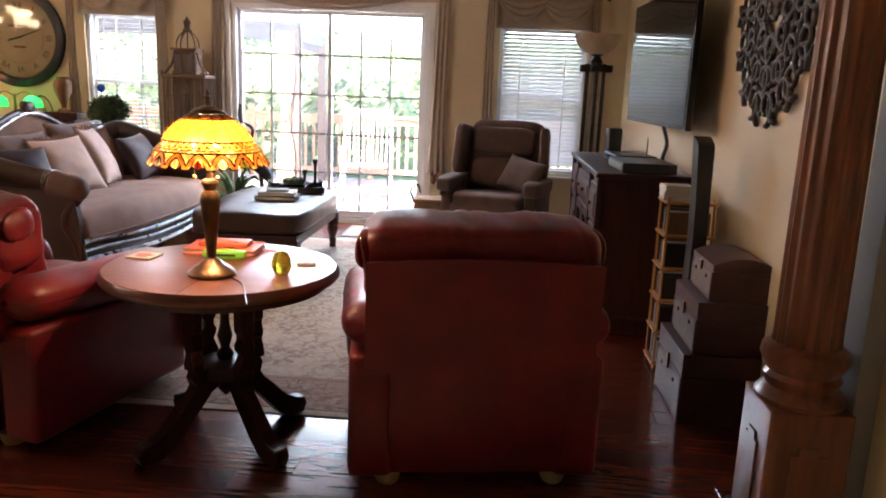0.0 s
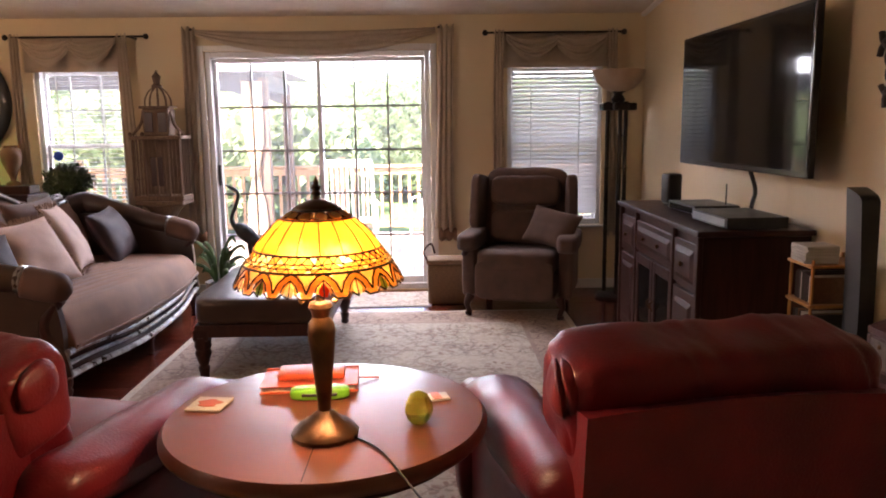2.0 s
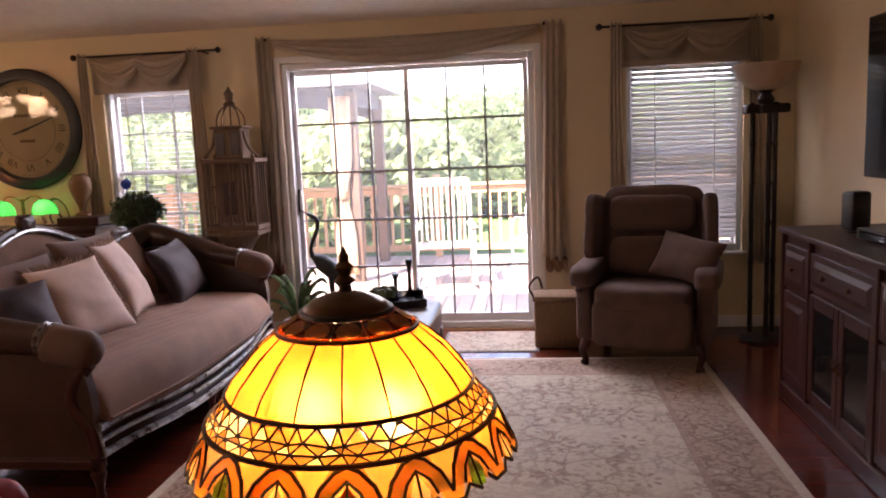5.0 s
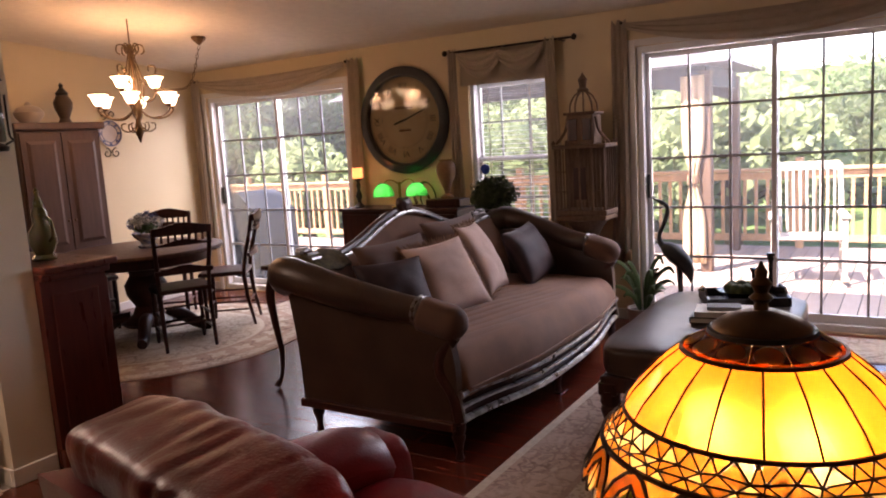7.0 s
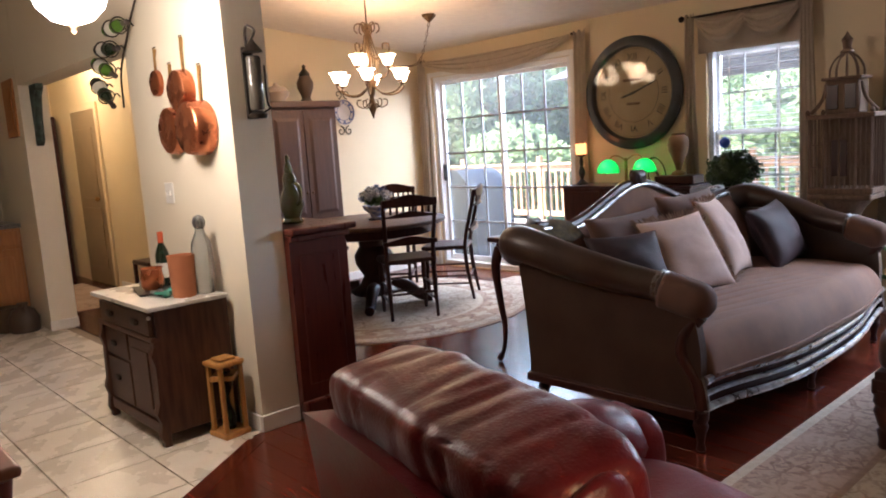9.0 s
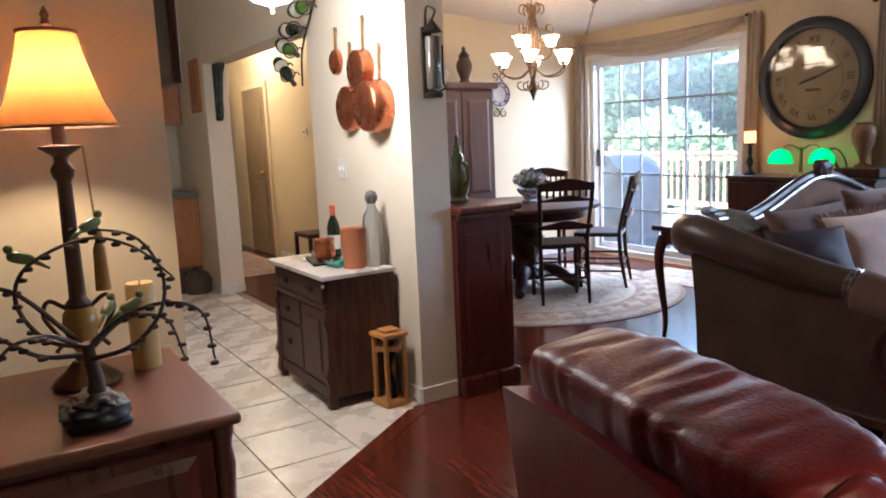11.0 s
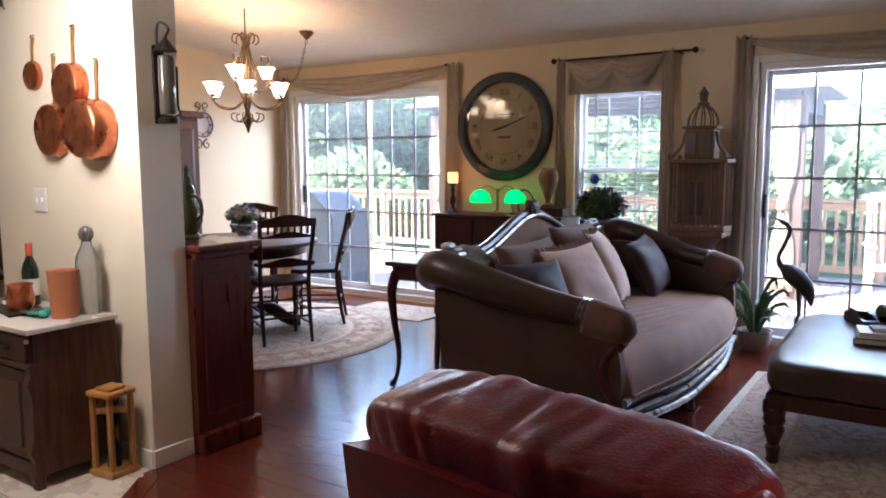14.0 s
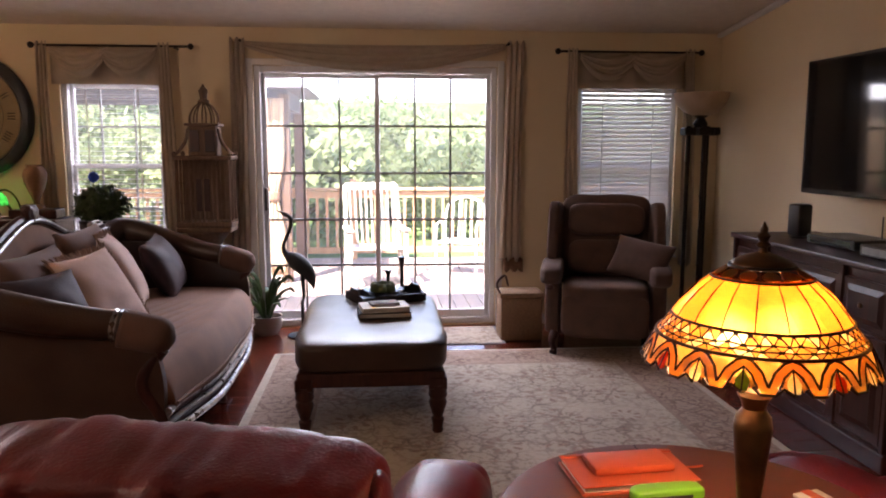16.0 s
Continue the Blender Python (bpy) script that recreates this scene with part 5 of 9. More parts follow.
wing_chair((0.42, 6.30, 0.0), -16)
throw_pillow((0.63, 6.14, 0.66), (62, 8, -46), 0.44, 0.30, 0.13, M_WING, "soft brown pillow leaning in the wing chair", None, 9)


def basket(at):
    th = thing("wicker_basket", at, 0, "lidded tan wicker hamper beside the wing chair", "basket")
    part("body", box(-0.16, 0.16, -0.12, 0.12, 0, 0.33, 0.02, 2), M_WICKER, th, smooth=True)
    part("lid", box(-0.17, 0.17, -0.13, 0.13, 0.331, 0.37, 0.012, 2), M_WICKER, th, smooth=True)
    part("handle", tube(curve([(-0.16, -0.1, 0.36), (-0.19, -0.1, 0.44), (-0.13, -0.09, 0.5), (-0.10, -0.08, 0.42)]), 0.008, 8), M_DARK, th, smooth=True)


M_WICKER = material("tan_wicker", (0.26, 0.16, 0.09), 0.8, color2=(0.17, 0.10, 0.055), scale=50, stretch=(1, 1, 3), bump=0.8, bump_scale=70)
basket((-0.17, 6.55, 0))


def torchiere(at):
    th = thing("floor_lamp", at, 0, "unlit bamboo style torchiere with an alabaster bowl", "floor lamp")
    part("base", lathe([(0.15, 0), (0.155, 0.02), (0.12, 0.04), (0.05, 0.05)], 28), M_IRON, th, smooth=True)
    for k in range(3):
        a = k * 2 * math.pi / 3 + 0.5
        x, y = 0.085 * math.cos(a), 0.085 * math.sin(a)
        pr = []
        for j in range(7):
            z = 0.03 + 1.58 * j / 6
            pr += [(0.017, z - 0.012), (0.023, z), (0.017, z + 0.012)]
        part("pole", lathe([(r, max(0.02, z)) for r, z in pr], 10, at=(x, y, 0)), M_IRON, th, smooth=True)
    part("collar", box(-0.14, 0.14, -0.06, 0.06, 1.55, 1.61, 0.01), M_IRON, th)
    part("collar", box(-0.06, 0.06, -0.14, 0.14, 1.551, 1.609, 0.01), M_IRON, th)
    part("cup", lathe([(0.04, 1.60), (0.055, 1.64), (0.03, 1.68), (0.07, 1.71)], 20), M_IRON, th, smooth=True)
    part("bowl", lathe([(0.06, 1.70), (0.12, 1.725), (0.18, 1.78), (0.205, 1.85), (0.21, 1.87), (0.20, 1.868), (0.17, 1.79), (0.05, 1.73)], 36), M_BOWLTOP, th, smooth=True)


torchiere((1.235, 6.62, 0))


def raised_panel(x, y0, y1, z0, z1, mat, parent, name="panel"):
    """A raised panel on a face that looks along -x."""
    b = bmesh.new()
    d = 0.028
    outer = [(x, y0, z0), (x, y1, z0), (x, y1, z1), (x, y0, z1)]
    inner = [(x - 0.010, y0 + d, z0 + d), (x - 0.010, y1 - d, z0 + d), (x - 0.010, y1 - d, z1 - d), (x - 0.010, y0 + d, z1 - d)]
    o, i_ = [b.verts.new(p) for p in outer], [b.verts.new(p) for p in inner]
    for k in range(4):
        b.faces.new((o[k], o[(k + 1) % 4], i_[(k + 1) % 4], i_[k]))
    b.faces.new(i_)
    return part(name, b, mat, parent)


def media_cabinet():
    x0, x1, y0, y1, h = 0.985, 1.53, 3.95, 5.46, 0.93
    th = thing("media_cabinet", (0, 0, 0), 0, "long dark carved media cabinet against the wall", "cabinet")
    part("body", box(x0 + 0.02, x1, y0 + 0.02, y1 - 0.02, 0.10, h - 0.03), M_DARK, th)
    part("plinth", box(x0 - 0.005, x1, y0, y1, 0, 0.10, 0.012, 2), M_DARK, th)
    part("top", box(x0 - 0.02, x1 + 0.005, y0 - 0.02, y1 + 0.02, h - 0.03, h, 0.008, 2), M_DARK, th)
    L = y1 - y0
    for a, b, nm in ((0.03, 0.25, "side"), (0.75, 0.97, "side")):
        ya, yb = y0 + L * a, y0 + L * b
        d = part("door", box(x0, x0 + 0.02, ya, yb, 0.12, 0.60, 0.004), M_DARK, th)
        raised_panel(x0 - 0.001, ya + 0.04, yb - 0.04, 0.17, 0.55, M_DARK, d)
        w = part("drawer", box(x0, x0 + 0.02, ya, yb, 0.62, 0.85, 0.004), M_DARK, th)
        raised_panel(x0 - 0.001, ya + 0.03, yb - 0.03, 0.65, 0.82, M_DARK, w)
        part("knob", turned(lathe([(0.006, 0), (0.014, 0.01), (0.012, 0.018), (0.002, 0.022)], 10), pose(x0 - 0.01, (ya + yb) / 2, 0.735, 0, -90, 0)), M_BRONZE, w)
    ya, yb = y0 + L * 0.27, y0 + L * 0.73
    w = part("drawer", box(x0, x0 + 0.02, ya, yb, 0.67, 0.85, 0.004), M_DARK, th)
    raised_panel(x0 - 0.001, ya + 0.03, yb - 0.03, 0.70, 0.82, M_DARK, w)
    for k in (0.3, 0.7):
        part("pull", turned(lathe([(0.006, 0), (0.014, 0.01), (0.012, 0.018), (0.002, 0.022)], 10), pose(x0 - 0.01, ya + (yb - ya) * k, 0.76, 0, -90, 0)), M_BRONZE, w)
    m = (ya + yb) / 2
    for a, b in ((ya, m - 0.003), (m + 0.003, yb)):
        f = box(x0, x0 + 0.02, a, a + 0.05, 0.12, 0.65, 0.003)
        f = box(x0, x0 + 0.02, b - 0.05, b, 0.12, 0.65, 0.003, bm=f)
        f = box(x0, x0 + 0.02, a + 0.05, b - 0.05, 0.12, 0.18, 0.003, bm=f)
        f = box(x0, x0 + 0.02, a + 0.05, b - 0.05, 0.59, 0.65, 0.003, bm=f)
        d = part("glass_door", f, M_DARK, th)
        part("pane", box(x0 + 0.008, x0 + 0.013, a + 0.05, b - 0.05, 0.18, 0.59), M_SCREEN, d)
        part("handle", tube(curve([(x0, m + (0.03 if a > m else -0.03), 0.42), (x0 - 0.02, m + (0.03 if a > m else -0.03), 0.40), (x0, m + (0.03 if a > m else -0.03), 0.36)]), 0.006), M_BRONZE, d)
    for y in (y0 + 0.02, y1 - 0.02, ya - 0.015, yb + 0.015):
        part("pilaster", box(x0 - 0.008, x0 + 0.02, y - 0.016, y + 0.016, 0.10, h - 0.03, 0.005), M_DARK, th)


media_cabinet()


def television():
    th = thing("television", (1.37, 4.55, 0), 1.5, "large flat black television mounted on the wall", "television")
    b = box(-0.015, 0.02, -0.80, 0.80, 1.185, 1.965, 0.006, 2)
    part("case", b, M_TRAYDARK, th)
    part("screen", box(-0.0175, -0.0152, -0.775, 0.775, 1.215, 1.945), M_TVGLASS, th, "dark reflective screen")
    part("mount", box(0.02, 0.16, -0.2, 0.2, 1.4, 1.75, 0.01), M_BLACK, th)
    part("cable", tube(curve([(0.03, -0.135, 1.19), (0.06, -0.145, 1.08), (0.04, -0.155, 0.98), (0.08, -0.185, 0.925)]), 0.012, 8), M_BLACK, th, smooth=True)


def tv_glass(n, l, out):
    g = n.new("ShaderNodeBsdfPrincipled")
    g.inputs["Base Color"].default_value = (0.008, 0.008, 0.009, 1)
    g.inputs["Roughness"].default_value = 0.06
    g.inputs["Specular IOR Level"].default_value = 0.3
    l.new(g.outputs[0], out.inputs[0])


M_TVGLASS = simple("glossy_screen_glass", tv_glass)
television()


def electronics():
    z = 0.931
    r = thing("cable_box", (1.27, 4.72, z), 4, "flat black set top box on the cabinet", "cable box")
    part("case", box(-0.13, 0.13, -0.19, 0.19, 0.008, 0.055, 0.004), M_BLACK, r)
    part("face", box(-0.1335, -0.1302, -0.16, 0.16, 0.015, 0.045), M_TVGLASS, r)
    for y in (-0.15, 0.15):
        part("foot", box(-0.1, 0.1, y - 0.01, y + 0.01, 0, 0.008), M_BLACK, r)
    part("antenna", tube([(0.08, -0.12, 0.05), (0.08, -0.12, 0.17)], 0.004), M_BLACK, r)
    d = thing("disc_player", (1.25, 4.17, z), 2, "slim black disc player on the cabinet", "disc player")
    part("case", box(-0.15, 0.15, -0.22, 0.22, 0.006, 0.06, 0.003), M_BLACK, d)
    part("face", box(-0.154, -0.1505, -0.2, 0.2, 0.015, 0.05), M_STEEL, d)
    part("foot", box(-0.12, 0.12, -0.2, 0.2, 0, 0.006), M_BLACK, d)
    s = thing("small_speaker", (1.22, 5.14, z), 12, "small black satellite speaker on the cabinet", "speaker")
    part("cabinet", box(-0.05, 0.05, -0.05, 0.05, 0.012, 0.2, 0.018, 3), M_BLACK, s, smooth=True)
    part("stand", lathe([(0.045, 0), (0.045, 0.008), (0.02, 0.014)], 18), M_BLACK, s)
    t = thing("tower_speaker", (1.365, 3.26, 0), 0, "tall slim black tower speaker by the wall", "speaker")
    part("base", lathe([(0.11, 0), (0.11, 0.015), (0.02, 0.03)], 24), M_BLACK, t, smooth=True)
    part("pole", tube([(0, 0, 0.02), (0, 0, 0.16)], 0.016, 10), M_BLACK, t)
    b = slab(lambda u, v: (-0.05 + 0.02 * math.sin(math.pi * v), -0.055 + 0.11 * u, 0.14 + 1.0 * v + 0.045 * math.sqrt(max(0, u)) * v), lambda u, v: (0.045 - 0.02 * v, -0.05 + 0.10 * u, 0.14 + 1.0 * v + 0.045 * math.sqrt(max(0, u)) * v), 8, 14)
    part("column", b, M_BLACK, t, smooth=True)


M_STEEL = material("brushed_grey_metal", (0.22, 0.22, 0.23), 0.35, 0.7, scale=30)
electronics()


def cd_rack():
    th = thing("disc_rack", (0, 0, 0), 0, "amber wooden disc rack half full of cases", "rack")
    x0, x1, y0, y1 = 1.26, 1.48, 3.42, 3.60
    for x in (x0, x1):
        for y in (y0, y1):
            part("post", tube([(x, y, 0), (x, y, 0.88)], 0.007, 8), M_BAMBOO, th)
    rr = random.Random(7)
    for k in range(6):
        z = 0.02 + 0.165 * k
        sh = part("shelf", box(x0 - 0.015, x1 + 0.015, y0 - 0.015, y1 + 0.015, z, z + 0.014, 0.004), M_BAMBOO, th)
        if k < 5:
            y = y0 + 0.01
            while y < y1 - 0.02:
                w = rr.uniform(0.008, 0.014)
                part("disc_case", box(x0 + 0.01, x1 - 0.01, y, y + w - 0.001, z + 0.0145, z + rr.uniform(0.12, 0.137)), rr.choice((M_PAPER, M_INK, M_DKPILLOW, M_BLACK, M_FRINGE)), sh)
                y += w
    for k in range(6):
        b = thing("stacked_case", (1.31, 3.51, 0.8602 + 0.012 * k), rr.uniform(-5, 5), "pale plastic disc case on the rack", "disc case", "stacked disc cases")
        part("case", box(-0.07, 0.07, -0.065, 0.065, 0, 0.0115, 0.002), M_PAPER, b)


cd_rack()


def keepsake_box(at, w, d, h, dome, label):
    """Trunk shaped box whose front looks along -x."""
    th = thing("trunk_box", at, 0, label, "box", "stacked trunk boxes")
    part("body", box(0, w, 0, d, 0, h * 0.68, 0.005, 2), M_TRUNK, th)
    lid = slab(lambda u, v: (w * v, d * u, h * 0.685 + 0.002), lambda u, v: (w * v, d * u, h * 0.72 + (h * 0.28 if dome else h * 0.28) * (math.sin(math.pi * (0.12 + 0.76 * v)) if dome else 1)), 2, 10)
    part("lid", lid, M_TRUNK, th, smooth=True)
    part("front_panel", box(-0.003, -0.0005, 0.015, d - 0.015, 0.015, h * 0.62, 0.001), M_TRUNKFACE, th, "tooled grey leather front")
    part("clasp", box(-0.012, -0.002, d / 2 - 0.015, d / 2 + 0.015, h * 0.55, h * 0.78, 0.003), M_BRONZE, th)
    for y in (0.004, d - 0.024):
        part("strap", box(-0.004, -0.0005, y, y + 0.02, 0.002, h * 0.66), M_TRUNK, th)
    for y in (d * 0.25, d * 0.75):
        part("rivet", cushion(0.012, 0.02, 0.02, 1, 4, at=(-0.005, y, h * 0.5)), M_BRONZE, th, smooth="all")


M_TRUNK = material("dark_red_trunk_leather", (0.085, 0.028, 0.022), 0.45, color2=(0.05, 0.016, 0.013), scale=8, bump=0.4, bump_scale=90)
M_TRUNKFACE = material("tooled_grey_brown_leather", (0.16, 0.115, 0.095), 0.5, color2=(0.10, 0.07, 0.058), scale=22, bump=0.7, bump_scale=50)
keepsake_box((1.23, 2.75, 0), 0.34, 0.46, 0.31, False, "large dark trunk box standing on the floor")
keepsake_box((1.27, 2.76, 0.311), 0.30, 0.40, 0.225, False, "middle dark trunk box on a larger one")
keepsake_box((1.32, 2.78, 0.537), 0.25, 0.33, 0.185, True, "small domed trunk box topping a stack")


def scroll(cx, cy, r, turns, start, flip, bm, x=0.0, thick=0.013):
    pts = []
    n = 18
    for i in range(n + 1):
        t = i / n
        a = start + flip * turns * 2 * math.pi * t
        q = r * (1 - 0.78 * t)
        pts.append((x, cx + q * math.cos(a), cy + q * math.sin(a)))
    return tube(pts, [thick * (1 - 0.25 * i / n) for i in range(n + 1)], 6, bm=bm)


def medallion(at):
    th = thing("wall_medallion", at, 0, "round dark scrollwork metal medallion on the wall", "wall decoration")
    bm = None
    for ring, n, r in ((0.155, 8, 0.068), (0.285, 12, 0.072), (0.40, 14, 0.082)):
        for k in range(n):
            a = 2 * math.pi * k / n
            bm2 = scroll(ring * math.cos(a - 0.09), ring * math.sin(a - 0.09), r, 1.25, a, 1, None)
            bm2 = scroll(ring * math.cos(a + 0.15), ring * math.sin(a + 0.15), r, 1.25, a, -1, bm2)
            part("openwork", bm2, M_SCROLL, th, smooth="all")
    for r in (0.10, 0.22):
        part("ring", tube([(0.004, r * math.cos(k * math.pi / 24), r * math.sin(k * math.pi / 24)) for k in range(49)], 0.008, 6), M_SCROLL, th, smooth="all")
    part("rosette", turned(lathe([(0.06, 0), (0.055, 0.012), (0.03, 0.02), (0.025, 0.03), (0.005, 0.036)], 24, wave=8, depth=0.25), pose(0, 0, 0, 0, -90, 0)), M_SCROLL, th, smooth=True)


M_SCROLL = material("rubbed_bronze_scroll", (0.075, 0.052, 0.038), 0.5, 0.35, color2=(0.035, 0.024, 0.018), scale=18, bump=0.3)
medallion((1.53, 3.05, 1.73))


def column(at):
    th = thing("wood_column", at, 0, "fluted reddish wood column on a square pedestal", "column")
    part("plinth", box(-0.15, 0.15, -0.15, 0.15, 0, 0.05, 0.012, 2), M_COLDARK, th)
    part("plinth_step", box(-0.135, 0.135, -0.135, 0.135, 0.05, 0.085, 0.010, 2), M_COLDARK, th)
    part("pedestal", box(-0.118, 0.118, -0.118, 0.118, 0.085, 0.49, 0.006, 2), M_COLUMN, th)
    for m in (pose(0, 0, 0), pose(0, 0, 0, 0, 0, 90), pose(0, 0, 0, 0, 0, -90)):
        b = prism([(-0.05, 0.16), (0.05, 0.16), (0.05, 0.36), (0.028, 0.36), (0.028, 0.385), (-0.028, 0.385), (-0.028, 0.36), (-0.05, 0.36)], 0, 0.006)
        turned(b, m @ pose(0, -0.1185, 0, 90, 0, 0))
        part("inlay", b, M_COLUMN, th)
    part("base_ring", lathe([(0.125, 0.49), (0.128, 0.505), (0.118, 0.52), (0.10, 0.535), (0.104, 0.55), (0.11, 0.565), (0.10, 0.58), (0.112, 0.60), (0.124, 0.625), (0.12, 0.65), (0.10, 0.665)], 40), M_COLUMN, th, smooth=True)
    part("shaft", lathe([(0.097, 0.66), (0.095, 0.70), (0.094, 1.0), (0.088, 1.8), (0.082, 2.66)], 96, wave=16, depth=0.10), M_COLUMN, th, smooth=True)
    part("capital", lathe([(0.085, 2.65), (0.10, 2.67), (0.09, 2.69), (0.12, 2.73), (0.12, ceil_z(at[1] + 0.12) - 0.001)], 40), M_COLUMN, th, smooth=True)


M_COLUMN = material("reddish_column_wood", (0.22, 0.075, 0.028), 0.33, color2=(0.12, 0.035, 0.014), scale=4, stretch=(9, 9, 1), bump=0.15, bump_scale=30, coat=0.3)
M_COLDARK = material("dark_plinth_paint", (0.05, 0.047, 0.045), 0.35, scale=6)
column((1.352, 1.90, 0))
c = box(0.95, 1.0, 0.50, 0.64, -0.005, ZC - 0.001, 0.006)
setting("doorway_trim", to_ceiling(c, 0.0), M_TRIM, "white painted casing of the entry opening", "trim")


def wall_clock(at):
    """Big round clock that looks along -y."""
    th = thing("wall_clock", at, 0, "large round clock with a blue-black rim and parchment dial", "clock")
    def facing(b):
        return turned(b, pose(0, 0, 0, 90, 0, 0))
    part("rim", facing(lathe([(0.455, 0), (0.475, 0.01), (0.475, 0.035), (0.455, 0.05), (0.40, 0.055), (0.385, 0.04), (0.382, 0.012), (0.382, 0.002)], 72)), M_CLOCKRIM, th, smooth=True)
    part("dial", facing(lathe([(0.384, 0.006), (0.384, 0.010)], 72)), M_CLOCKFACE, th)
    part("glass", facing(lathe([(0.386, 0.042), (0.386, 0.045)], 72)), M_GLASS, th)
    nums = ("XII", "I", "II", "III", "IIII", "V", "VI", "VII", "VIII", "IX", "X", "XI")
    for k, s in enumerate(nums):
        fc = bpy.data.curves.new("numeral", 'FONT')
        fc.body, fc.size, fc.align_x, fc.align_y, fc.extrude = s, 0.085, 'CENTER', 'CENTER', 0.0006
        ob = new("numeral", fc)
        fc.materials.append(M_INK)
        a = radians(90 - 30 * k)
        ob.parent = th
        ob.matrix_local = pose(0, 0, 0, 90, 0, 0) @ pose(0.30 * math.cos(a), 0.30 * math.sin(a), 0.0112, 0, 0, -30 * k)
    for r in (0.368, 0.245):
        part("ring_line", facing(tube([(r * math.cos(k * math.pi / 36), r * math.sin(k * math.pi / 36), 0.0105) for k in range(73)], 0.0018, 4)), M_INK, th)
    for z, w in ((0.11, 0.2), (-0.09, 0.13)):
        part("maker_line", facing(box(-w / 2, w / 2, z - 0.012, z + 0.012, 0.0102, 0.0112)), M_FRINGE, th)
    for ang, ln, w in ((-20, 0.26, 0.008), (196, 0.13, 0.012)):
        b = prism([(-0.03, -w), (ln * 0.8, -w * 0.7), (ln, 0), (ln * 0.8, w * 0.7), (-0.03, w)], 0.016, 0.019)
        turned(b, pose(0, 0, 0, 0, 0, -ang if ang < 0 else ang))
        part("hand", facing(b), M_BLACK, th)


wall_clock((-4.315, 6.998, 1.685))


def console():
    x0, x1, y0, y1, h = -4.84, -3.58, 6.60, 6.97, 0.925
    th = thing("console_cabinet", (0, 0, 0), 0, "dark wood sideboard under the round clock", "sideboard")
    part("body", box(x0 + 0.02, x1 - 0.02, y0 + 0.02, y1, 0.08, h - 0.025), M_DARK, th)
    part("top", box(x0, x1, y0, y1 + 0.005, h - 0.025, h, 0.006), M_DARK, th)
    part("plinth", box(x0 + 0.01, x1 - 0.01, y0 + 0.01, y1, 0, 0.08, 0.006), M_DARK, th)
    for k in range(3):
        a = x0 + 0.03 + k * 0.405
        part("door", box(a, a + 0.39, y0 + 0.002, y0 + 0.0195, 0.10, h - 0.05, 0.005), M_DARK, th)
    return h


CH = console()


def bankers_lamp(at):
    th = thing("bankers_lamp", at, 0, "brass lamp with two lit emerald glass shades", "table lamp")
    part("base", lathe([(0.07, 0), (0.075, 0.012), (0.05, 0.024), (0.015, 0.035), (0.012, 0.2), (0.02, 0.21), (0.008, 0.225)], 24), M_BRASS, th, smooth=True)
    for s, y in ((-1, -0.03), (1, 0.03)):
        part("arm", tube(curve([(0, 0, 0.2), (s * 0.05, y, 0.24), (s * 0.11, y, 0.24), (s * 0.15, y, 0.2)]), 0.006, 8), M_BRASS, th, smooth=True)
        rows = lambda u, v, s=s, y=y: (s * 0.155 + 0.105 * math.cos(math.pi * u) * math.sin(0.5 * math.pi * (0.06 + 0.94 * v)), y - 0.085 * math.sin(math.pi * (2 * u)) * 0 - 0.08 * math.sin(0.5 * math.pi * v) * math.sin(2 * math.pi * u), 0.10 + 0.12 * math.cos(0.5 * math.pi * v))
        b = bmesh.new()
        n = 28
        rings = []
        for j in range(9):
            v = j / 8
            rings.append([b.verts.new((s * 0.155 + 0.105 * math.sin(0.5 * math.pi * v + 0.05) * math.cos(2 * math.pi * k / n), y + 0.07 * math.sin(0.5 * math.pi * v + 0.05) * math.sin(2 * math.pi * k / n), 0.10 + 0.115 * math.cos(0.5 * math.pi * v))) for k in range(n)])
        for p, q in zip(rings, rings[1:]):
            for k in range(n):
                b.faces.new((p[k], p[(k + 1) % n], q[(k + 1) % n], q[k]))
        part("shade", b, M_EMERALD, th, "glowing emerald glass shade", smooth="all")
        bulb("green_lamp_bulb", (at[0] + s * 0.155, at[1] + y, at[2] + 0.14), GREEN_W, (1.0, 0.9, 0.7), 0.02)


bankers_lamp((-4.23, 6.72, CH))


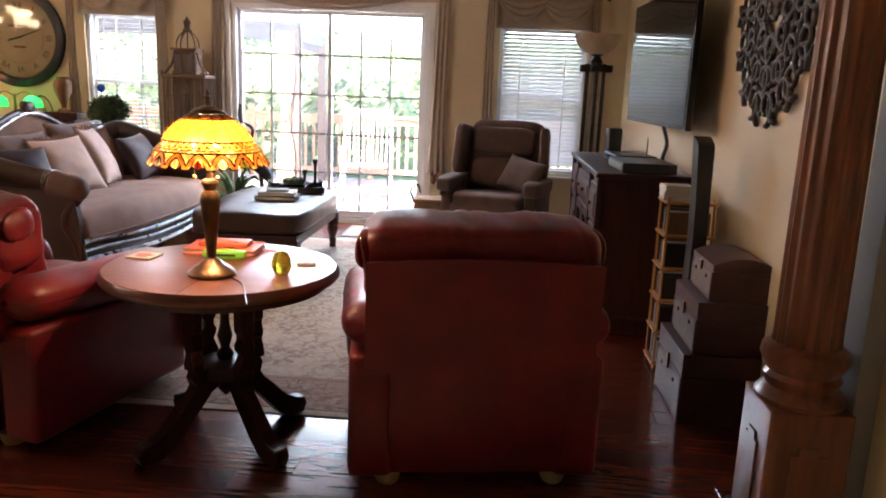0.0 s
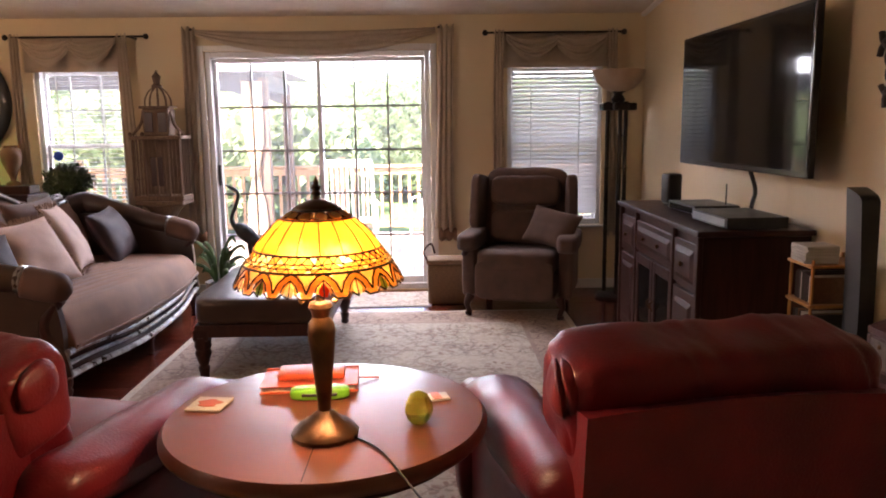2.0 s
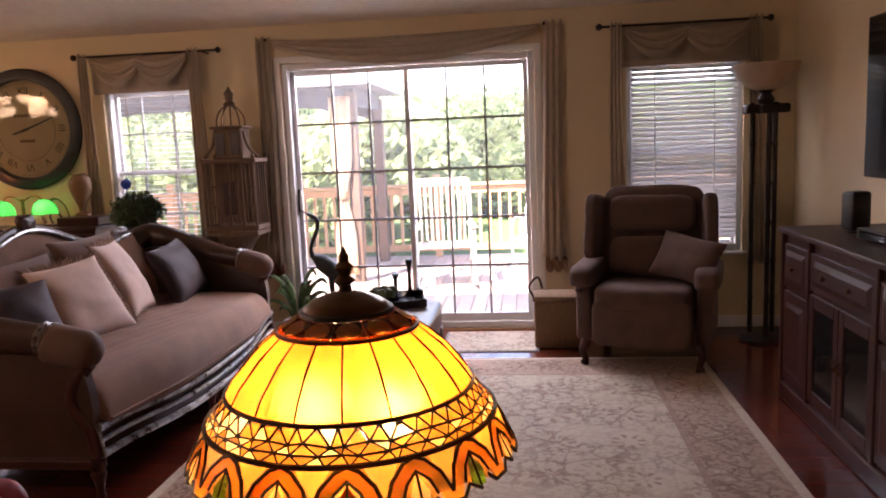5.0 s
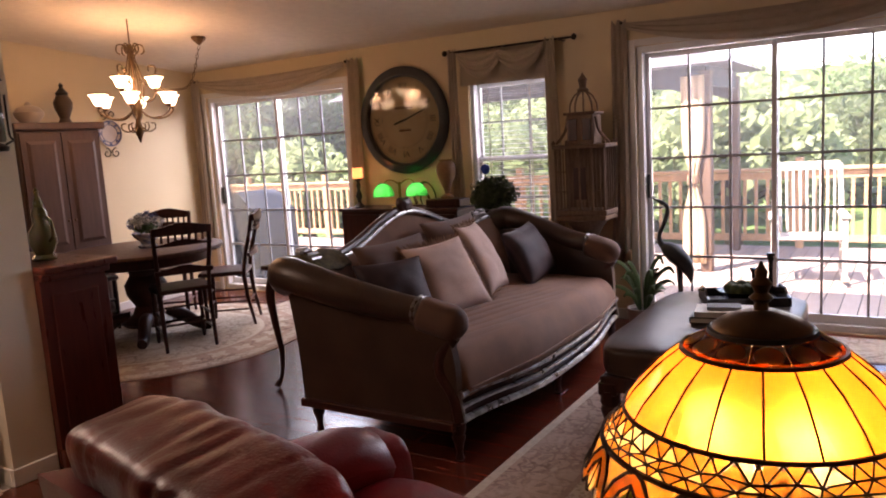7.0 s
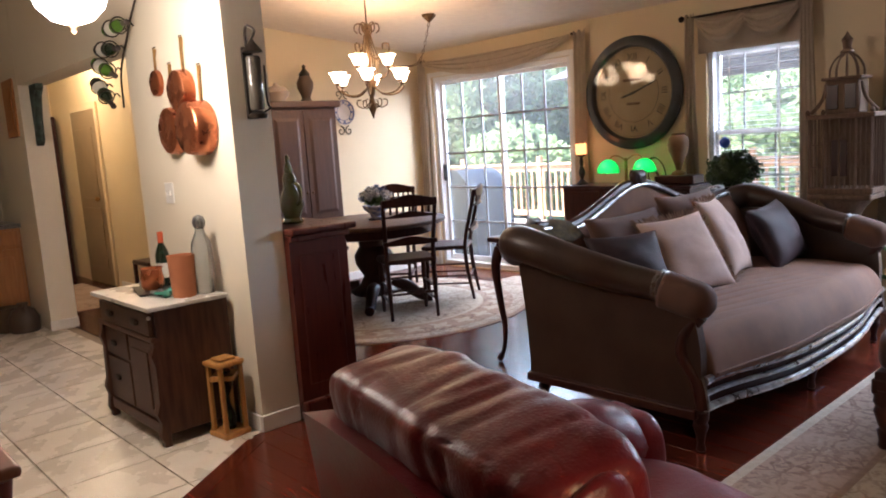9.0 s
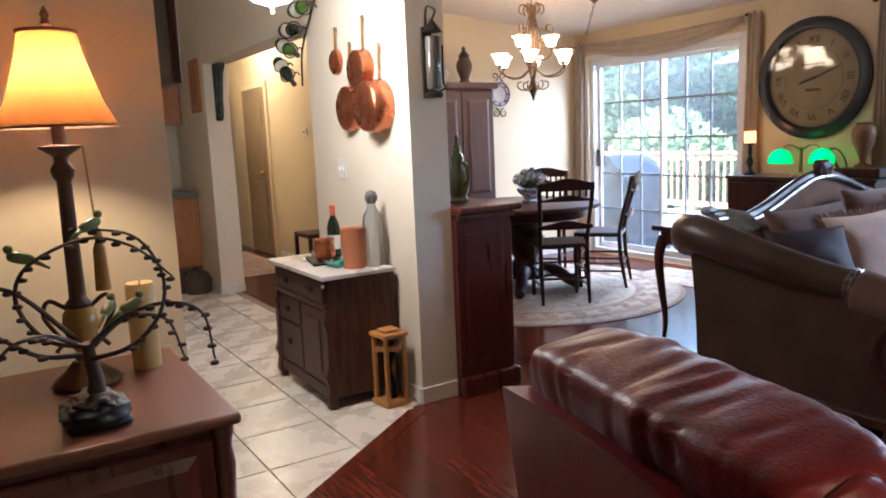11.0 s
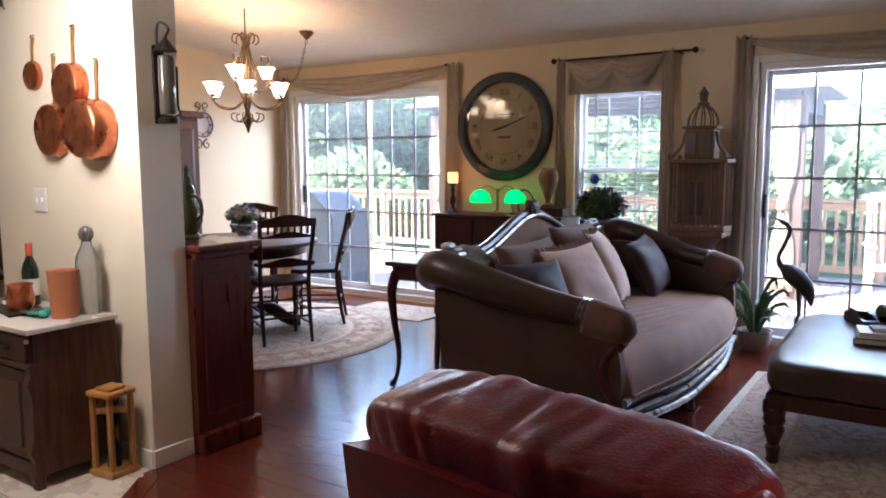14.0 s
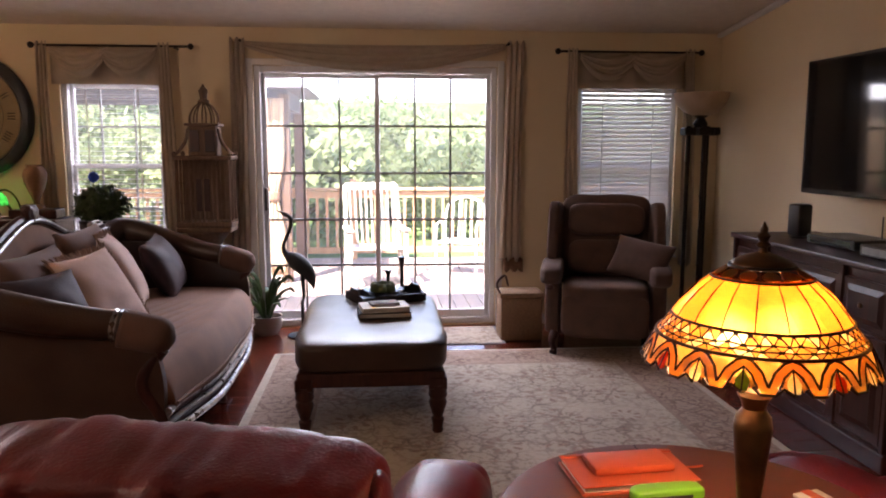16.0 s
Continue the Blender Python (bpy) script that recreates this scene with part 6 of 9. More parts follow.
def console_things():
    c = thing("votive_stand", (-4.70, 6.74, CH), 0, "black candlestick with a lit amber votive", "candle holder")
    part("stick", lathe([(0.05, 0), (0.052, 0.012), (0.03, 0.03), (0.014, 0.05), (0.018, 0.07), (0.03, 0.1), (0.022, 0.14), (0.012, 0.16), (0.02, 0.2), (0.012, 0.24), (0.04, 0.255), (0.045, 0.265)], 20), M_BLACK, c, smooth=True)
    part("votive", lathe([(0.04, 0.266), (0.047, 0.28), (0.046, 0.345), (0.048, 0.36), (0.04, 0.358)], 20), M_CANDLELIT, c, "glowing amber glass cup", smooth=True)
    v = thing("urn", (-3.78, 6.78, CH), 0, "tan footed urn on a dark block", "urn")
    part("block", box(-0.17, 0.17, -0.09, 0.09, 0, 0.07, 0.01, 2), M_DARK, v)
    part("body", lathe([(0.06, 0.071), (0.055, 0.09), (0.02, 0.11), (0.03, 0.15), (0.075, 0.26), (0.085, 0.32), (0.075, 0.36), (0.05, 0.385), (0.06, 0.40)], 24), M_TANURN, v, smooth=True)
    k = thing("ribbon_sculpture", (-4.02, 6.80, CH), 0, "looped dark bronze ribbon sculpture", "sculpture")
    part("ribbon", tube(curve([(-0.09, 0, 0.02), (-0.11, 0, 0.10), (-0.05, 0.01, 0.19), (0.02, 0, 0.21), (0.08, 0, 0.16), (0.11, 0, 0.07), (0.07, 0, 0.02), (0.03, 0, 0.09), (-0.02, 0, 0.14), (-0.05, 0, 0.07), (-0.03, 0, 0.02)], 5), 0.013, 8, flat=0.5), M_BRONZE, k, smooth=True)
    part("base", box(-0.12, 0.12, -0.03, 0.03, 0, 0.015, 0.003), M_DARK, k)


M_TANURN = material("tan_stone", (0.30, 0.17, 0.08), 0.6, color2=(0.22, 0.12, 0.055), scale=9, bump=0.3)
console_things()


def leaf_ball(th, name, r, n, size, mat, seed, squash=1.0, at=(0, 0, 0), shell=0.55):
    """A crown of many small leaves with a ragged edge."""
    rr = random.Random(seed)
    vs, fs = [], []
    for _ in range(n):
        d = Vector((rr.gauss(0, 1), rr.gauss(0, 1), rr.gauss(0, 1))).normalized()
        q = r * (shell + (1 - shell) * rr.random() ** 0.5) * (0.88 + 0.25 * noise.noise(d * 2.1 + Vector((seed, 0, 0))))
        p = Vector((d.x * q, d.y * q, d.z * q * squash)) + Vector(at)
        a = Vector((rr.gauss(0, 1), rr.gauss(0, 1), rr.gauss(0, 1))).normalized()
        b_ = a.cross(d).normalized() if a.cross(d).length > 0.1 else a.orthogonal()
        s = size * rr.uniform(0.6, 1.4)
        k = len(vs)
        vs += [p - a * s, p + b_ * s * 0.45, p + a * s, p - b_ * s * 0.45]
        fs.append((k, k + 1, k + 2, k + 3))
    me = bpy.data.meshes.new(name)
    me.from_pydata([tuple(v) for v in vs], [], fs)
    me.materials.append(mat)
    ob = new(name, me)
    if th:
        ob.parent = th
    return ob


def boxwood(at):
    th = thing("boxwood_planter", at, 0, "clipped green boxwood in a dark iron stand", "plant")
    part("stand", lathe([(0.14, 0), (0.15, 0.02), (0.05, 0.06), (0.03, 0.1), (0.03, 0.72), (0.10, 0.80), (0.15, 0.84), (0.16, 0.92), (0.14, 0.92)], 20), M_IRON, th, smooth=True)
    leaf_ball(th, "foliage", 0.21, 2600, 0.022, M_BOXWOOD, 4, 0.72, (0, 0, 1.03), 0.5)
    part("gazing_ball", lathe([(0.004, -0.04), (0.026, -0.03), (0.04, 0), (0.026, 0.03), (0.004, 0.04)], 20, at=(-0.01, -0.10, 1.24)), M_BLUE, th, "cobalt blue glass ball", smooth="all")
    part("ball_stake", tube([(-0.01, -0.10, 1.0), (-0.01, -0.10, 1.21)], 0.004), M_IRON, th)


boxwood((-3.27, 6.66, 0))


def birdcage(at):
    th = thing("birdcage", at, 0, "tall weathered wooden birdcage house with a spire", "birdcage")
    z = 0.86
    ped = thing("wood_pedestal", at, 0, "weathered carved wooden pedestal under the birdcage", "pedestal")
    part("foot", box(-0.15, 0.15, -0.12, 0.12, 0, 0.06, 0.01), M_AGEDWOOD, ped)
    part("shaft", lathe([(0.10, 0.06), (0.07, 0.12), (0.06, 0.4), (0.065, 0.66), (0.12, 0.76), (0.17, 0.82)], 4 * 6), M_AGEDWOOD, ped, smooth=True)
    part("top", box(-0.20, 0.20, -0.14, 0.14, 0.82, 0.859, 0.008), M_AGEDWOOD, ped)
    part("base", box(-0.205, 0.205, -0.13, 0.13, z, z + 0.04, 0.006), M_AGEDWOOD, th)
    part("cornice", box(-0.215, 0.215, -0.135, 0.135, z + 0.50, z + 0.53, 0.006), M_AGEDWOOD, th)
    for y in (-0.12, 0.12):
        for k in range(13):
            x = -0.19 + 0.38 * k / 12
            part("bar", tube([(x, y, z + 0.04), (x, y, z + 0.5)], 0.0045 if k % 3 else 0.012, 6), M_AGEDWOOD, th)
    for x in (-0.19, 0.19):
        for k in range(1, 5):
            y = -0.12 + 0.24 * k / 5
            part("bar", tube([(x, y, z + 0.04), (x, y, z + 0.5)], 0.0045, 6), M_AGEDWOOD, th)
    for zz in (0.18, 0.33):
        part("cross_bar", box(-0.19, 0.19, -0.126, -0.114, z + zz - 0.006, z + zz + 0.006), M_AGEDWOOD, th)
    part("back_board", box(-0.18, 0.18, 0.09, 0.10, z + 0.04, z + 0.5), M_AGEDWOOD, th)
    part("door_panel", box(-0.05, 0.05, -0.128, -0.122, z + 0.12, z + 0.36, 0.004), M_DARK, th)
    part("upper_house", box(-0.105, 0.105, -0.09, 0.09, z + 0.53, z + 0.75, 0.008), M_AGEDWOOD, th)
    for x in (-0.055, 0.055):
        part("shutter", box(x - 0.035, x + 0.035, -0.097, -0.0905, z + 0.56, z + 0.72, 0.003), M_DARK, th)
    part("upper_cornice", box(-0.125, 0.125, -0.105, 0.105, z + 0.75, z + 0.77, 0.005), M_AGEDWOOD, th)
    for k in range(10):
        a = 2 * math.pi * k / 10
        part("dome_rib", tube(curve([(0.11 * math.cos(a), 0.09 * math.sin(a), z + 0.77), (0.105 * math.cos(a), 0.085 * math.sin(a), z + 0.83), (0.07 * math.cos(a), 0.06 * math.sin(a), z + 0.89), (0.02 * math.cos(a), 0.02 * math.sin(a), z + 0.925)]), 0.006, 6), M_AGEDWOOD, th)
    part("spire", lathe([(0.04, z + 0.92), (0.045, z + 0.935), (0.025, z + 0.95), (0.03, z + 0.99), (0.036, z + 1.01), (0.012, z + 1.04), (0.004, z + 1.06)], 16), M_AGEDWOOD, th, smooth=True)
    for s in (-1, 1):
        part("side_scroll", tube(curve([(s * 0.11, -0.05, z + 0.73), (s * 0.13, -0.05, z + 0.64), (s * 0.17, -0.05, z + 0.58), (s * 0.21, -0.05, z + 0.54)]), 0.012, 8), M_AGEDWOOD, th, smooth=True)
        for y in (-0.13, 0.13):
            part("corner_knob", lathe([(0.012, z + 0.53), (0.018, z + 0.545), (0.006, z + 0.565)], 8, at=(s * 0.20, y, 0)), M_AGEDWOOD, th)


birdcage((-2.535, 6.78, 0))


def crane(at):
    th = thing("crane_statue", at, 0, "dark bronze crane statue by the glass door", "statue")
    b = tube(curve([(-0.19, 0, 0.985), (-0.13, 0, 0.955), (-0.085, 0, 0.925), (-0.075, 0, 0.88), (-0.10, 0, 0.80), (-0.135, 0, 0.72), (-0.13, 0, 0.66), (-0.09, 0, 0.61)], 5),
             [0.003, 0.005, 0.006, 0.008, 0.01, 0.014, 0.016, 0.018] + [0.016] * 10 + [0.015] * 10 + [0.017 + 0.002 * i for i in range(8)], 10)
    b = tube(curve([(-0.12, 0, 0.64), (-0.06, 0, 0.60), (0.0, 0, 0.55), (0.05, 0, 0.49), (0.075, 0, 0.43), (0.085, 0, 0.37)], 4), [0.02, 0.034, 0.045, 0.054, 0.06, 0.064, 0.066, 0.066, 0.064, 0.062, 0.06, 0.056, 0.052, 0.047, 0.042, 0.036, 0.03, 0.024, 0.018, 0.012, 0.005], 12, bm=b)
    for y in (-0.03, 0.03):
        b = tube([(0.0, y, 0.53), (0.01, y, 0.30), (-0.005, y, 0.28), (0.0, y, 0.02)], [0.018, 0.009, 0.011, 0.008], 8, bm=b)
    b = lathe([(0.11, 0), (0.12, 0.008), (0.10, 0.02), (0.02, 0.03)], 24, bm=b)
    me = part("crane_statue", b, M_CRANE, None, smooth=True)
    me.matrix_world = pose(*at)
    bpy.data.objects.remove(th)
    tagged(me, "dark bronze crane statue by the glass door", "statue")


M_CRANE = material("verdigris_bronze", (0.045, 0.05, 0.05), 0.42, 0.5, color2=(0.02, 0.024, 0.026), scale=14, bump=0.2)
crane((-1.83, 6.72, 0))


def house_plant(at):
    th = thing("potted_plant", at, 0, "leafy green plant in a pale glazed pot", "plant")
    part("pot", lathe([(0.07, 0), (0.10, 0.03), (0.12, 0.09), (0.115, 0.14), (0.125, 0.15), (0.11, 0.148), (0.10, 0.12)], 24), M_CLAYPOT, th, smooth=True)
    part("soil", lathe([(0.105, 0.12), (0.105, 0.128)], 20), M_INK, th)
    rr = random.Random(8)
    for k in range(26):
        a, ln, up = rr.uniform(0, 6.28), rr.uniform(0.12, 0.30), rr.uniform(0.12, 0.40)
        ca, sa = math.cos(a), math.sin(a)
        p = curve([(0.03 * ca, 0.03 * sa, 0.125), (0.4 * ln * ca, 0.4 * ln * sa, 0.12 + 0.75 * up), (0.8 * ln * ca, 0.8 * ln * sa, 0.12 + up), (ln * ca, ln * sa, 0.12 + up * 0.85)], 4)
        n = len(p)
        part("leaf", tube(p, [0.003 + 0.014 * math.sin(math.pi * i / (n - 1)) ** 0.8 for i in range(n)], 6, flat=0.18), M_PLANT, th, smooth=True)


house_plant((-2.12, 6.80, 0))


def sofa_table(at):
    """Slim console with cabriole legs behind the sofa."""
    th = thing("sofa_table", at, 0, "dark slim table with cabriole legs behind the sofa", "table")
    part("tabletop", box(-0.20, 0.20, -0.06, 1.16, 0.755, 0.785, 0.008, 2), M_DARK, th)
    part("apron", box(-0.165, 0.165, -0.02, 1.12, 0.67, 0.755, 0.006), M_DARK, th)
    for x in (-1, 1):
        for y, s in ((0.0, -1), (1.10, 1)):
            p = curve([(x * 0.15, y, 0.72), (x * 0.175, y + s * 0.02, 0.60), (x * 0.165, y + s * 0.01, 0.42), (x * 0.14, y, 0.22), (x * 0.15, y + s * 0.01, 0.08), (x * 0.175, y + s * 0.03, 0.012)], 5)
            n = len(p)
            part("leg", tube(p, [0.034 - 0.021 * min(1, i / (n * 0.7)) + (0.008 if i > n - 4 else 0) for i in range(n)], 10), M_DARK, th, smooth=True)


sofa_table((-3.62, 4.66, 0))

# ---- dining room ----


def round_rug(at):
    th = thing("round_rug", at, 0, "round faded beige rug under the dining table", "rug")
    for r, z, m, n in ((1.26, 0.006, M_RUGFIELD, "edge"), (1.22, 0.0075, M_RUG, "outer_band"), (1.12, 0.0085, M_RUGBORDER, "border"), (0.86, 0.0095, M_RUGEDGE, "ring"), (0.82, 0.0105, M_RUG, "field")):
        part(n, lathe([(r, z - 0.006), (r, z)], 96), m, th)
    mo = None
    for k in range(28):
        a = 2 * math.pi * k / 28
        mo = prism([(0.99 * math.cos(a) + 0.07 * math.cos(t) * (1 + 0.4 * math.sin(4 * t)), 0.99 * math.sin(a) + 0.07 * math.sin(t) * (1 + 0.4 * math.sin(4 * t))) for t in [j * math.pi / 8 for j in range(16)]], 0.0085, 0.0095, bm=mo)
    tagged(part("rug_motif", mo, M_RUGEDGE, th), "", "", "", "stuff")


round_rug((-5.75, 5.25, 0))
m_ = thing("door_mat", (-5.2, 6.55, 0), 0, "pale woven runner before the dining glass door", "mat", "door mats")
part("weave", box(-0.45, 0.45, -0.28, 0.28, 0, 0.008, 0.003), M_RUG, m_)


def dining_table(at):
    th = thing("dining_table", at, 0, "round dark wood dining table on a carved pedestal", "table")
    part("tabletop", lathe([(0.60, 0.70), (0.64, 0.705), (0.65, 0.72), (0.645, 0.738), (0.62, 0.745)], 64), M_WALNUT, th, smooth=True)
    part("apron", lathe([(0.52, 0.62), (0.55, 0.63), (0.56, 0.70)], 48), M_DARK, th, smooth=True)
    part("pedestal", lathe([(0.20, 0.10), (0.23, 0.13), (0.13, 0.19), (0.10, 0.26), (0.16, 0.36), (0.17, 0.44), (0.12, 0.52), (0.14, 0.60), (0.22, 0.63)], 28), M_DARK, th, smooth=True)
    for k in range(4):
        p = curve([(0.14, 0, 0.16), (0.26, 0, 0.15), (0.36, 0, 0.08), (0.44, 0, 0.04), (0.49, 0, 0.036)])
        b = tube(p, [0.06 - 0.02 * i / (len(p) - 1) for i in range(len(p))], 10)
        turned(b, pose(0, 0, 0, 0, 0, 45 + 90 * k))
        part("foot", b, M_DARK, th, smooth=True)


DX, DY = -5.85, 5.25
dining_table((DX, DY, 0.011))


def dining_chair(m, label):
    """Spindle-back chair that faces its own +y."""
    th = thing("dining_chair", (0, 0, 0), 0, label, "chair", "chairs round the table")
    part("seat", prism([(-0.20, -0.19), (0.20, -0.19), (0.225, 0.1), (0.20, 0.21), (-0.20, 0.21), (-0.225, 0.1)], 0.44, 0.475, 0.008), M_DARK, th)
    for s in (-1, 1):
        part("back_post", tube(curve([(s * 0.185, -0.17, 0.46), (s * 0.19, -0.20, 0.62), (s * 0.20, -0.25, 0.80), (s * 0.205, -0.28, 0.95)]), [0.017] * 19, 8), M_DARK, th, smooth=True)
        part("front_leg", lathe([(0.012, 0), (0.016, 0.03), (0.02, 0.15), (0.014, 0.2), (0.022, 0.3), (0.018, 0.44)], 10, at=(s * 0.18, 0.17, 0)), M_DARK, th, smooth=True)
        part("back_leg", tube([(s * 0.185, -0.23, 0.0), (s * 0.185, -0.185, 0.25), (s * 0.185, -0.17, 0.45)], [0.013, 0.018, 0.018], 8), M_DARK, th, smooth=True)
        for z in (0.14, 0.25):
            part("stretcher", tube([(s * 0.185, -0.19, z), (s * 0.18, 0.17, z)], 0.009, 6), M_DARK, th)
    for z, y in ((0.16, 0.17), (0.27, 0.17), (0.2, -0.19)):
        part("stretcher", tube([(-0.18, y, z), (0.18, y, z)], 0.01, 6), M_DARK, th)

    def rail(name, z, h, bow):
        b = slab(lambda u, v: (-0.215 + 0.43 * u, -0.245 - (z - 0.76) * 0.2 + bow * (1 - (2 * u - 1) ** 2) * -0.03, z + h * (v - 0.5) + (0.018 * math.cos(math.pi * (2 * u - 1)) if v > 0.5 else 0)),
                 lambda u, v: (-0.215 + 0.43 * u, -0.268 - (z - 0.76) * 0.2 + bow * (1 - (2 * u - 1) ** 2) * -0.03, z + h * (v - 0.5) + (0.018 * math.cos(math.pi * (2 * u - 1)) if v > 0.5 else 0)), 12, 2)
        part(name, b, M_DARK, th)
    rail("crest_rail", 0.935, 0.075, 1)
    rail("mid_rail", 0.83, 0.03, 1)
    rail("low_rail", 0.62, 0.05, 1)
    for k in range(7):
        x = -0.15 + 0.05 * k
        part("spindle", tube([(x, -0.29, 0.845), (x, -0.30, 0.905)], [0.011, 0.008], 6), M_DARK, th)
    th.matrix_world = m
    return th


CHAIRS = [((-5.30, 5.16), 62), ((-5.52, 5.84), 128), ((-6.28, 5.80), 222), ((-6.5, 5.1), -80), ((-6.0, 4.62), -8)]
first = None
for (x, y), a in CHAIRS:
    m = pose(x, y, 0.011, 0, 0, a)
    if first is None:
        first = dining_chair(m, "dark wood spindle back dining chair")
    else:
        copy_thing(first, m)


M_CHINA = material("blue_white_china", (0.62, 0.63, 0.64), 0.2, color2=(0.10, 0.14, 0.32), scale=26, detail=2, coat=0.4)


def flower_bowl(at):
    th = thing("flower_vase", at, 0, "blue and white footed vase of pale hydrangeas", "vase")
    part("vase", lathe([(0.07, 0), (0.08, 0.015), (0.05, 0.03), (0.06, 0.05), (0.105, 0.09), (0.12, 0.12), (0.115, 0.125), (0.09, 0.11)], 28), M_CHINA, th, smooth=True)
    rr = random.Random(2)
    for k in range(13):
        a = k * 2.4
        r = 0.028 * math.sqrt(k + 0.4)
        p = (r * 1.2 * math.cos(a), r * 1.2 * math.sin(a), 0.16 + 0.10 * (1 - (r / 0.12) ** 2))
        leaf_ball(th, "bloom", 0.045, 90, 0.013, M_BLOOM if k % 3 else M_BLOOMBLUE, k, 1.0, p, 0.75)
    leaf_ball(th, "leaves", 0.11, 160, 0.03, M_PLANT, 3, 0.5, (0, 0, 0.17), 0.6)


M_BLOOM = material("pale_petals", (0.45, 0.45, 0.47), 0.8, scale=20)
M_BLOOMBLUE = material("blue_petals", (0.10, 0.12, 0.24), 0.8, scale=20)
flower_bowl((-5.80, 5.28, 0.757))


def armoire():
    x0, x1, y0, y1, h = -7.095, -6.55, 4.72, 5.49, 1.83
    th = thing("armoire", (0, 0, 0), 0, "tall brown wooden armoire with two panelled doors", "armoire")
    part("body", box(x0, x1 - 0.02, y0 + 0.02, y1 - 0.02, 0.08, h - 0.06), M_ARMOIRE, th)
    part("cornice", box(x0, x1 + 0.03, y0 - 0.02, y1 + 0.02, h - 0.06, h, 0.012, 2), M_ARMOIRE, th)
    part("plinth", box(x0, x1, y0, y1, 0, 0.08, 0.008), M_ARMOIRE, th)
    m = (y0 + y1) / 2
    for a, b in ((y0 + 0.03, m - 0.002), (m + 0.002, y1 - 0.03)):
        d = part("door", box(x1 - 0.02, x1, a, b, 0.10, h - 0.08, 0.004), M_ARMOIRE, th)
        for z0, z1 in ((0.16, 0.72), (0.80, h - 0.15)):
            f = raised_panel(0, a + 0.05, b - 0.05, z0, z1, M_ARMOIRE, d)
            f.matrix_local = Matrix.Translation((x1 + 0.001, 0, 0)) @ Matrix.Diagonal((-1, 1, 1, 1))
        part("knob", turned(lathe([(0.006, 0), (0.013, 0.012), (0.002, 0.02)], 10), pose(x1, m + (0.03 if a > m else -0.03), 1.0, 0, 90, 0)), M_BRONZE, d)
    for x, y, k in ((-6.82, 5.33, 0), (-6.8, 5.0, 1)):
        if k == 0:
            j = thing("ginger_jar", (x, y, h), 0, "dark lidded jar on top of the armoire", "jar")
            part("body", lathe([(0.05, 0), (0.055, 0.02), (0.04, 0.05), (0.075, 0.14), (0.08, 0.19), (0.05, 0.25)], 20), M_RUST, j, smooth=True)
            part("lid", lathe([(0.05, 0.251), (0.055, 0.27), (0.03, 0.30), (0.015, 0.32), (0.02, 0.34), (0.004, 0.36)], 16), M_BLACK, j, smooth=True)
        else:
            j = thing("tureen", (x, y, h), 0, "white lidded tureen on top of the armoire", "tureen")
            part("body", lathe([(0.06, 0), (0.07, 0.015), (0.11, 0.06), (0.12, 0.10), (0.11, 0.105)], 24), M_CLAYPOT, j, smooth=True)
            part("lid", lathe([(0.112, 0.106), (0.09, 0.14), (0.03, 0.16), (0.02, 0.18), (0.004, 0.19)], 24), M_CLAYPOT, j, smooth=True)


M_ARMOIRE = material("brown_armoire_wood", (0.095, 0.047, 0.032), 0.5, color2=(0.07, 0.033, 0.022), scale=4, stretch=(9, 9, 1), bump=0.12, bump_scale=40)
armoire()


def plate_rack(at):
    th = thing("wall_plate", at, 0, "patterned plate in a black iron wall holder", "wall decoration")
    part("plate", turned(lathe([(0.09, 0.015), (0.125, 0.03), (0.13, 0.034), (0.12, 0.03), (0.08, 0.02)], 32), pose(0, 0, 0, 0, 90, 0)), M_CLAYPOT, th, smooth=True)
    for s in (-1, 1):
        part("iron_scroll", scroll(s * 0.05, -0.19, 0.05, 1.1, 1.57, s, None, 0.02, 0.006), M_IRON, th, smooth=True)
        part("iron_scroll", scroll(s * 0.05, 0.18, 0.045, 1.1, -1.57, -s, None, 0.02, 0.006), M_IRON, th, smooth=True)
    for r, w, x in ((0.119, 0.006, 0.031), (0.085, 0.004, 0.021)):
        part("blue_ring", tube([(x, r * math.cos(k * math.pi / 20), r * math.sin(k * math.pi / 20)) for k in range(41)], w, 5), M_BLOOMBLUE, th, "painted blue ring")
    for k in range(8):
        a = k * math.pi / 4
        part("blue_leaf", cushion(0.012, 0.03, 0.02, 0.6, 4, at=(0.024, 0.102 * math.cos(a), 0.102 * math.sin(a))), M_BLOOMBLUE, th, smooth="all")


plate_rack((-7.098, 5.93, 1.75))


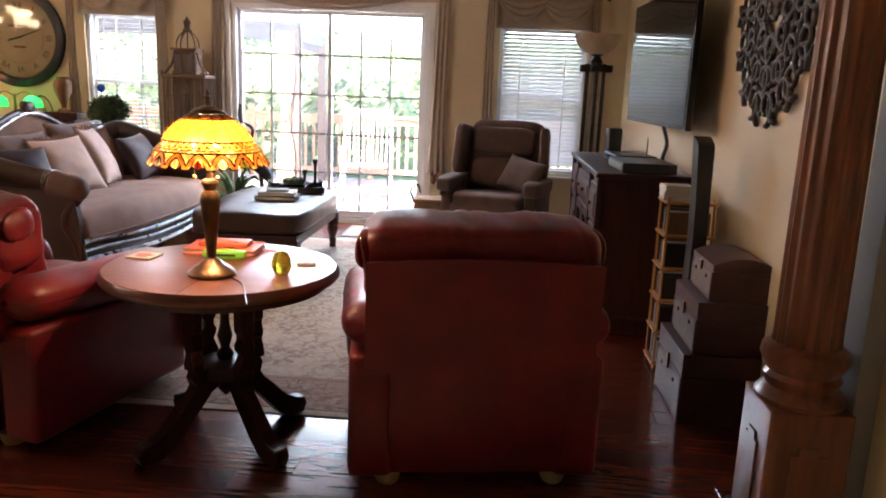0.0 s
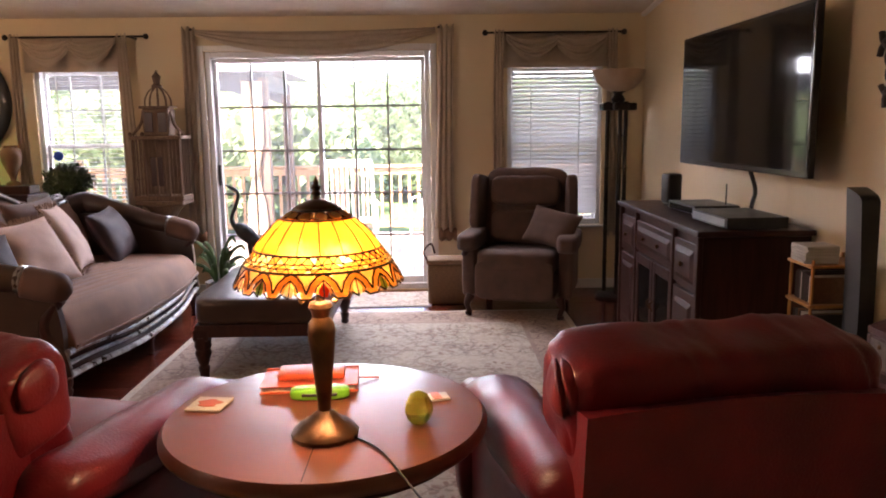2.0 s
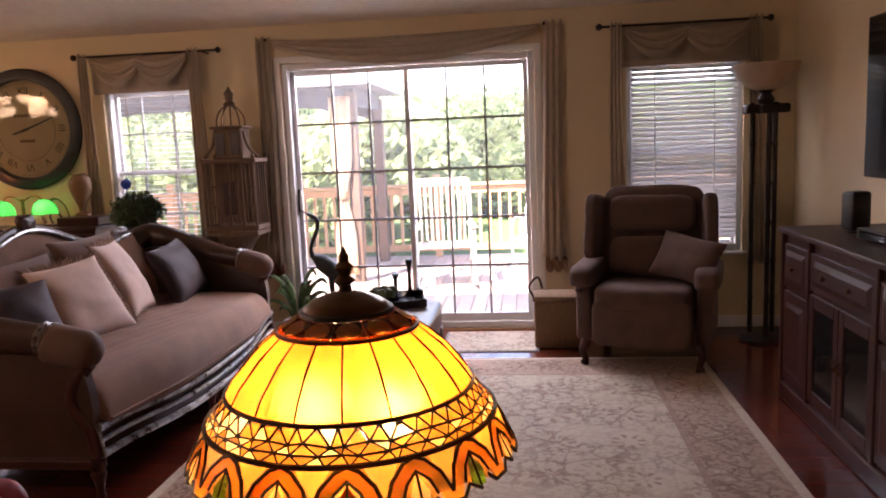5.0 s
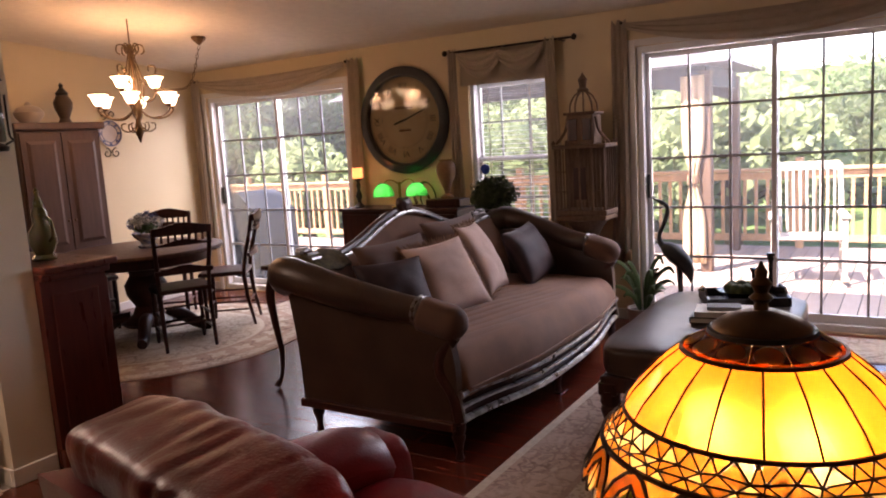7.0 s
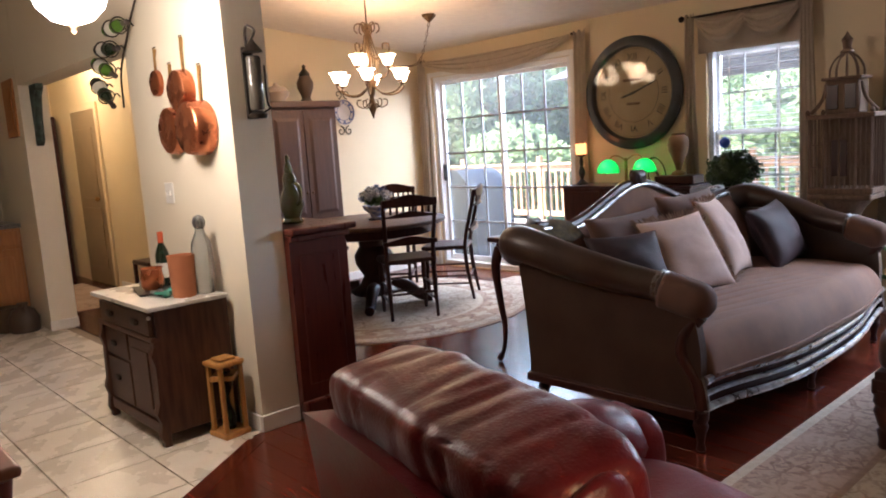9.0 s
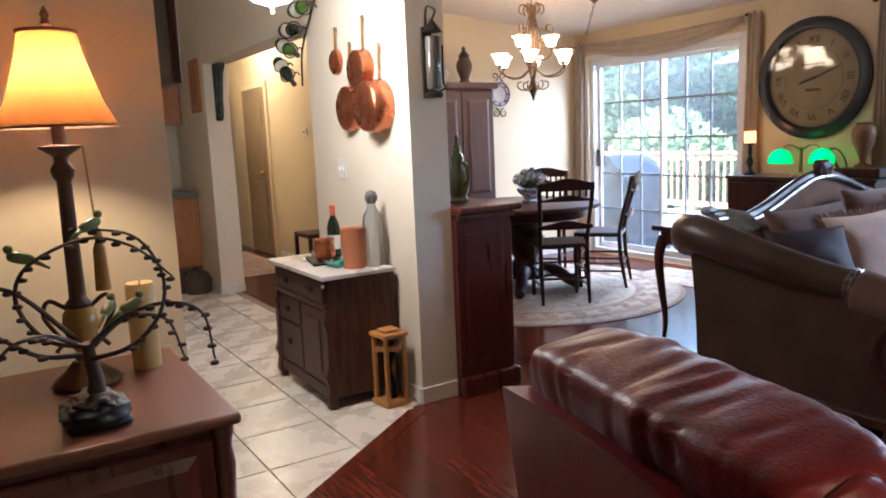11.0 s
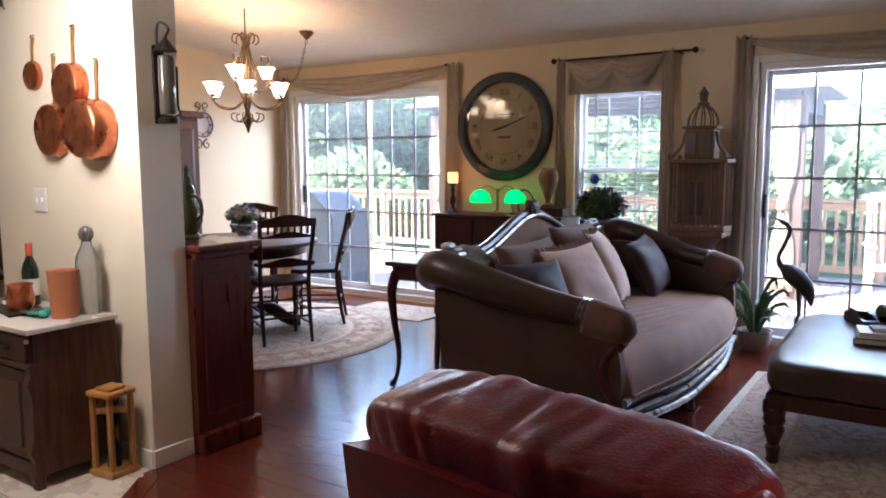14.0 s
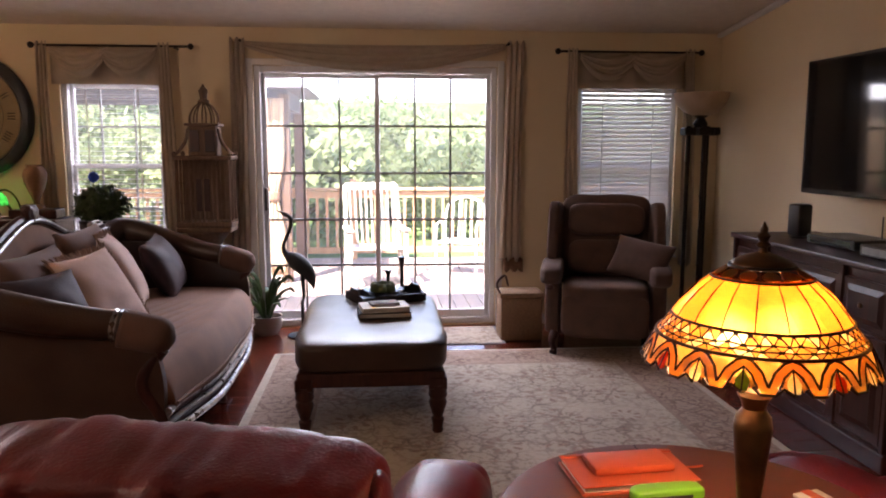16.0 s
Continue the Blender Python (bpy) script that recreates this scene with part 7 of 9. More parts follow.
def chandelier(at):
    """Scrolled chandelier with two tiers of lit bell shades, hung from a swagged chain."""
    th = thing("chandelier", at, 0, "bronze scroll chandelier with two tiers of lit bell shades", "chandelier")
    part("stem", lathe([(0.004, 0.44), (0.014, 0.43), (0.01, 0.40), (0.03, 0.38), (0.012, 0.34), (0.012, 0.02), (0.035, 0.0), (0.045, -0.05), (0.03, -0.10), (0.018, -0.15), (0.028, -0.19), (0.035, -0.24), (0.02, -0.27), (0.004, -0.32)][::-1], 16), M_CHAND, th, smooth=True)
    for tier, n, r, z in ((0, 6, 0.285, -0.045), (1, 3, 0.15, 0.085)):
        for k in range(n):
            a = 2 * math.pi * k / n + 0.3 + 0.5 * tier
            c, s = math.cos(a), math.sin(a)
            p = curve([(0.02 * c, 0.02 * s, z - 0.02), (0.4 * r * c, 0.4 * r * s, z - 0.085), (0.8 * r * c, 0.8 * r * s, z - 0.08), (r * 1.03 * c, r * 1.03 * s, z - 0.03), (r * c, r * s, z)], 5)
            arm = part("arm", tube(p, 0.007, 6), M_CHAND, th, smooth=True)
            part("cup", lathe([(0.012, z - 0.01), (0.026, z), (0.02, z + 0.012)], 12, at=(r * c, r * s, 0)), M_CHAND, arm, smooth=True)
            b = bmesh.new()
            rings = []
            for rad, zz, wv in ((0.018, 0.008, 0), (0.036, 0.022, 0), (0.044, 0.05, 0.04), (0.05, 0.078, 0.10), (0.064, 0.094, 0.16)):
                rings.append([b.verts.new((r * c + rad * (1 + wv * math.cos(6 * q)) * math.cos(q), r * s + rad * (1 + wv * math.cos(6 * q)) * math.sin(q), z + zz)) for q in [i * math.pi / 12 for i in range(24)]])
            for g, h in zip(rings, rings[1:]):
                for i in range(24):
                    b.faces.new((g[i], g[(i + 1) % 24], h[(i + 1) % 24], h[i]))
            part("bell_shade", b, M_FROST, arm, "lit frosted glass bell", smooth="all")
    for k in range(6):
        a = 2 * math.pi * k / 6
        c, s = math.cos(a), math.sin(a)
        part("cage_scroll", tube(curve([(0.02 * c, 0.02 * s, 0.36), (0.045 * c, 0.045 * s, 0.425), (0.09 * c, 0.09 * s, 0.425), (0.10 * c, 0.10 * s, 0.38), (0.075 * c, 0.075 * s, 0.355)], 5), 0.006, 6), M_CHAND, th, smooth=True)
        part("cage_rod", tube(curve([(0.02 * c, 0.02 * s, 0.36), (0.04 * c, 0.04 * s, 0.27), (0.07 * c, 0.07 * s, 0.16), (0.06 * c, 0.06 * s, 0.04), (0.04 * c, 0.04 * s, -0.05)], 5), 0.005, 6), M_CHAND, th, smooth=True)
        part("lower_scroll", tube(curve([(0.03 * c, 0.03 * s, -0.20), (0.07 * c, 0.07 * s, -0.235), (0.12 * c, 0.12 * s, -0.215), (0.12 * c, 0.12 * s, -0.175), (0.09 * c, 0.09 * s, -0.17)], 5), 0.005, 6), M_CHAND, th, smooth=True)
    for k in range(3):
        a = 2 * math.pi * k / 3 + 0.8
        c, s = math.cos(a), math.sin(a)
        part("mid_scroll", tube(curve([(0.05 * c, 0.05 * s, 0.14), (0.10 * c, 0.10 * s, 0.17), (0.16 * c, 0.16 * s, 0.20), (0.165 * c, 0.165 * s, 0.26), (0.12 * c, 0.12 * s, 0.265), (0.115 * c, 0.115 * s, 0.225)], 5), 0.006, 6), M_CHAND, th, smooth=True)
    hx, hy = -5.61 - at[0], 5.87 - at[1]
    zp, zh = ceil_z(5.87) - at[2], ceil_z(at[1]) - at[2]
    part("ceiling_plate", lathe([(0.004, zp - 0.07), (0.02, zp - 0.06), (0.06, zp - 0.02), (0.062, zp - 0.001)], 6, at=(hx, hy, 0)), M_CHAND, th)
    part("ceiling_hook", lathe([(0.006, 0.43), (0.006, zh - 0.001)], 8), M_CHAND, th)
    pts = curve([(hx, hy, zp - 0.07), (hx * 0.8, hy * 0.8, 0.16), (hx * 0.5, hy * 0.5, 0.10), (hx * 0.2, hy * 0.2, 0.13), (0, 0, 0.2)], 9)
    link = None
    for i, (p, q) in enumerate(zip(pts, pts[1:])):
        d = (q - p)
        o = d.orthogonal().normalized() * 0.009
        if i % 2:
            o = o.cross(d.normalized())
        link = tube([p - d * 0.1 + o * 0.2, p + d * 0.3 + o, q - d * 0.2 + o, q + d * 0.1], 0.003, 5, bm=link)
        link = tube([p - d * 0.1 - o * 0.2, p + d * 0.3 - o, q - d * 0.2 - o, q + d * 0.1], 0.003, 5, bm=link)
    part("chain", link, M_CHAND, th)
    for k in range(3):
        a = 2 * math.pi * k / 3 + 0.3
        bulb("chandelier_bulb", (at[0] + 0.29 * math.cos(a), at[1] + 0.29 * math.sin(a), at[2] + 0.10), CHAND_W, (1.0, 0.58, 0.28), 0.06)


M_CHAND = material("antique_gold_bronze", (0.20, 0.125, 0.06), 0.4, 0.7, color2=(0.10, 0.06, 0.03), scale=20)
chandelier((-5.58, 5.16, 1.93))

# ---- bar, kitchen and hall ----
placed = set(scene.objects)


def settle(dx, dy):
    """Moves the group of things built since the last call into its final place."""
    for ob in scene.objects:
        if ob not in placed:
            placed.add(ob)
            if ob.parent is None:
                ob.location += Vector((dx, dy, 0))



def bar_cabinet():
    x0, x1, y0, y1, h = -5.05, -3.86, 3.168, 3.52, 1.0
    th = thing("bar_cabinet", (0, 0, 0), 0, "tall red mahogany bar cabinet behind the wall end", "cabinet")
    part("body", box(x0, x1, y0, y1 - 0.01, 0.10, h - 0.035), M_RED, th)
    part("plinth", box(x0, x1 + 0.03, y0, y1 + 0.02, 0, 0.10, 0.012, 2), M_RED, th)
    part("top", box(x0, x1 + 0.05, y0, y1 + 0.04, h - 0.035, h, 0.010, 2), M_RED, th)
    part("moulding", box(x0, x1 + 0.02, y0, y1 + 0.01, h - 0.07, h - 0.036, 0.008, 2), M_RED, th)
    part("end_panel", box(x1, x1 + 0.008, y0 + 0.05, y1 - 0.06, 0.18, h - 0.14, 0.004), M_RED, th)
    for k in range(3):
        a = x0 + 0.04 + k * 0.385
        part("door", box(a, a + 0.37, y1 - 0.0095, y1 + 0.008, 0.14, h - 0.1, 0.004), M_RED, th)
    v = thing("green_jug", (-4.12, 3.36, h), 0, "green glazed figural jug on the bar", "jug")
    part("body", lathe([(0.055, 0), (0.06, 0.012), (0.045, 0.03), (0.07, 0.09), (0.065, 0.14), (0.035, 0.19), (0.04, 0.24), (0.025, 0.27)], 20), M_JUG, v, smooth=True)
    part("handle", tube(curve([(0.03, 0, 0.22), (0.09, 0, 0.2), (0.10, 0, 0.13), (0.065, 0, 0.1)]), 0.01, 8), M_JUG, v, smooth=True)
    part("stopper", lathe([(0.02, 0.271), (0.025, 0.29), (0.01, 0.33), (0.015, 0.35), (0.003, 0.37)], 12), M_JUG, v, smooth=True)


M_JUG = material("green_glaze", (0.07, 0.085, 0.02), 0.25, color2=(0.10, 0.06, 0.02), scale=12, coat=0.5)
bar_cabinet()


def washstand():
    x0, x1, y0, y1, h = -4.86, -4.10, 2.53, 2.925, 0.70
    th = thing("washstand", (0, 0, 0), 0, "antique walnut washstand with a marble top", "cabinet")
    part("marble_top", box(x0 - 0.02, x1 + 0.02, y0 - 0.02, y1, h - 0.022, h, 0.004, 2), M_MARBLE, th, "worn veined marble slab")
    part("body", box(x0 + 0.02, x1 - 0.006, y0 + 0.02, y1, 0.06, h - 0.022), M_WALNUT, th)
    part("drawer", prism([(x0 + 0.03, y0 + 0.02), (x1 - 0.03, y0 + 0.02), (x1 - 0.04, y0), (x0 + 0.04, y0)], h - 0.15, h - 0.04, 0.004), M_WALNUT, th)
    part("drawer_ledge", box(x0, x1 - 0.002, y0 - 0.008, y0 + 0.03, h - 0.175, h - 0.152, 0.006, 2), M_WALNUT, th)
    for k in (0.27, 0.73):
        x = x0 + (x1 - x0) * k
        part("pull", cushion(0.09, 0.022, 0.035, 0.8, 8, at=(x, y0 - 0.008, h - 0.095), rough=0.2), M_IRON, th, smooth="all")
    m = (x0 + x1) / 2
    d = part("small_drawer", box(x0 + 0.05, m - 0.01, y0 + 0.008, y0 + 0.02, 0.37, 0.51, 0.004), M_WALNUT, th)
    part("pull", cushion(0.07, 0.02, 0.03, 0.8, 8, at=((x0 + m) / 2, y0, 0.44)), M_IRON, d, smooth="all")
    d = part("small_drawer", box(x0 + 0.05, m - 0.01, y0 + 0.008, y0 + 0.02, 0.12, 0.355, 0.004), M_WALNUT, th)
    part("pull", cushion(0.07, 0.02, 0.03, 0.8, 8, at=((x0 + m) / 2, y0, 0.25)), M_IRON, d, smooth="all")
    d = part("door", box(m + 0.01, x1 - 0.06, y0 + 0.008, y0 + 0.02, 0.12, 0.51, 0.004), M_WALNUT, th)
    part("door_panel", box(m + 0.06, x1 - 0.11, y0 + 0.0, y0 + 0.0078, 0.17, 0.46, 0.004), M_WALNUT, d)
    for x, s in ((x0 + 0.005, 1), (x1 - 0.045, 1)):
        b = prism([(0, 0.0), (0.0, 0.02), (-0.014, 0.05), (-0.004, 0.12), (-0.02, 0.17), (-0.004, 0.22), (0.0, 0.40), (-0.016, 0.46), (0.0, 0.50), (0.0, 0.53), (0.035, 0.53), (0.035, 0.0)], 0, 0.04)
        # outline in (y, z), raised along x
        turned(b, Matrix(((0, 0, 1, x), (1, 0, 0, y0), (0, 1, 0, 0), (0, 0, 0, 1))))
        part("pilaster", b, M_WALNUT, th)
    part("base_rail", box(x0 + 0.045, x1 - 0.046, y0 + 0.004, y0 + 0.03, 0.05, 0.11, 0.004), M_WALNUT, th)
    for x in (x0 + 0.02, x1 - 0.046):
        part("back_foot", box(x, x + 0.04, y1 - 0.05, y1, 0, 0.06), M_WALNUT, th)
    part("white_knob", cushion(0.02, 0.02, 0.02, 1, 5, at=(x1 - 0.02, y0 - 0.002, h - 0.055)), M_PAPER, th, smooth="all")
    return h


WZ = washstand()


def wine_bottle(at, label, mat, rx=0.0, rz=0.0, capsule=None, group=""):
    th = thing("wine_bottle", at, 0, label, "bottle", group)
    th.matrix_world = pose(*at, rx, 0, rz)
    part("glass", lathe([(0.03, 0), (0.037, 0.006), (0.037, 0.17), (0.03, 0.20), (0.015, 0.235), (0.013, 0.29), (0.015, 0.295)], 24), mat, th, smooth=True)
    part("paper_label", lathe([(0.0375, 0.05), (0.0378, 0.051), (0.0378, 0.129), (0.0375, 0.13)], 24), M_PAPER, th)
    part("capsule", lathe([(0.0145, 0.24), (0.0155, 0.241), (0.0155, 0.298), (0.013, 0.30)], 16), capsule or M_REDPRINT, th, smooth=True)
    return th


def washstand_things():
    wine_bottle((-4.63, 2.83, WZ), "dark red wine bottle with a red capsule", M_BOTTLE)
    m = thing("copper_mug", (-4.52, 2.72, WZ + 0.0125), 0, "shiny hammered copper mug", "mug")
    part("cup", lathe([(0.045, 0), (0.058, 0.02), (0.06, 0.06), (0.052, 0.10), (0.058, 0.115), (0.054, 0.113), (0.048, 0.09)], 28), M_COPPER, m, smooth=True)
    part("handle", tube(curve([(-0.055, 0, 0.10), (-0.09, 0, 0.09), (-0.09, 0, 0.05), (-0.055, 0, 0.03)]), 0.006, 8), M_BRASS, m, smooth=True)
    t = thing("metal_tray", (-4.53, 2.72, WZ), -14, "dark oblong metal tray on marble", "tray")
    part("plate", box(-0.16, 0.14, -0.08, 0.08, 0, 0.006, 0.002), M_IRON, t)
    part("rim", box(-0.165, 0.145, -0.085, 0.085, 0.006, 0.012, 0.002), M_IRON, t)
    part("handle", tube(curve([(-0.16, -0.04, 0.01), (-0.22, -0.03, 0.03), (-0.22, 0.03, 0.03), (-0.16, 0.04, 0.01)]), 0.007, 8), M_STEEL, t, smooth=True)
    c = thing("terracotta_cooler", (-4.22, 2.76, WZ), 0, "tall terracotta wine cooler", "wine cooler")
    part("body", lathe([(0.056, 0), (0.058, 0.01), (0.066, 0.20), (0.069, 0.21), (0.062, 0.208), (0.055, 0.05)], 32), M_TERRA, c, smooth=True)
    b = thing("glass_carafe", (-4.20, 2.865, WZ), 0, "clear carafe with a beaded stopper", "carafe")
    part("body", lathe([(0.045, 0), (0.05, 0.02), (0.055, 0.20), (0.05, 0.26), (0.025, 0.31), (0.022, 0.33)], 24), M_FROSTED, b, smooth=True)
    part("stopper", lathe([(0.02, 0.331), (0.03, 0.345), (0.034, 0.365), (0.025, 0.39), (0.006, 0.40)], 20, wave=10, depth=0.2), M_STEEL, b, smooth=True)
    for k, (x, y, a, mat) in enumerate(((-4.40, 2.66, 20, M_STEEL), (-4.37, 2.69, 35, M_TEAL), (-4.33, 2.655, 28, M_TEAL))):
        g = thing("bottle_stopper", (x, y, WZ), a, "small stopper lying on the marble", "stopper", "bottle stoppers")
        part("shank", turned(lathe([(0.009, 0), (0.011, 0.05), (0.02, 0.06), (0.017, 0.085), (0.004, 0.095)], 12), pose(0, 0, 0.02, 0, 90, 0)), mat, g, smooth=True)
    h = thing("hourglass_lantern", (-4.02, 2.83, 0), 6, "golden bamboo lantern holding an hourglass", "lantern")
    for x in (-0.055, 0.055):
        for y in (-0.055, 0.055):
            part("post", box(x - 0.011, x + 0.011, y - 0.011, y + 0.011, 0.03, 0.36, 0.003), M_BAMBOO, h)
    part("base", box(-0.075, 0.075, -0.075, 0.075, 0, 0.03, 0.005), M_BAMBOO, h)
    part("roof", prism([(-0.075, -0.075), (0.075, -0.075), (0.075, 0.075), (-0.075, 0.075)], 0.36, 0.385, 0.006), M_BAMBOO, h)
    part("roof_cap", box(-0.045, 0.045, -0.045, 0.045, 0.385, 0.40, 0.005), M_BAMBOO, h)
    part("inner", lathe([(0.03, 0.031), (0.036, 0.10), (0.012, 0.16), (0.012, 0.20), (0.036, 0.26), (0.03, 0.33)], 18), M_BOTTLE, h, smooth=True)
    part("wrap", lathe([(0.082, 0.29), (0.084, 0.292), (0.084, 0.315), (0.082, 0.317)], 4), M_BAMBOO, h)


M_FROSTED = material("clear_carafe_glass", (0.70, 0.72, 0.72), 0.12, scale=5, trans=0.8)
washstand_things()


def copper_pans():
    y = 2.949
    for x, z, r, d, ln in ((-4.687, 1.80, 0.07, 0.03, 0.11), (-4.345, 1.73, 0.105, 0.07, 0.16), (-4.516, 1.535, 0.125, 0.06, 0.22), (-4.177, 1.53, 0.135, 0.11, 0.17)):
        th = thing("copper_pan", (x, y, z), 0, "copper pan hanging by its handle on the wall", "pan", "hanging copper pans")
        part("bowl", turned(lathe([(r * 0.93, 0.003), (r, 0.0035), (r * 1.02, 0.006), (r, d * 0.5), (r * 0.95, d * 0.9), (r * 0.86, d), (r * 0.4, d + 0.001)], 32), pose(0, 0, 0, 90, 0, 0)), M_COPPER, th, smooth=True)
        part("handle", tube([(0, -0.012, r * 0.9), (0.004, -0.012, r + ln * 0.6), (0.008, -0.008, r + ln)], [0.006, 0.006, 0.009], 8, flat=2.0), M_BRASS, th, smooth=True)
        part("hook", tube(curve([(0.008, -0.0005, r + ln + 0.01), (0.008, -0.018, r + ln + 0.004), (0.008, -0.012, r + ln - 0.012)]), 0.003, 6), M_IRON, th)
    s = thing("light_switch", (-4.71, 2.949, 1.20), 0, "white double light switch plate", "switch")
    part("plate", box(-0.055, 0.055, -0.006, -0.0005, -0.058, 0.058, 0.002), M_TRIM, s)
    for x in (-0.023, 0.023):
        part("toggle", box(x - 0.005, x + 0.005, -0.016, -0.006, -0.012, 0.012, 0.002), M_TRIM, s)


copper_pans()


def wall_sconce(at):
    th = thing("wall_sconce", at, 0, "unlit dark bronze candle sconce on the wall end", "sconce")
    part("backplate", box(0.001, 0.012, -0.03, 0.03, -0.2, 0.14, 0.004), M_IRON, th)
    part("lantern_body", lathe([(0.03, -0.16), (0.035, -0.15), (0.035, 0.08), (0.03, 0.09)], 16, at=(0.06, 0, 0)), M_SMOKE, th, smooth=True)
    part("hood", lathe([(0.05, 0.11), (0.02, 0.15), (0.006, 0.17)], 18, at=(0.06, 0, 0)), M_IRON, th, smooth=True)
    part("hanger", tube(curve([(0.06, 0, 0.165), (0.06, 0.02, 0.21), (0.03, 0.0, 0.235), (0.006, 0, 0.20), (0.006, 0, 0.1)]), 0.006, 8), M_IRON, th, smooth=True)
    part("side_rod", tube(curve([(0.06, 0.055, 0.05), (0.06, 0.055, -0.12), (0.06, 0.07, -0.15), (0.06, 0.035, -0.17)]), 0.005, 8), M_IRON, th, smooth=True)
    part("drip_cup", lathe([(0.04, -0.20), (0.045, -0.18), (0.02, -0.165)], 16, at=(0.06, 0, 0)), M_IRON, th, smooth=True)


M_SMOKE = material("smoked_glass", (0.09, 0.08, 0.065), 0.15, scale=6)
wall_sconce((-3.899, 3.06, 1.75))


def wine_rack(at):
    """Zigzag wire rack: each bottle lies along the wall, its neck dropping to one side."""
    th = thing("wall_wine_rack", at, 0, "black wire wine rack on the wall", "wine rack")
    spots = ((0.05, 0.20, 0, M_GREENBOTTLE), (-0.12, 0.10, 5, M_BOTTLE), (-0.20, 0.0, 20, M_GREENBOTTLE), (-0.27, -0.13, 33, M_BOTTLE))
    part("spine", tube(curve([(0.12, -0.012, 0.34), (0.06, -0.03, 0.24), (-0.02, -0.03, 0.15), (-0.12, -0.03, 0.05), (-0.18, -0.03, -0.06), (-0.24, -0.012, -0.22)]), 0.006, 8), M_IRON, th, smooth=True)
    for x, z, tilt, mat in spots:
        dx, dz = math.cos(radians(tilt)), -math.sin(radians(tilt))
        for o in (-0.07, 0.05):
            ring = [(x + o * dx + 0.045 * math.sin(a) * dz * -1, -0.11 + 0.045 * math.cos(a), z + o * dz + 0.045 * math.sin(a) * dx) for a in [k * math.pi / 8 for k in range(17)]]
            part("loop", tube(ring, 0.004, 6), M_IRON, th)
            part("holder", tube(curve([(x + o * dx, -0.03, z + o * dz), (x + o * dx, -0.05, z + o * dz + 0.02), (x + o * dx, -0.067, z + o * dz)]), 0.004, 6), M_IRON, th, smooth=True)
        wine_bottle((at[0] + x - 0.13 * dx, at[1] - 0.11, at[2] + z - 0.13 * dz), "wine bottle lying in the wall rack", mat, -90 - tilt, -90, M_INK, "racked bottles")


wine_rack((-4.97, 2.949, 1.93))


def corbel(at):
    th = thing("corbel", at, 0, "verdigris carved corbel under the header beam", "corbel")
    b = prism([(0, 0), (0.20, 0), (0.20, -0.04), (0.13, -0.08), (0.10, -0.17), (0.06, -0.28), (0.045, -0.40), (0.05, -0.47), (0, -0.50)], -0.03, 0.03, 0.006)
    turned(b, pose(0, 0, 0, 90, 0, 0))
    part("bracket", b, M_VERDI, th)
    part("leaf_carving", tube(curve([(0.19, 0, -0.05), (0.12, 0, -0.10), (0.085, 0, -0.2), (0.055, 0, -0.33), (0.05, 0, -0.46)]), [0.02, 0.024, 0.026, 0.022, 0.024, 0.03, 0.024, 0.022, 0.026, 0.022, 0.02, 0.024, 0.02, 0.018, 0.022, 0.02, 0.016, 0.018, 0.02, 0.018, 0.016, 0.018, 0.016, 0.014, 0.01], 8), M_VERDI, th, smooth=True)


M_VERDI = material("worn_teal_paint", (0.06, 0.10, 0.085), 0.7, color2=(0.025, 0.03, 0.026), scale=20, bump=0.5)
corbel((-7.529, 3.06, 2.069))


def pendant_lamp(at):
    th = thing("pendant_lamp", at, 0, "lit white glass bowl pendant lamp", "ceiling lamp")
    part("bowl", lathe([(0.02, 0), (0.08, 0.02), (0.13, 0.07), (0.152, 0.14), (0.155, 0.20), (0.14, 0.25), (0.05, 0.29)], 36), M_PENDANT, th, "glowing white glass bowl", smooth=True)
    part("finial", lathe([(0.004, -0.035), (0.014, -0.025), (0.01, -0.012), (0.022, 0.001)], 12), M_BRONZE, th, smooth=True)
    part("stem", lathe([(0.05, 0.29), (0.012, 0.31), (0.012, ceil_z(at[1]) - at[2] - 0.03), (0.06, ceil_z(at[1]) - at[2] - 0.02), (0.06, ceil_z(at[1]) - at[2] - 0.001)], 18), M_BRONZE, th, smooth=True)
    bulb("kitchen_bulb", (at[0], at[1], at[2] - 0.12), KITCHEN_W, (1.0, 0.82, 0.6), 0.12)


pendant_lamp((-3.92, 2.30, 1.955))


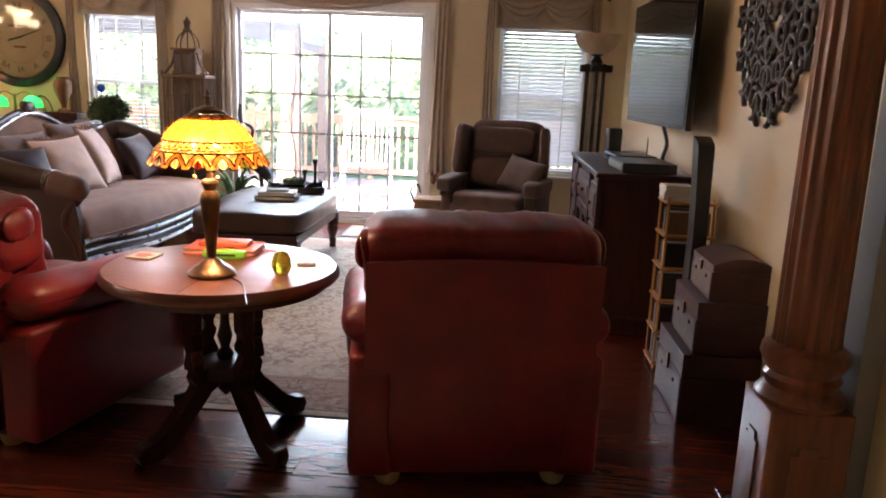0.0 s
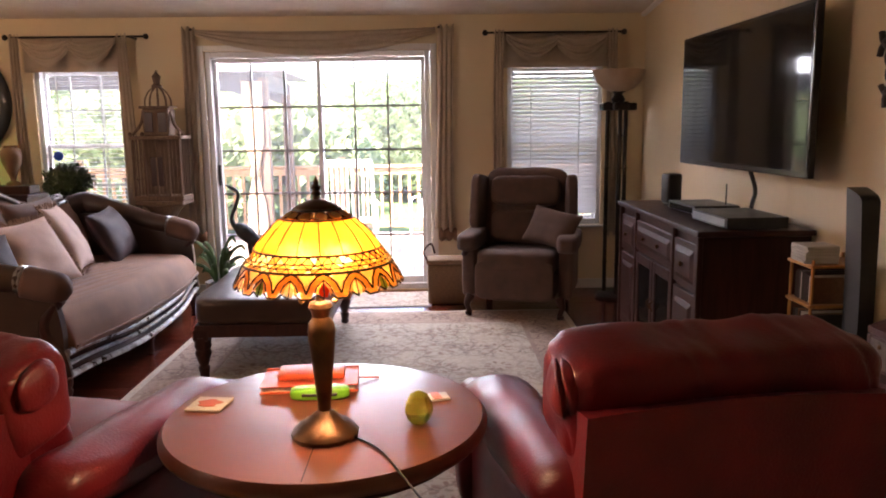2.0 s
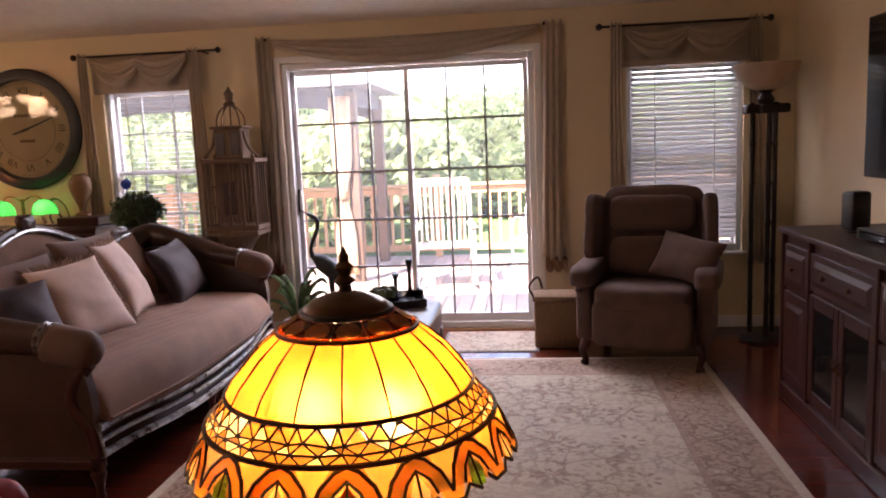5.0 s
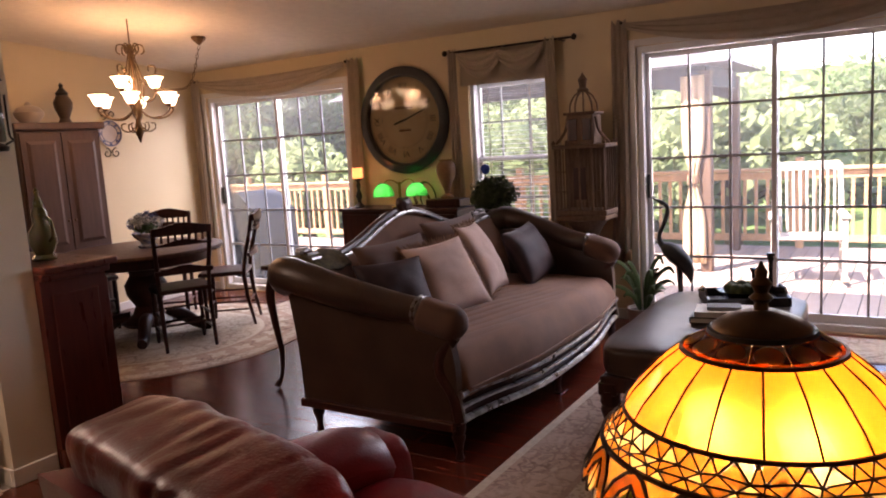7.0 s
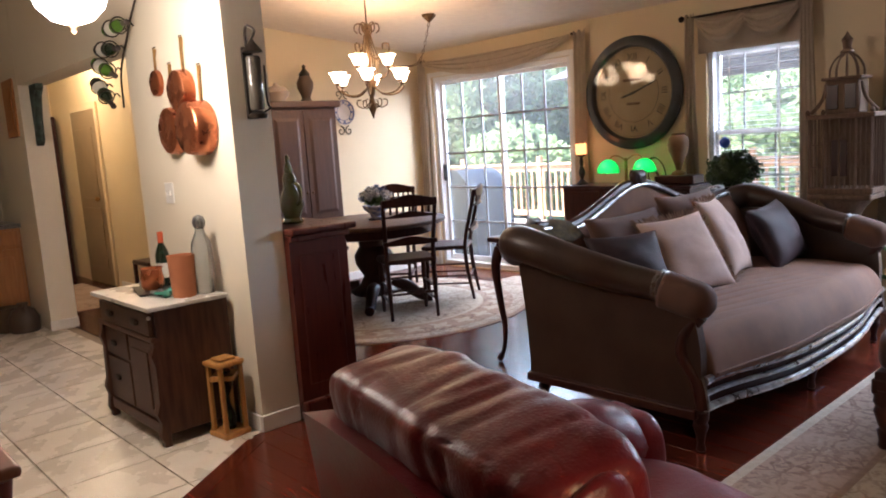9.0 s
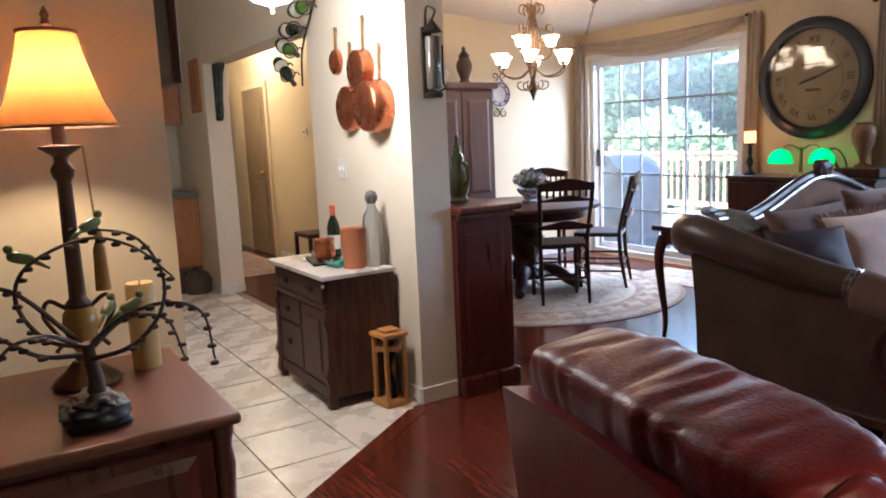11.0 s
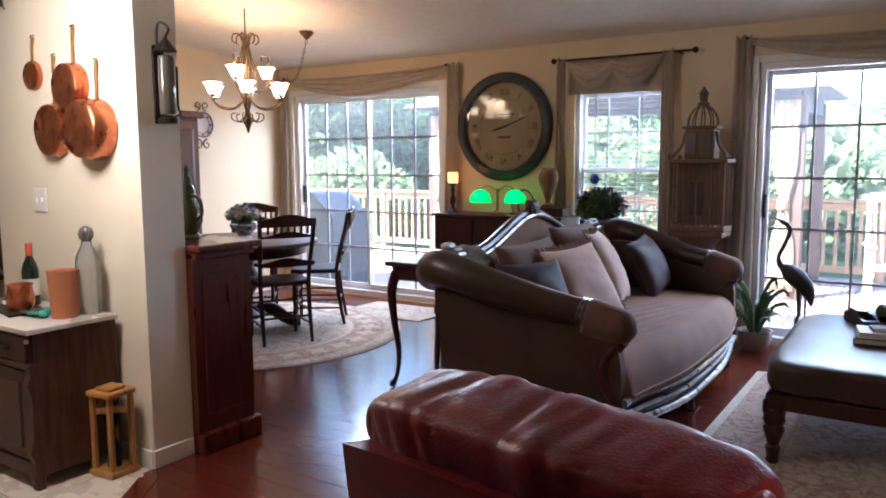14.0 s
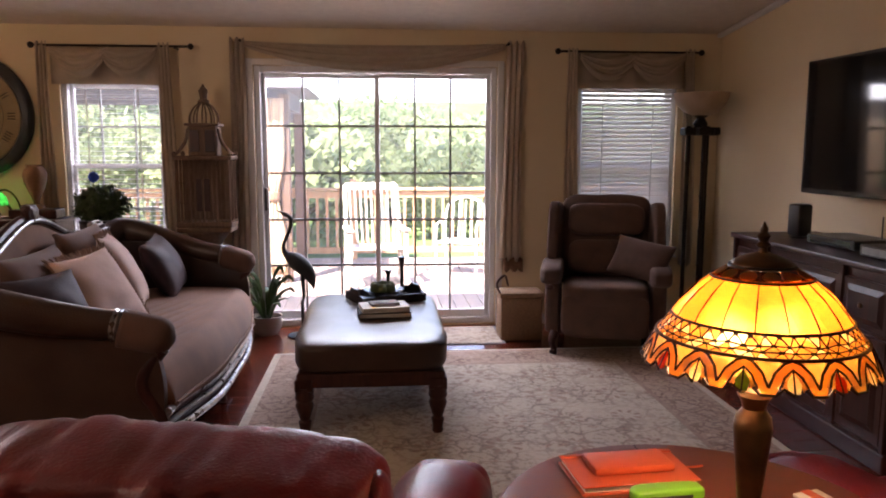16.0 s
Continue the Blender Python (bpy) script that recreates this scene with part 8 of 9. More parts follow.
def kitchen():
    th = thing("base_cabinet", (0, 0, 0), 0, "honey oak base cabinet with drawer and door", "cabinet", "kitchen cabinets")
    part("body", box(-8.70, -8.10, 1.6, 2.945, 0.10, 0.875), M_OAK, th)
    part("toe_kick", box(-8.70, -8.16, 1.6, 2.945, 0, 0.10), M_BLACK, th)
    for k in range(3):
        a = 1.63 + k * 0.44
        part("drawer", box(-8.0995, -8.08, a, a + 0.41, 0.72, 0.855, 0.005), M_OAK, th)
        d = part("door", box(-8.0995, -8.08, a, a + 0.41, 0.13, 0.69, 0.005), M_OAK, th)
        part("door_panel", box(-8.0795, -8.073, a + 0.06, a + 0.35, 0.19, 0.63, 0.004), M_OAK, d)
    c = thing("countertop", (0, 0, 0), 0, "dark grey speckled kitchen countertop", "countertop")
    part("slab", box(-8.745, -8.05, 1.58, 2.948, 0.876, 0.915, 0.006, 2), M_GRANITE, c)
    part("splash", box(-8.748, -8.73, 1.58, 2.948, 0.9155, 1.5), M_GREY, c)
    u = thing("wall_cabinet", (0, 0, 0), 0, "honey oak wall cabinet with panelled doors", "cabinet", "kitchen cabinets")
    part("body", box(-8.748, -8.43, 1.6, 2.94, 1.58, 2.32, 0.003), M_OAK, u)
    for k in range(3):
        a = 1.63 + k * 0.44
        d = part("door", box(-8.4295, -8.41, a, a + 0.41, 1.60, 2.30, 0.005), M_OAK, u)
        part("door_panel", box(-8.4095, -8.403, a + 0.06, a + 0.35, 1.67, 2.23, 0.004), M_OAK, d)
    p = thing("wooden_plaque", (-7.80, 2.949, 1.90), 0, "small carved honey wood wall plaque", "plaque")
    part("board", box(-0.16, 0.16, -0.02, -0.0005, -0.24, 0.24, 0.006), M_OAK, p)
    part("raised_panel", box(-0.11, 0.11, -0.03, -0.0205, -0.18, 0.18, 0.006), M_OAK, p)
    l = thing("counter_lamp", (-8.42, 2.62, 0.9155), 0, "small dark lamp with a pale shade on the counter", "table lamp")
    part("base", lathe([(0.07, 0), (0.07, 0.015), (0.02, 0.03), (0.03, 0.12), (0.04, 0.2), (0.015, 0.26), (0.01, 0.34)], 20), M_RUST, l, smooth=True)
    part("shade", lathe([(0.15, 0.30), (0.12, 0.50), (0.118, 0.50), (0.148, 0.30)], 28), M_PAPER, l, smooth=True)
    j = thing("stoneware_jug", (-7.76, 2.80, 0), 0, "brown stoneware jug standing on the tiles", "jug")
    part("body", lathe([(0.11, 0), (0.12, 0.02), (0.125, 0.12), (0.09, 0.19), (0.04, 0.22), (0.045, 0.25)], 24), M_RUST, j, smooth=True)
    part("handle", tube(curve([(0.04, 0, 0.23), (0.09, 0, 0.23), (0.10, 0, 0.17)]), 0.012, 8), M_RUST, j, smooth=True)
    k = thing("crock", (-7.9, 2.70, 0), 0, "brown stoneware crock standing on the tiles", "crock")
    part("body", lathe([(0.09, 0), (0.10, 0.02), (0.105, 0.20), (0.11, 0.21), (0.09, 0.205)], 24), M_RUST, k, smooth=True)
    t = thing("toaster", (-8.3, 2.45, 0.9155), 0, "chrome toaster on the kitchen counter", "toaster")
    part("shell", box(-0.08, 0.08, -0.14, 0.14, 0, 0.18, 0.03, 3), M_STEEL, t, smooth=True)
    part("lever", box(0.08, 0.1, -0.015, 0.015, 0.1, 0.12, 0.004), M_BLACK, t)


kitchen()


def hall():
    for i, (x0, x1) in enumerate(((-10.12, -9.32),)):
        th = thing("door_3", (0, 0, 0), 0, "tan panelled interior door in the hall", "door", "", "structure")
        part("leaf", box(x0, x1, 4.10, 4.128, 0.01, 2.0, 0.004), M_HALLDOOR, th)
        for z0, z1 in ((0.2, 0.9), (1.0, 1.8)):
            part("panel", box(x0 + 0.12, x1 - 0.12, 4.092, 4.0995, z0, z1, 0.006), M_HALLDOOR, th)
        part("casing", box(x0 - 0.07, x0 - 0.002, 4.10, 4.129, 0, 2.07, 0.004), M_WALL, th)
        part("casing", box(x1 + 0.002, x1 + 0.07, 4.10, 4.129, 0, 2.07, 0.004), M_WALL, th)
        part("casing", box(x0 - 0.002, x1 + 0.002, 4.10, 4.129, 2.003, 2.07, 0.004), M_WALL, th)
        part("door_handle", lathe([(0.012, 0), (0.03, 0.02), (0.02, 0.05)], 14, at=(x1 - 0.06, 4.05, 0.98)), M_BRASS, th)
    s = thing("shelf_unit", (-10.75, 3.7, 0), 0, "dark shelf unit at the end of the hall", "shelf")
    part("case", box(-0.24, 0.1, -0.5, 0.38, 0, 2.0, 0.006), M_DARK, s)
    for k in range(6):
        part("shelf", box(0.1005, 0.12, -0.48, 0.36, 0.1 + 0.36 * k, 0.13 + 0.36 * k), M_DARK, s)
    t = thing("thermostat", (-8.15, 4.129, 1.45), 0, "small white thermostat on the hall wall", "thermostat")
    part("case", box(-0.05, 0.05, -0.025, -0.001, -0.035, 0.035, 0.006), M_TRIM, t)
    part("dial", box(-0.02, 0.02, -0.028, -0.0255, -0.015, 0.015), M_GREY, t)
    m = thing("hall_mat", (-9.1, 3.66, 0.0), 0, "tan patterned runner on the hall floor", "mat", "door mats")
    part("weave", box(-0.9, 0.9, -0.3, 0.3, 0, 0.008, 0.003), M_RUGBORDER, m)
    c = thing("hall_chair", (-7.6, 3.95, 0), 0, "dark wooden chair in the hall", "chair")
    part("seat", box(-0.2, 0.2, -0.17, 0.15, 0.43, 0.47, 0.01), M_DARK, c)
    for x in (-0.18, 0.18):
        for y in (-0.15, 0.13):
            part("leg", box(x - 0.016, x + 0.016, y - 0.016, y + 0.016, 0, 0.43), M_DARK, c)
    part("back", box(-0.18, 0.18, 0.12, 0.15, 0.5, 0.95, 0.02, 2), M_DARK, c)
    for x in (-0.16, 0.16):
        part("back_post", box(x - 0.014, x + 0.014, 0.12, 0.15, 0.47, 0.51), M_DARK, c)
    # unseen dome and bulb, added to give the hall wall its warm light
    h = thing("hall_ceiling_light", (-9.2, 3.65, ceil_z(3.65) - 0.125), 0, "lit frosted dome added out of view to light the hall", "ceiling lamp")
    part("dome", lathe([(0.02, 0), (0.09, 0.02), (0.13, 0.07), (0.135, 0.10)], 28), M_PENDANT, h, smooth=True)
    part("rim", lathe([(0.14, 0.095), (0.145, 0.109)], 28), M_BRASS, h)
    bulb("hall_bulb", (-9.2, 3.65, ceil_z(3.65) - 0.22), HALL_W, (1.0, 0.74, 0.40), 0.1)


M_HALLDOOR = material("tan_door_paint", (0.30, 0.22, 0.13), 0.5, scale=4)
hall()

settle(-0.047, 0.11)

# ---- end table corner ----


def end_table():
    x0, x1, y0, y1, h = -3.10, -2.40, 1.10, 1.635, 0.745
    th = thing("end_table", (0, 0, 0), 0, "red mahogany chest end table with panelled front", "end table")
    part("top", box(x0 - 0.01, x1 + 0.02, y0 - 0.02, y1 + 0.02, h - 0.028, h, 0.010, 3), M_TOP, th)
    part("body", box(x0 + 0.02, x1 - 0.02, y0 + 0.01, y1 - 0.01, 0.06, h - 0.028), M_RED, th)
    part("plinth", box(x0, x1, y0 - 0.005, y1 + 0.005, 0, 0.06, 0.01, 2), M_RED, th)
    for z0, z1 in ((0.44, 0.69), (0.10, 0.42)):
        d = part("drawer", box(x1 - 0.0195, x1, y0 + 0.045, y1 - 0.045, z0, z1, 0.005), M_RED, th)
        f = raised_panel(0, y0 + 0.085, y1 - 0.085, z0 + 0.03, z1 - 0.03, M_RED, d)
        f.matrix_local = Matrix.Translation((x1 + 0.001, 0, 0)) @ Matrix.Diagonal((-1, 1, 1, 1))
        part("knob", turned(lathe([(0.008, 0), (0.016, 0.012), (0.012, 0.022), (0.002, 0.026)], 12), pose(x1 + 0.008, (y0 + y1) / 2, (z0 + z1) / 2, 0, 90, 0)), M_BRONZE, d)
    for y in (y0 + 0.022, y1 - 0.022):
        part("corner_post", lathe([(0.022, 0.06), (0.026, 0.1), (0.018, 0.14), (0.024, 0.3), (0.028, 0.4), (0.018, 0.5), (0.026, 0.62), (0.02, 0.66), (0.028, 0.715)], 14, at=(x1 - 0.012, y, 0)), M_RED, th, smooth=True)
    return h


M_TOP = material("polished_red_top", (0.16, 0.042, 0.016), 0.42, color2=(0.12, 0.03, 0.012), scale=6, stretch=(1, 12, 1), bump=0.0, bump_scale=40, coat=0.4)
EZ = end_table()


def buffet_lamp(at):
    th = thing("buffet_lamp", at, 0, "lit tall lamp with a bell shaped tan shade", "table lamp")
    part("base", lathe([(0.085, 0), (0.09, 0.012), (0.075, 0.03), (0.06, 0.04), (0.045, 0.055), (0.03, 0.07)], 24, wave=6, depth=0.10), M_BRONZE, th, smooth=True)
    part("urn", lathe([(0.02, 0.07), (0.028, 0.085), (0.02, 0.095), (0.035, 0.12), (0.046, 0.17), (0.042, 0.20), (0.03, 0.215)], 24), M_URNGOLD, th, "golden glass urn", smooth=True)
    for s in (-1, 1):
        part("urn_handle", tube(curve([(0, s * 0.03, 0.215), (0, s * 0.07, 0.24), (0, s * 0.085, 0.2), (0, s * 0.05, 0.13), (0, s * 0.065, 0.10)]), 0.006, 8), M_BRONZE, th, smooth=True)
    part("column", lathe([(0.03, 0.215), (0.035, 0.225), (0.022, 0.24), (0.021, 0.26), (0.018, 0.55), (0.025, 0.56), (0.03, 0.58), (0.018, 0.60), (0.02, 0.615), (0.05, 0.635), (0.052, 0.64), (0.016, 0.645), (0.016, 0.70), (0.004, 0.70), (0.004, 0.93)], 20), M_URNBROWN, th, smooth=True)
    b = bmesh.new()
    rings = []
    for r, z in ((0.146, 0.69), (0.115, 0.752), (0.092, 0.823), (0.077, 0.876), (0.068, 0.925)):
        rings.append([b.verts.new((r * math.cos(k * math.pi / 18), r * math.sin(k * math.pi / 18), z)) for k in range(36)])
    for p, q in zip(rings, rings[1:]):
        for k in range(36):
            b.faces.new((p[k], p[(k + 1) % 36], q[(k + 1) % 36], q[k]))
    part("shade", b, M_LINEN, th, "glowing tan cloth shade", smooth="all")
    part("shade_trim", tube([(0.069 * math.cos(k * math.pi / 18), 0.069 * math.sin(k * math.pi / 18), 0.926) for k in range(37)], 0.005, 6), M_FRINGE, th)
    part("shade_trim", tube([(0.147 * math.cos(k * math.pi / 18), 0.147 * math.sin(k * math.pi / 18), 0.69) for k in range(37)], 0.004, 6), M_FRINGE, th)
    part("finial", lathe([(0.006, 0.93), (0.014, 0.945), (0.008, 0.96), (0.012, 0.97), (0.002, 0.99)], 12), M_BRONZE, th, smooth=True)
    part("tassel_cord", tube(curve([(0.03, 0.05, 0.64), (0.045, 0.055, 0.5), (0.045, 0.06, 0.42)]), 0.003, 6), M_BRASS, th)
    part("tassel", lathe([(0.004, 0.425), (0.012, 0.41), (0.008, 0.39), (0.016, 0.37), (0.02, 0.26)][::-1], 12, at=(0.045, 0.06, 0)), M_TASSEL, th, smooth=True)
    bulb("buffet_bulb", (at[0], at[1], at[2] + 0.82), BUFFET_W, (1.0, 0.70, 0.38), 0.03)


M_URNGOLD = material("golden_urn_glass", (0.50, 0.27, 0.05), 0.25, scale=10, coat=0.5)
M_URNBROWN = material("brown_lamp_metal", (0.13, 0.075, 0.05), 0.5, 0.3, color2=(0.08, 0.045, 0.03), scale=14)
M_TASSEL = material("gold_tassel", (0.36, 0.21, 0.06), 0.8, scale=60, bump=0.5)
buffet_lamp((-2.862, 1.382, EZ))


def bird_tree(at):
    th = thing("bird_tree", at, 0, "metal bonsai branch sculpture with small green birds", "sculpture")
    part("root_base", cushion(0.17, 0.14, 0.05, 0.7, 14, at=(0, 0, 0.024), rough=0.25, seed=4), M_CRANE, th, smooth="all")
    part("moss", cushion(0.12, 0.10, 0.05, 0.8, 12, at=(0, 0, 0.045), rough=0.3, seed=7), M_BRANCH, th, smooth="all")
    part("trunk", tube(curve([(0, 0, 0.04), (0.01, 0.01, 0.09), (0.0, 0.005, 0.14), (0.01, 0, 0.19)]), [0.03, 0.027, 0.024, 0.022, 0.021, 0.02, 0.019, 0.018, 0.017, 0.017, 0.016, 0.016, 0.015, 0.015, 0.014, 0.014, 0.013, 0.013, 0.012], 10), M_BRANCH, th, smooth=True)
    rr = random.Random(6)
    branches = ([(0.01, 0, 0.15), (0.03, 0.09, 0.17), (0.04, 0.16, 0.24), (0.0, 0.18, 0.33), (-0.05, 0.13, 0.42), (-0.05, 0.0, 0.45)],
                [(0.01, 0, 0.18), (0.0, -0.08, 0.21), (0.0, -0.13, 0.30), (0.0, -0.10, 0.38), (0.01, 0.02, 0.43), (0.02, 0.12, 0.40), (0.02, 0.20, 0.32)],
                [(0.01, 0, 0.18), (0.02, 0.08, 0.24), (0.03, 0.18, 0.26), (0.03, 0.26, 0.22), (0.03, 0.28, 0.10)],
                [(0.0, 0, 0.16), (0.02, -0.10, 0.18), (0.03, -0.20, 0.25), (0.04, -0.27, 0.20), (0.05, -0.30, 0.05)],
                [(0.0, -0.02, 0.20), (0.0, -0.14, 0.33), (0.0, -0.26, 0.34), (0.02, -0.34, 0.28)],
                [(0.0, -0.02, 0.19), (0.05, -0.09, 0.23), (0.08, -0.17, 0.21), (0.10, -0.22, 0.09)],
                [(0.01, 0.0, 0.17), (-0.06, 0.10, 0.22), (-0.10, 0.20, 0.19), (-0.12, 0.24, 0.08)])
    for pts in branches:
        p = curve(pts, 6)
        n = len(p)
        b = tube(p, [0.0065 - 0.004 * i / n for i in range(n)], 6)
        br = part("branch", b, M_BRANCH, th, smooth=True)
        k = None
        for i in range(6, n, 2):
            k = cushion(0.016, 0.022, 0.012, 0.9, 3, bm=k, at=tuple(p[i] + Vector((rr.uniform(-0.008, 0.008), rr.uniform(-0.008, 0.008), -0.006))))
        tagged(part("buds", k, M_BRANCH, br, smooth="all"), "", "", "", "stuff")
    for x, y, z, a in ((-0.05, 0.04, 0.455, 30), (0.0, -0.11, 0.40, 200), (0.02, 0.10, 0.265, 20), (0.02, 0.05, 0.265, 60)):
        b = cushion(0.022, 0.06, 0.026, 0.9, 6)
        b = cushion(0.02, 0.02, 0.02, 1.0, 4, bm=b, at=(0, 0.03, 0.014))
        b = tube([(0, -0.02, 0), (0, -0.065, -0.012)], [0.008, 0.003], 6, bm=b)
        turned(b, pose(x, y, z, 18, 0, a))
        part("bird", b, M_BIRD, th, "small green enamel bird", smooth="all")


M_BRANCH = material("brown_patina_branch", (0.085, 0.055, 0.035), 0.6, 0.3, color2=(0.045, 0.03, 0.02), scale=30, bump=0.6)
M_BIRD = material("green_enamel", (0.10, 0.14, 0.035), 0.35, color2=(0.20, 0.19, 0.06), scale=25)
bird_tree((-2.55, 1.36, EZ))


def pillar_candle(at):
    th = thing("pillar_candle", at, 0, "tall pale yellow pillar candle", "candle")
    part("wax", lathe([(0.038, 0), (0.04, 0.004), (0.04, 0.24), (0.036, 0.248), (0.02, 0.242)], 28), M_WAX, th, smooth=True)
    part("wick", tube([(0, 0, 0.24), (0.003, 0, 0.256)], 0.0015, 5), M_INK, th)


pillar_candle((-2.93, 1.55, EZ))


def bookcase():
    x0, x1, y0, y1, h = -3.245, -2.88, 0.10, 1.07, 2.12
    th = thing("bookcase", (0, 0, 0), 0, "dark wooden bookcase half full of books", "bookcase")
    for y in (y0, y1 - 0.03):
        part("side", box(x0, x1, y, y + 0.03, 0, h, 0.004), M_DARK, th)
    part("back", box(x0, x0 + 0.012, y0 + 0.031, y1 - 0.031, 0.05, h - 0.04), M_DARK, th)
    part("stile", box(x1, x1 + 0.018, y1 - 0.06, y1, 0, h, 0.004), M_DARK, th)
    part("stile", box(x1, x1 + 0.018, y0, y0 + 0.06, 0, h, 0.004), M_DARK, th)
    part("cornice", box(x0, x1 + 0.04, y0 - 0.02, y1 + 0.02, h, h + 0.05, 0.012, 2), M_DARK, th)
    rr = random.Random(9)
    mats = (M_REDPRINT, M_PAPER, M_INK, M_BLUEBOOK, M_DKPILLOW, M_FRINGE, M_TANURN)
    for k in range(6):
        z = 0.06 + 0.375 * k
        part("shelf", box(x0 + 0.013, x1 - 0.002, y0 + 0.031, y1 - 0.031, z, z + 0.024), M_DARK, th)
        if k == 5:
            continue
        y = y1 - 0.04
        lim = y0 + 0.05 if k in (0, 1, 3) else y1 - 0.34
        while y > lim:
            w, hh, d = rr.uniform(0.018, 0.045), rr.uniform(0.18, 0.27), rr.uniform(0.15, 0.2)
            b = thing("book", (0, 0, 0), 0, "hardback book standing on the shelf", "book", "shelved books")
            m = rr.choice(mats)
            part("cover", box(x0 + 0.02, x0 + 0.02 + d, y - w, y - 0.001, z + 0.0245, z + 0.0245 + hh, 0.003), m, b)
            part("page_block", box(x0 + 0.025, x0 + 0.018 + d, y - w + 0.003, y - 0.004, z + 0.0245 + hh, z + 0.0255 + hh), M_PAPER, b)
            y -= w
    j = thing("round_jar", (-3.06, 0.82, 0.06 + 0.375 * 2 + 0.0245), 0, "grey round jar on the bookcase shelf", "jar")
    part("body", lathe([(0.04, 0), (0.06, 0.02), (0.075, 0.08), (0.06, 0.14), (0.03, 0.17), (0.035, 0.19)], 24), M_GREY, j, smooth=True)


M_BLUEBOOK = material("blue_cloth", (0.05, 0.08, 0.2), 0.8, scale=20)
bookcase()
pf = thing("hanging_frame", (-3.30, 1.7605, 1.85), 0, "dark hanging frame seen edge on", "picture frame")
part("frame", box(-0.12, 0.10, 0.0, 0.03, -0.28, 0.5, 0.006), M_DARK, pf)
part("picture", box(-0.09, 0.07, 0.0305, 0.033, -0.25, 0.47), M_AGEDWOOD, pf)

settle(-0.04, 0.036)

# ---- outdoors ----
setting("ground", box(-300, 300, 7.16, 600, -0.9, -0.7), M_GRASS, "green lawn reaching to the woods", "ground")
DZ = -0.10


def deck_rail():
    th = thing("deck_railing", (0, 0, 0), 0, "cedar deck railing with square balusters", "railing")
    y = 11.5
    part("top_rail", box(-13, 6, y - 0.07, y + 0.07, 0.86, 0.90, 0.006), M_CEDAR, th)
    part("upper_rail", box(-13, 6, y - 0.02, y + 0.02, 0.76, 0.85, 0.004), M_CEDAR, th)
    part("lower_rail", box(-13, 6, y - 0.02, y + 0.02, DZ + 0.08, DZ + 0.17, 0.004), M_CEDAR, th)
    b0 = None
    for k in range(140):
        x = -12.9 + k * 0.135
        if b0 is None:
            b0 = part("baluster", box(-0.019, 0.019, -0.019, 0.019, DZ + 0.17, 0.76), M_CEDAR, th, m=pose(x, y, 0))
        else:
            o = new("baluster", b0.data)
            o.parent, o.matrix_local = th, pose(x, y, 0)
    for k in range(11):
        x = -13 + k * 1.9
        part("post", box(x - 0.045, x + 0.045, y - 0.045, y + 0.045, DZ, 1.02, 0.006), M_CEDAR, th)


deck_rail()


def gazebo():
    th = thing("gazebo", (0, 0, 0), 0, "dark roofed gazebo with tied tan curtains", "gazebo")
    x0, x1, y0, y1 = -6.9, -2.3, 9.7, 11.2
    for x in (x0, x1):
        for y in (y0, y1):
            part("post", box(x - 0.06, x + 0.06, y - 0.06, y + 0.06, DZ, 2.05, 0.01), M_GAZPOST, th)
            rows = []
            s = -1 if x == x1 else 1
            for j in range(17):
                v = j / 16
                z = 2.0 - 2.0 * v
                w = 0.24 - 0.17 * math.exp(-((v - 0.55) / 0.13) ** 2)
                rows.append([(x + s * 0.12 + (u / 10 - 0.5) * w, y - 0.09 + 0.03 * math.sin(u * 1.9), z) for u in range(11)])
            if y == y1:
                continue
            cloth(rows, M_CURTAIN_OUT, "curtain", th, 0.01)
            part("tie_back", lathe([(0.06, 0.86), (0.065, 0.88), (0.065, 0.94), (0.06, 0.96)], 12, at=(x + s * 0.12, y - 0.09, 0)), M_FRINGE, th)
    arch = [(x0, 1.75), (x0 + 0.5, 1.93), (x0 + 1.3, 2.0), (x1 - 1.3, 2.0), (x1 - 0.5, 1.93), (x1, 1.75), (x1, 2.15), (x0, 2.15)]
    for y in (y0, y1):
        b = prism(arch, -0.03, 0.03)
        turned(b, pose(0, y, 0, 90, 0, 0))
        part("arched_beam", b, M_CHARCOAL, th)
    for x in (x0, x1):
        part("side_beam", box(x - 0.03, x + 0.03, y0 + 0.031, y1 - 0.031, 1.9, 2.15), M_CHARCOAL, th)
    b = bmesh.new()
    lo = [b.verts.new(p) for p in ((x0 - 0.3, y0 - 0.35, 2.1), (x1 + 0.3, y0 - 0.35, 2.1), (x1 + 0.3, y1 + 0.35, 2.1), (x0 - 0.3, y1 + 0.35, 2.1))]
    hi = [b.verts.new(p) for p in ((x0 + 1.6, 10.4, 3.0), (x1 - 1.6, 10.4, 3.0), (x1 - 1.6, 10.6, 3.0), (x0 + 1.6, 10.6, 3.0))]
    b.faces.new(lo[::-1])
    b.faces.new(hi)
    for k in range(4):
        b.faces.new((lo[k], lo[(k + 1) % 4], hi[(k + 1) % 4], hi[k]))
    part("roof", b, M_CHARCOAL, th)


M_GAZPOST = material("brown_gazebo_post", (0.10, 0.055, 0.035), 0.6, scale=6)
gazebo()


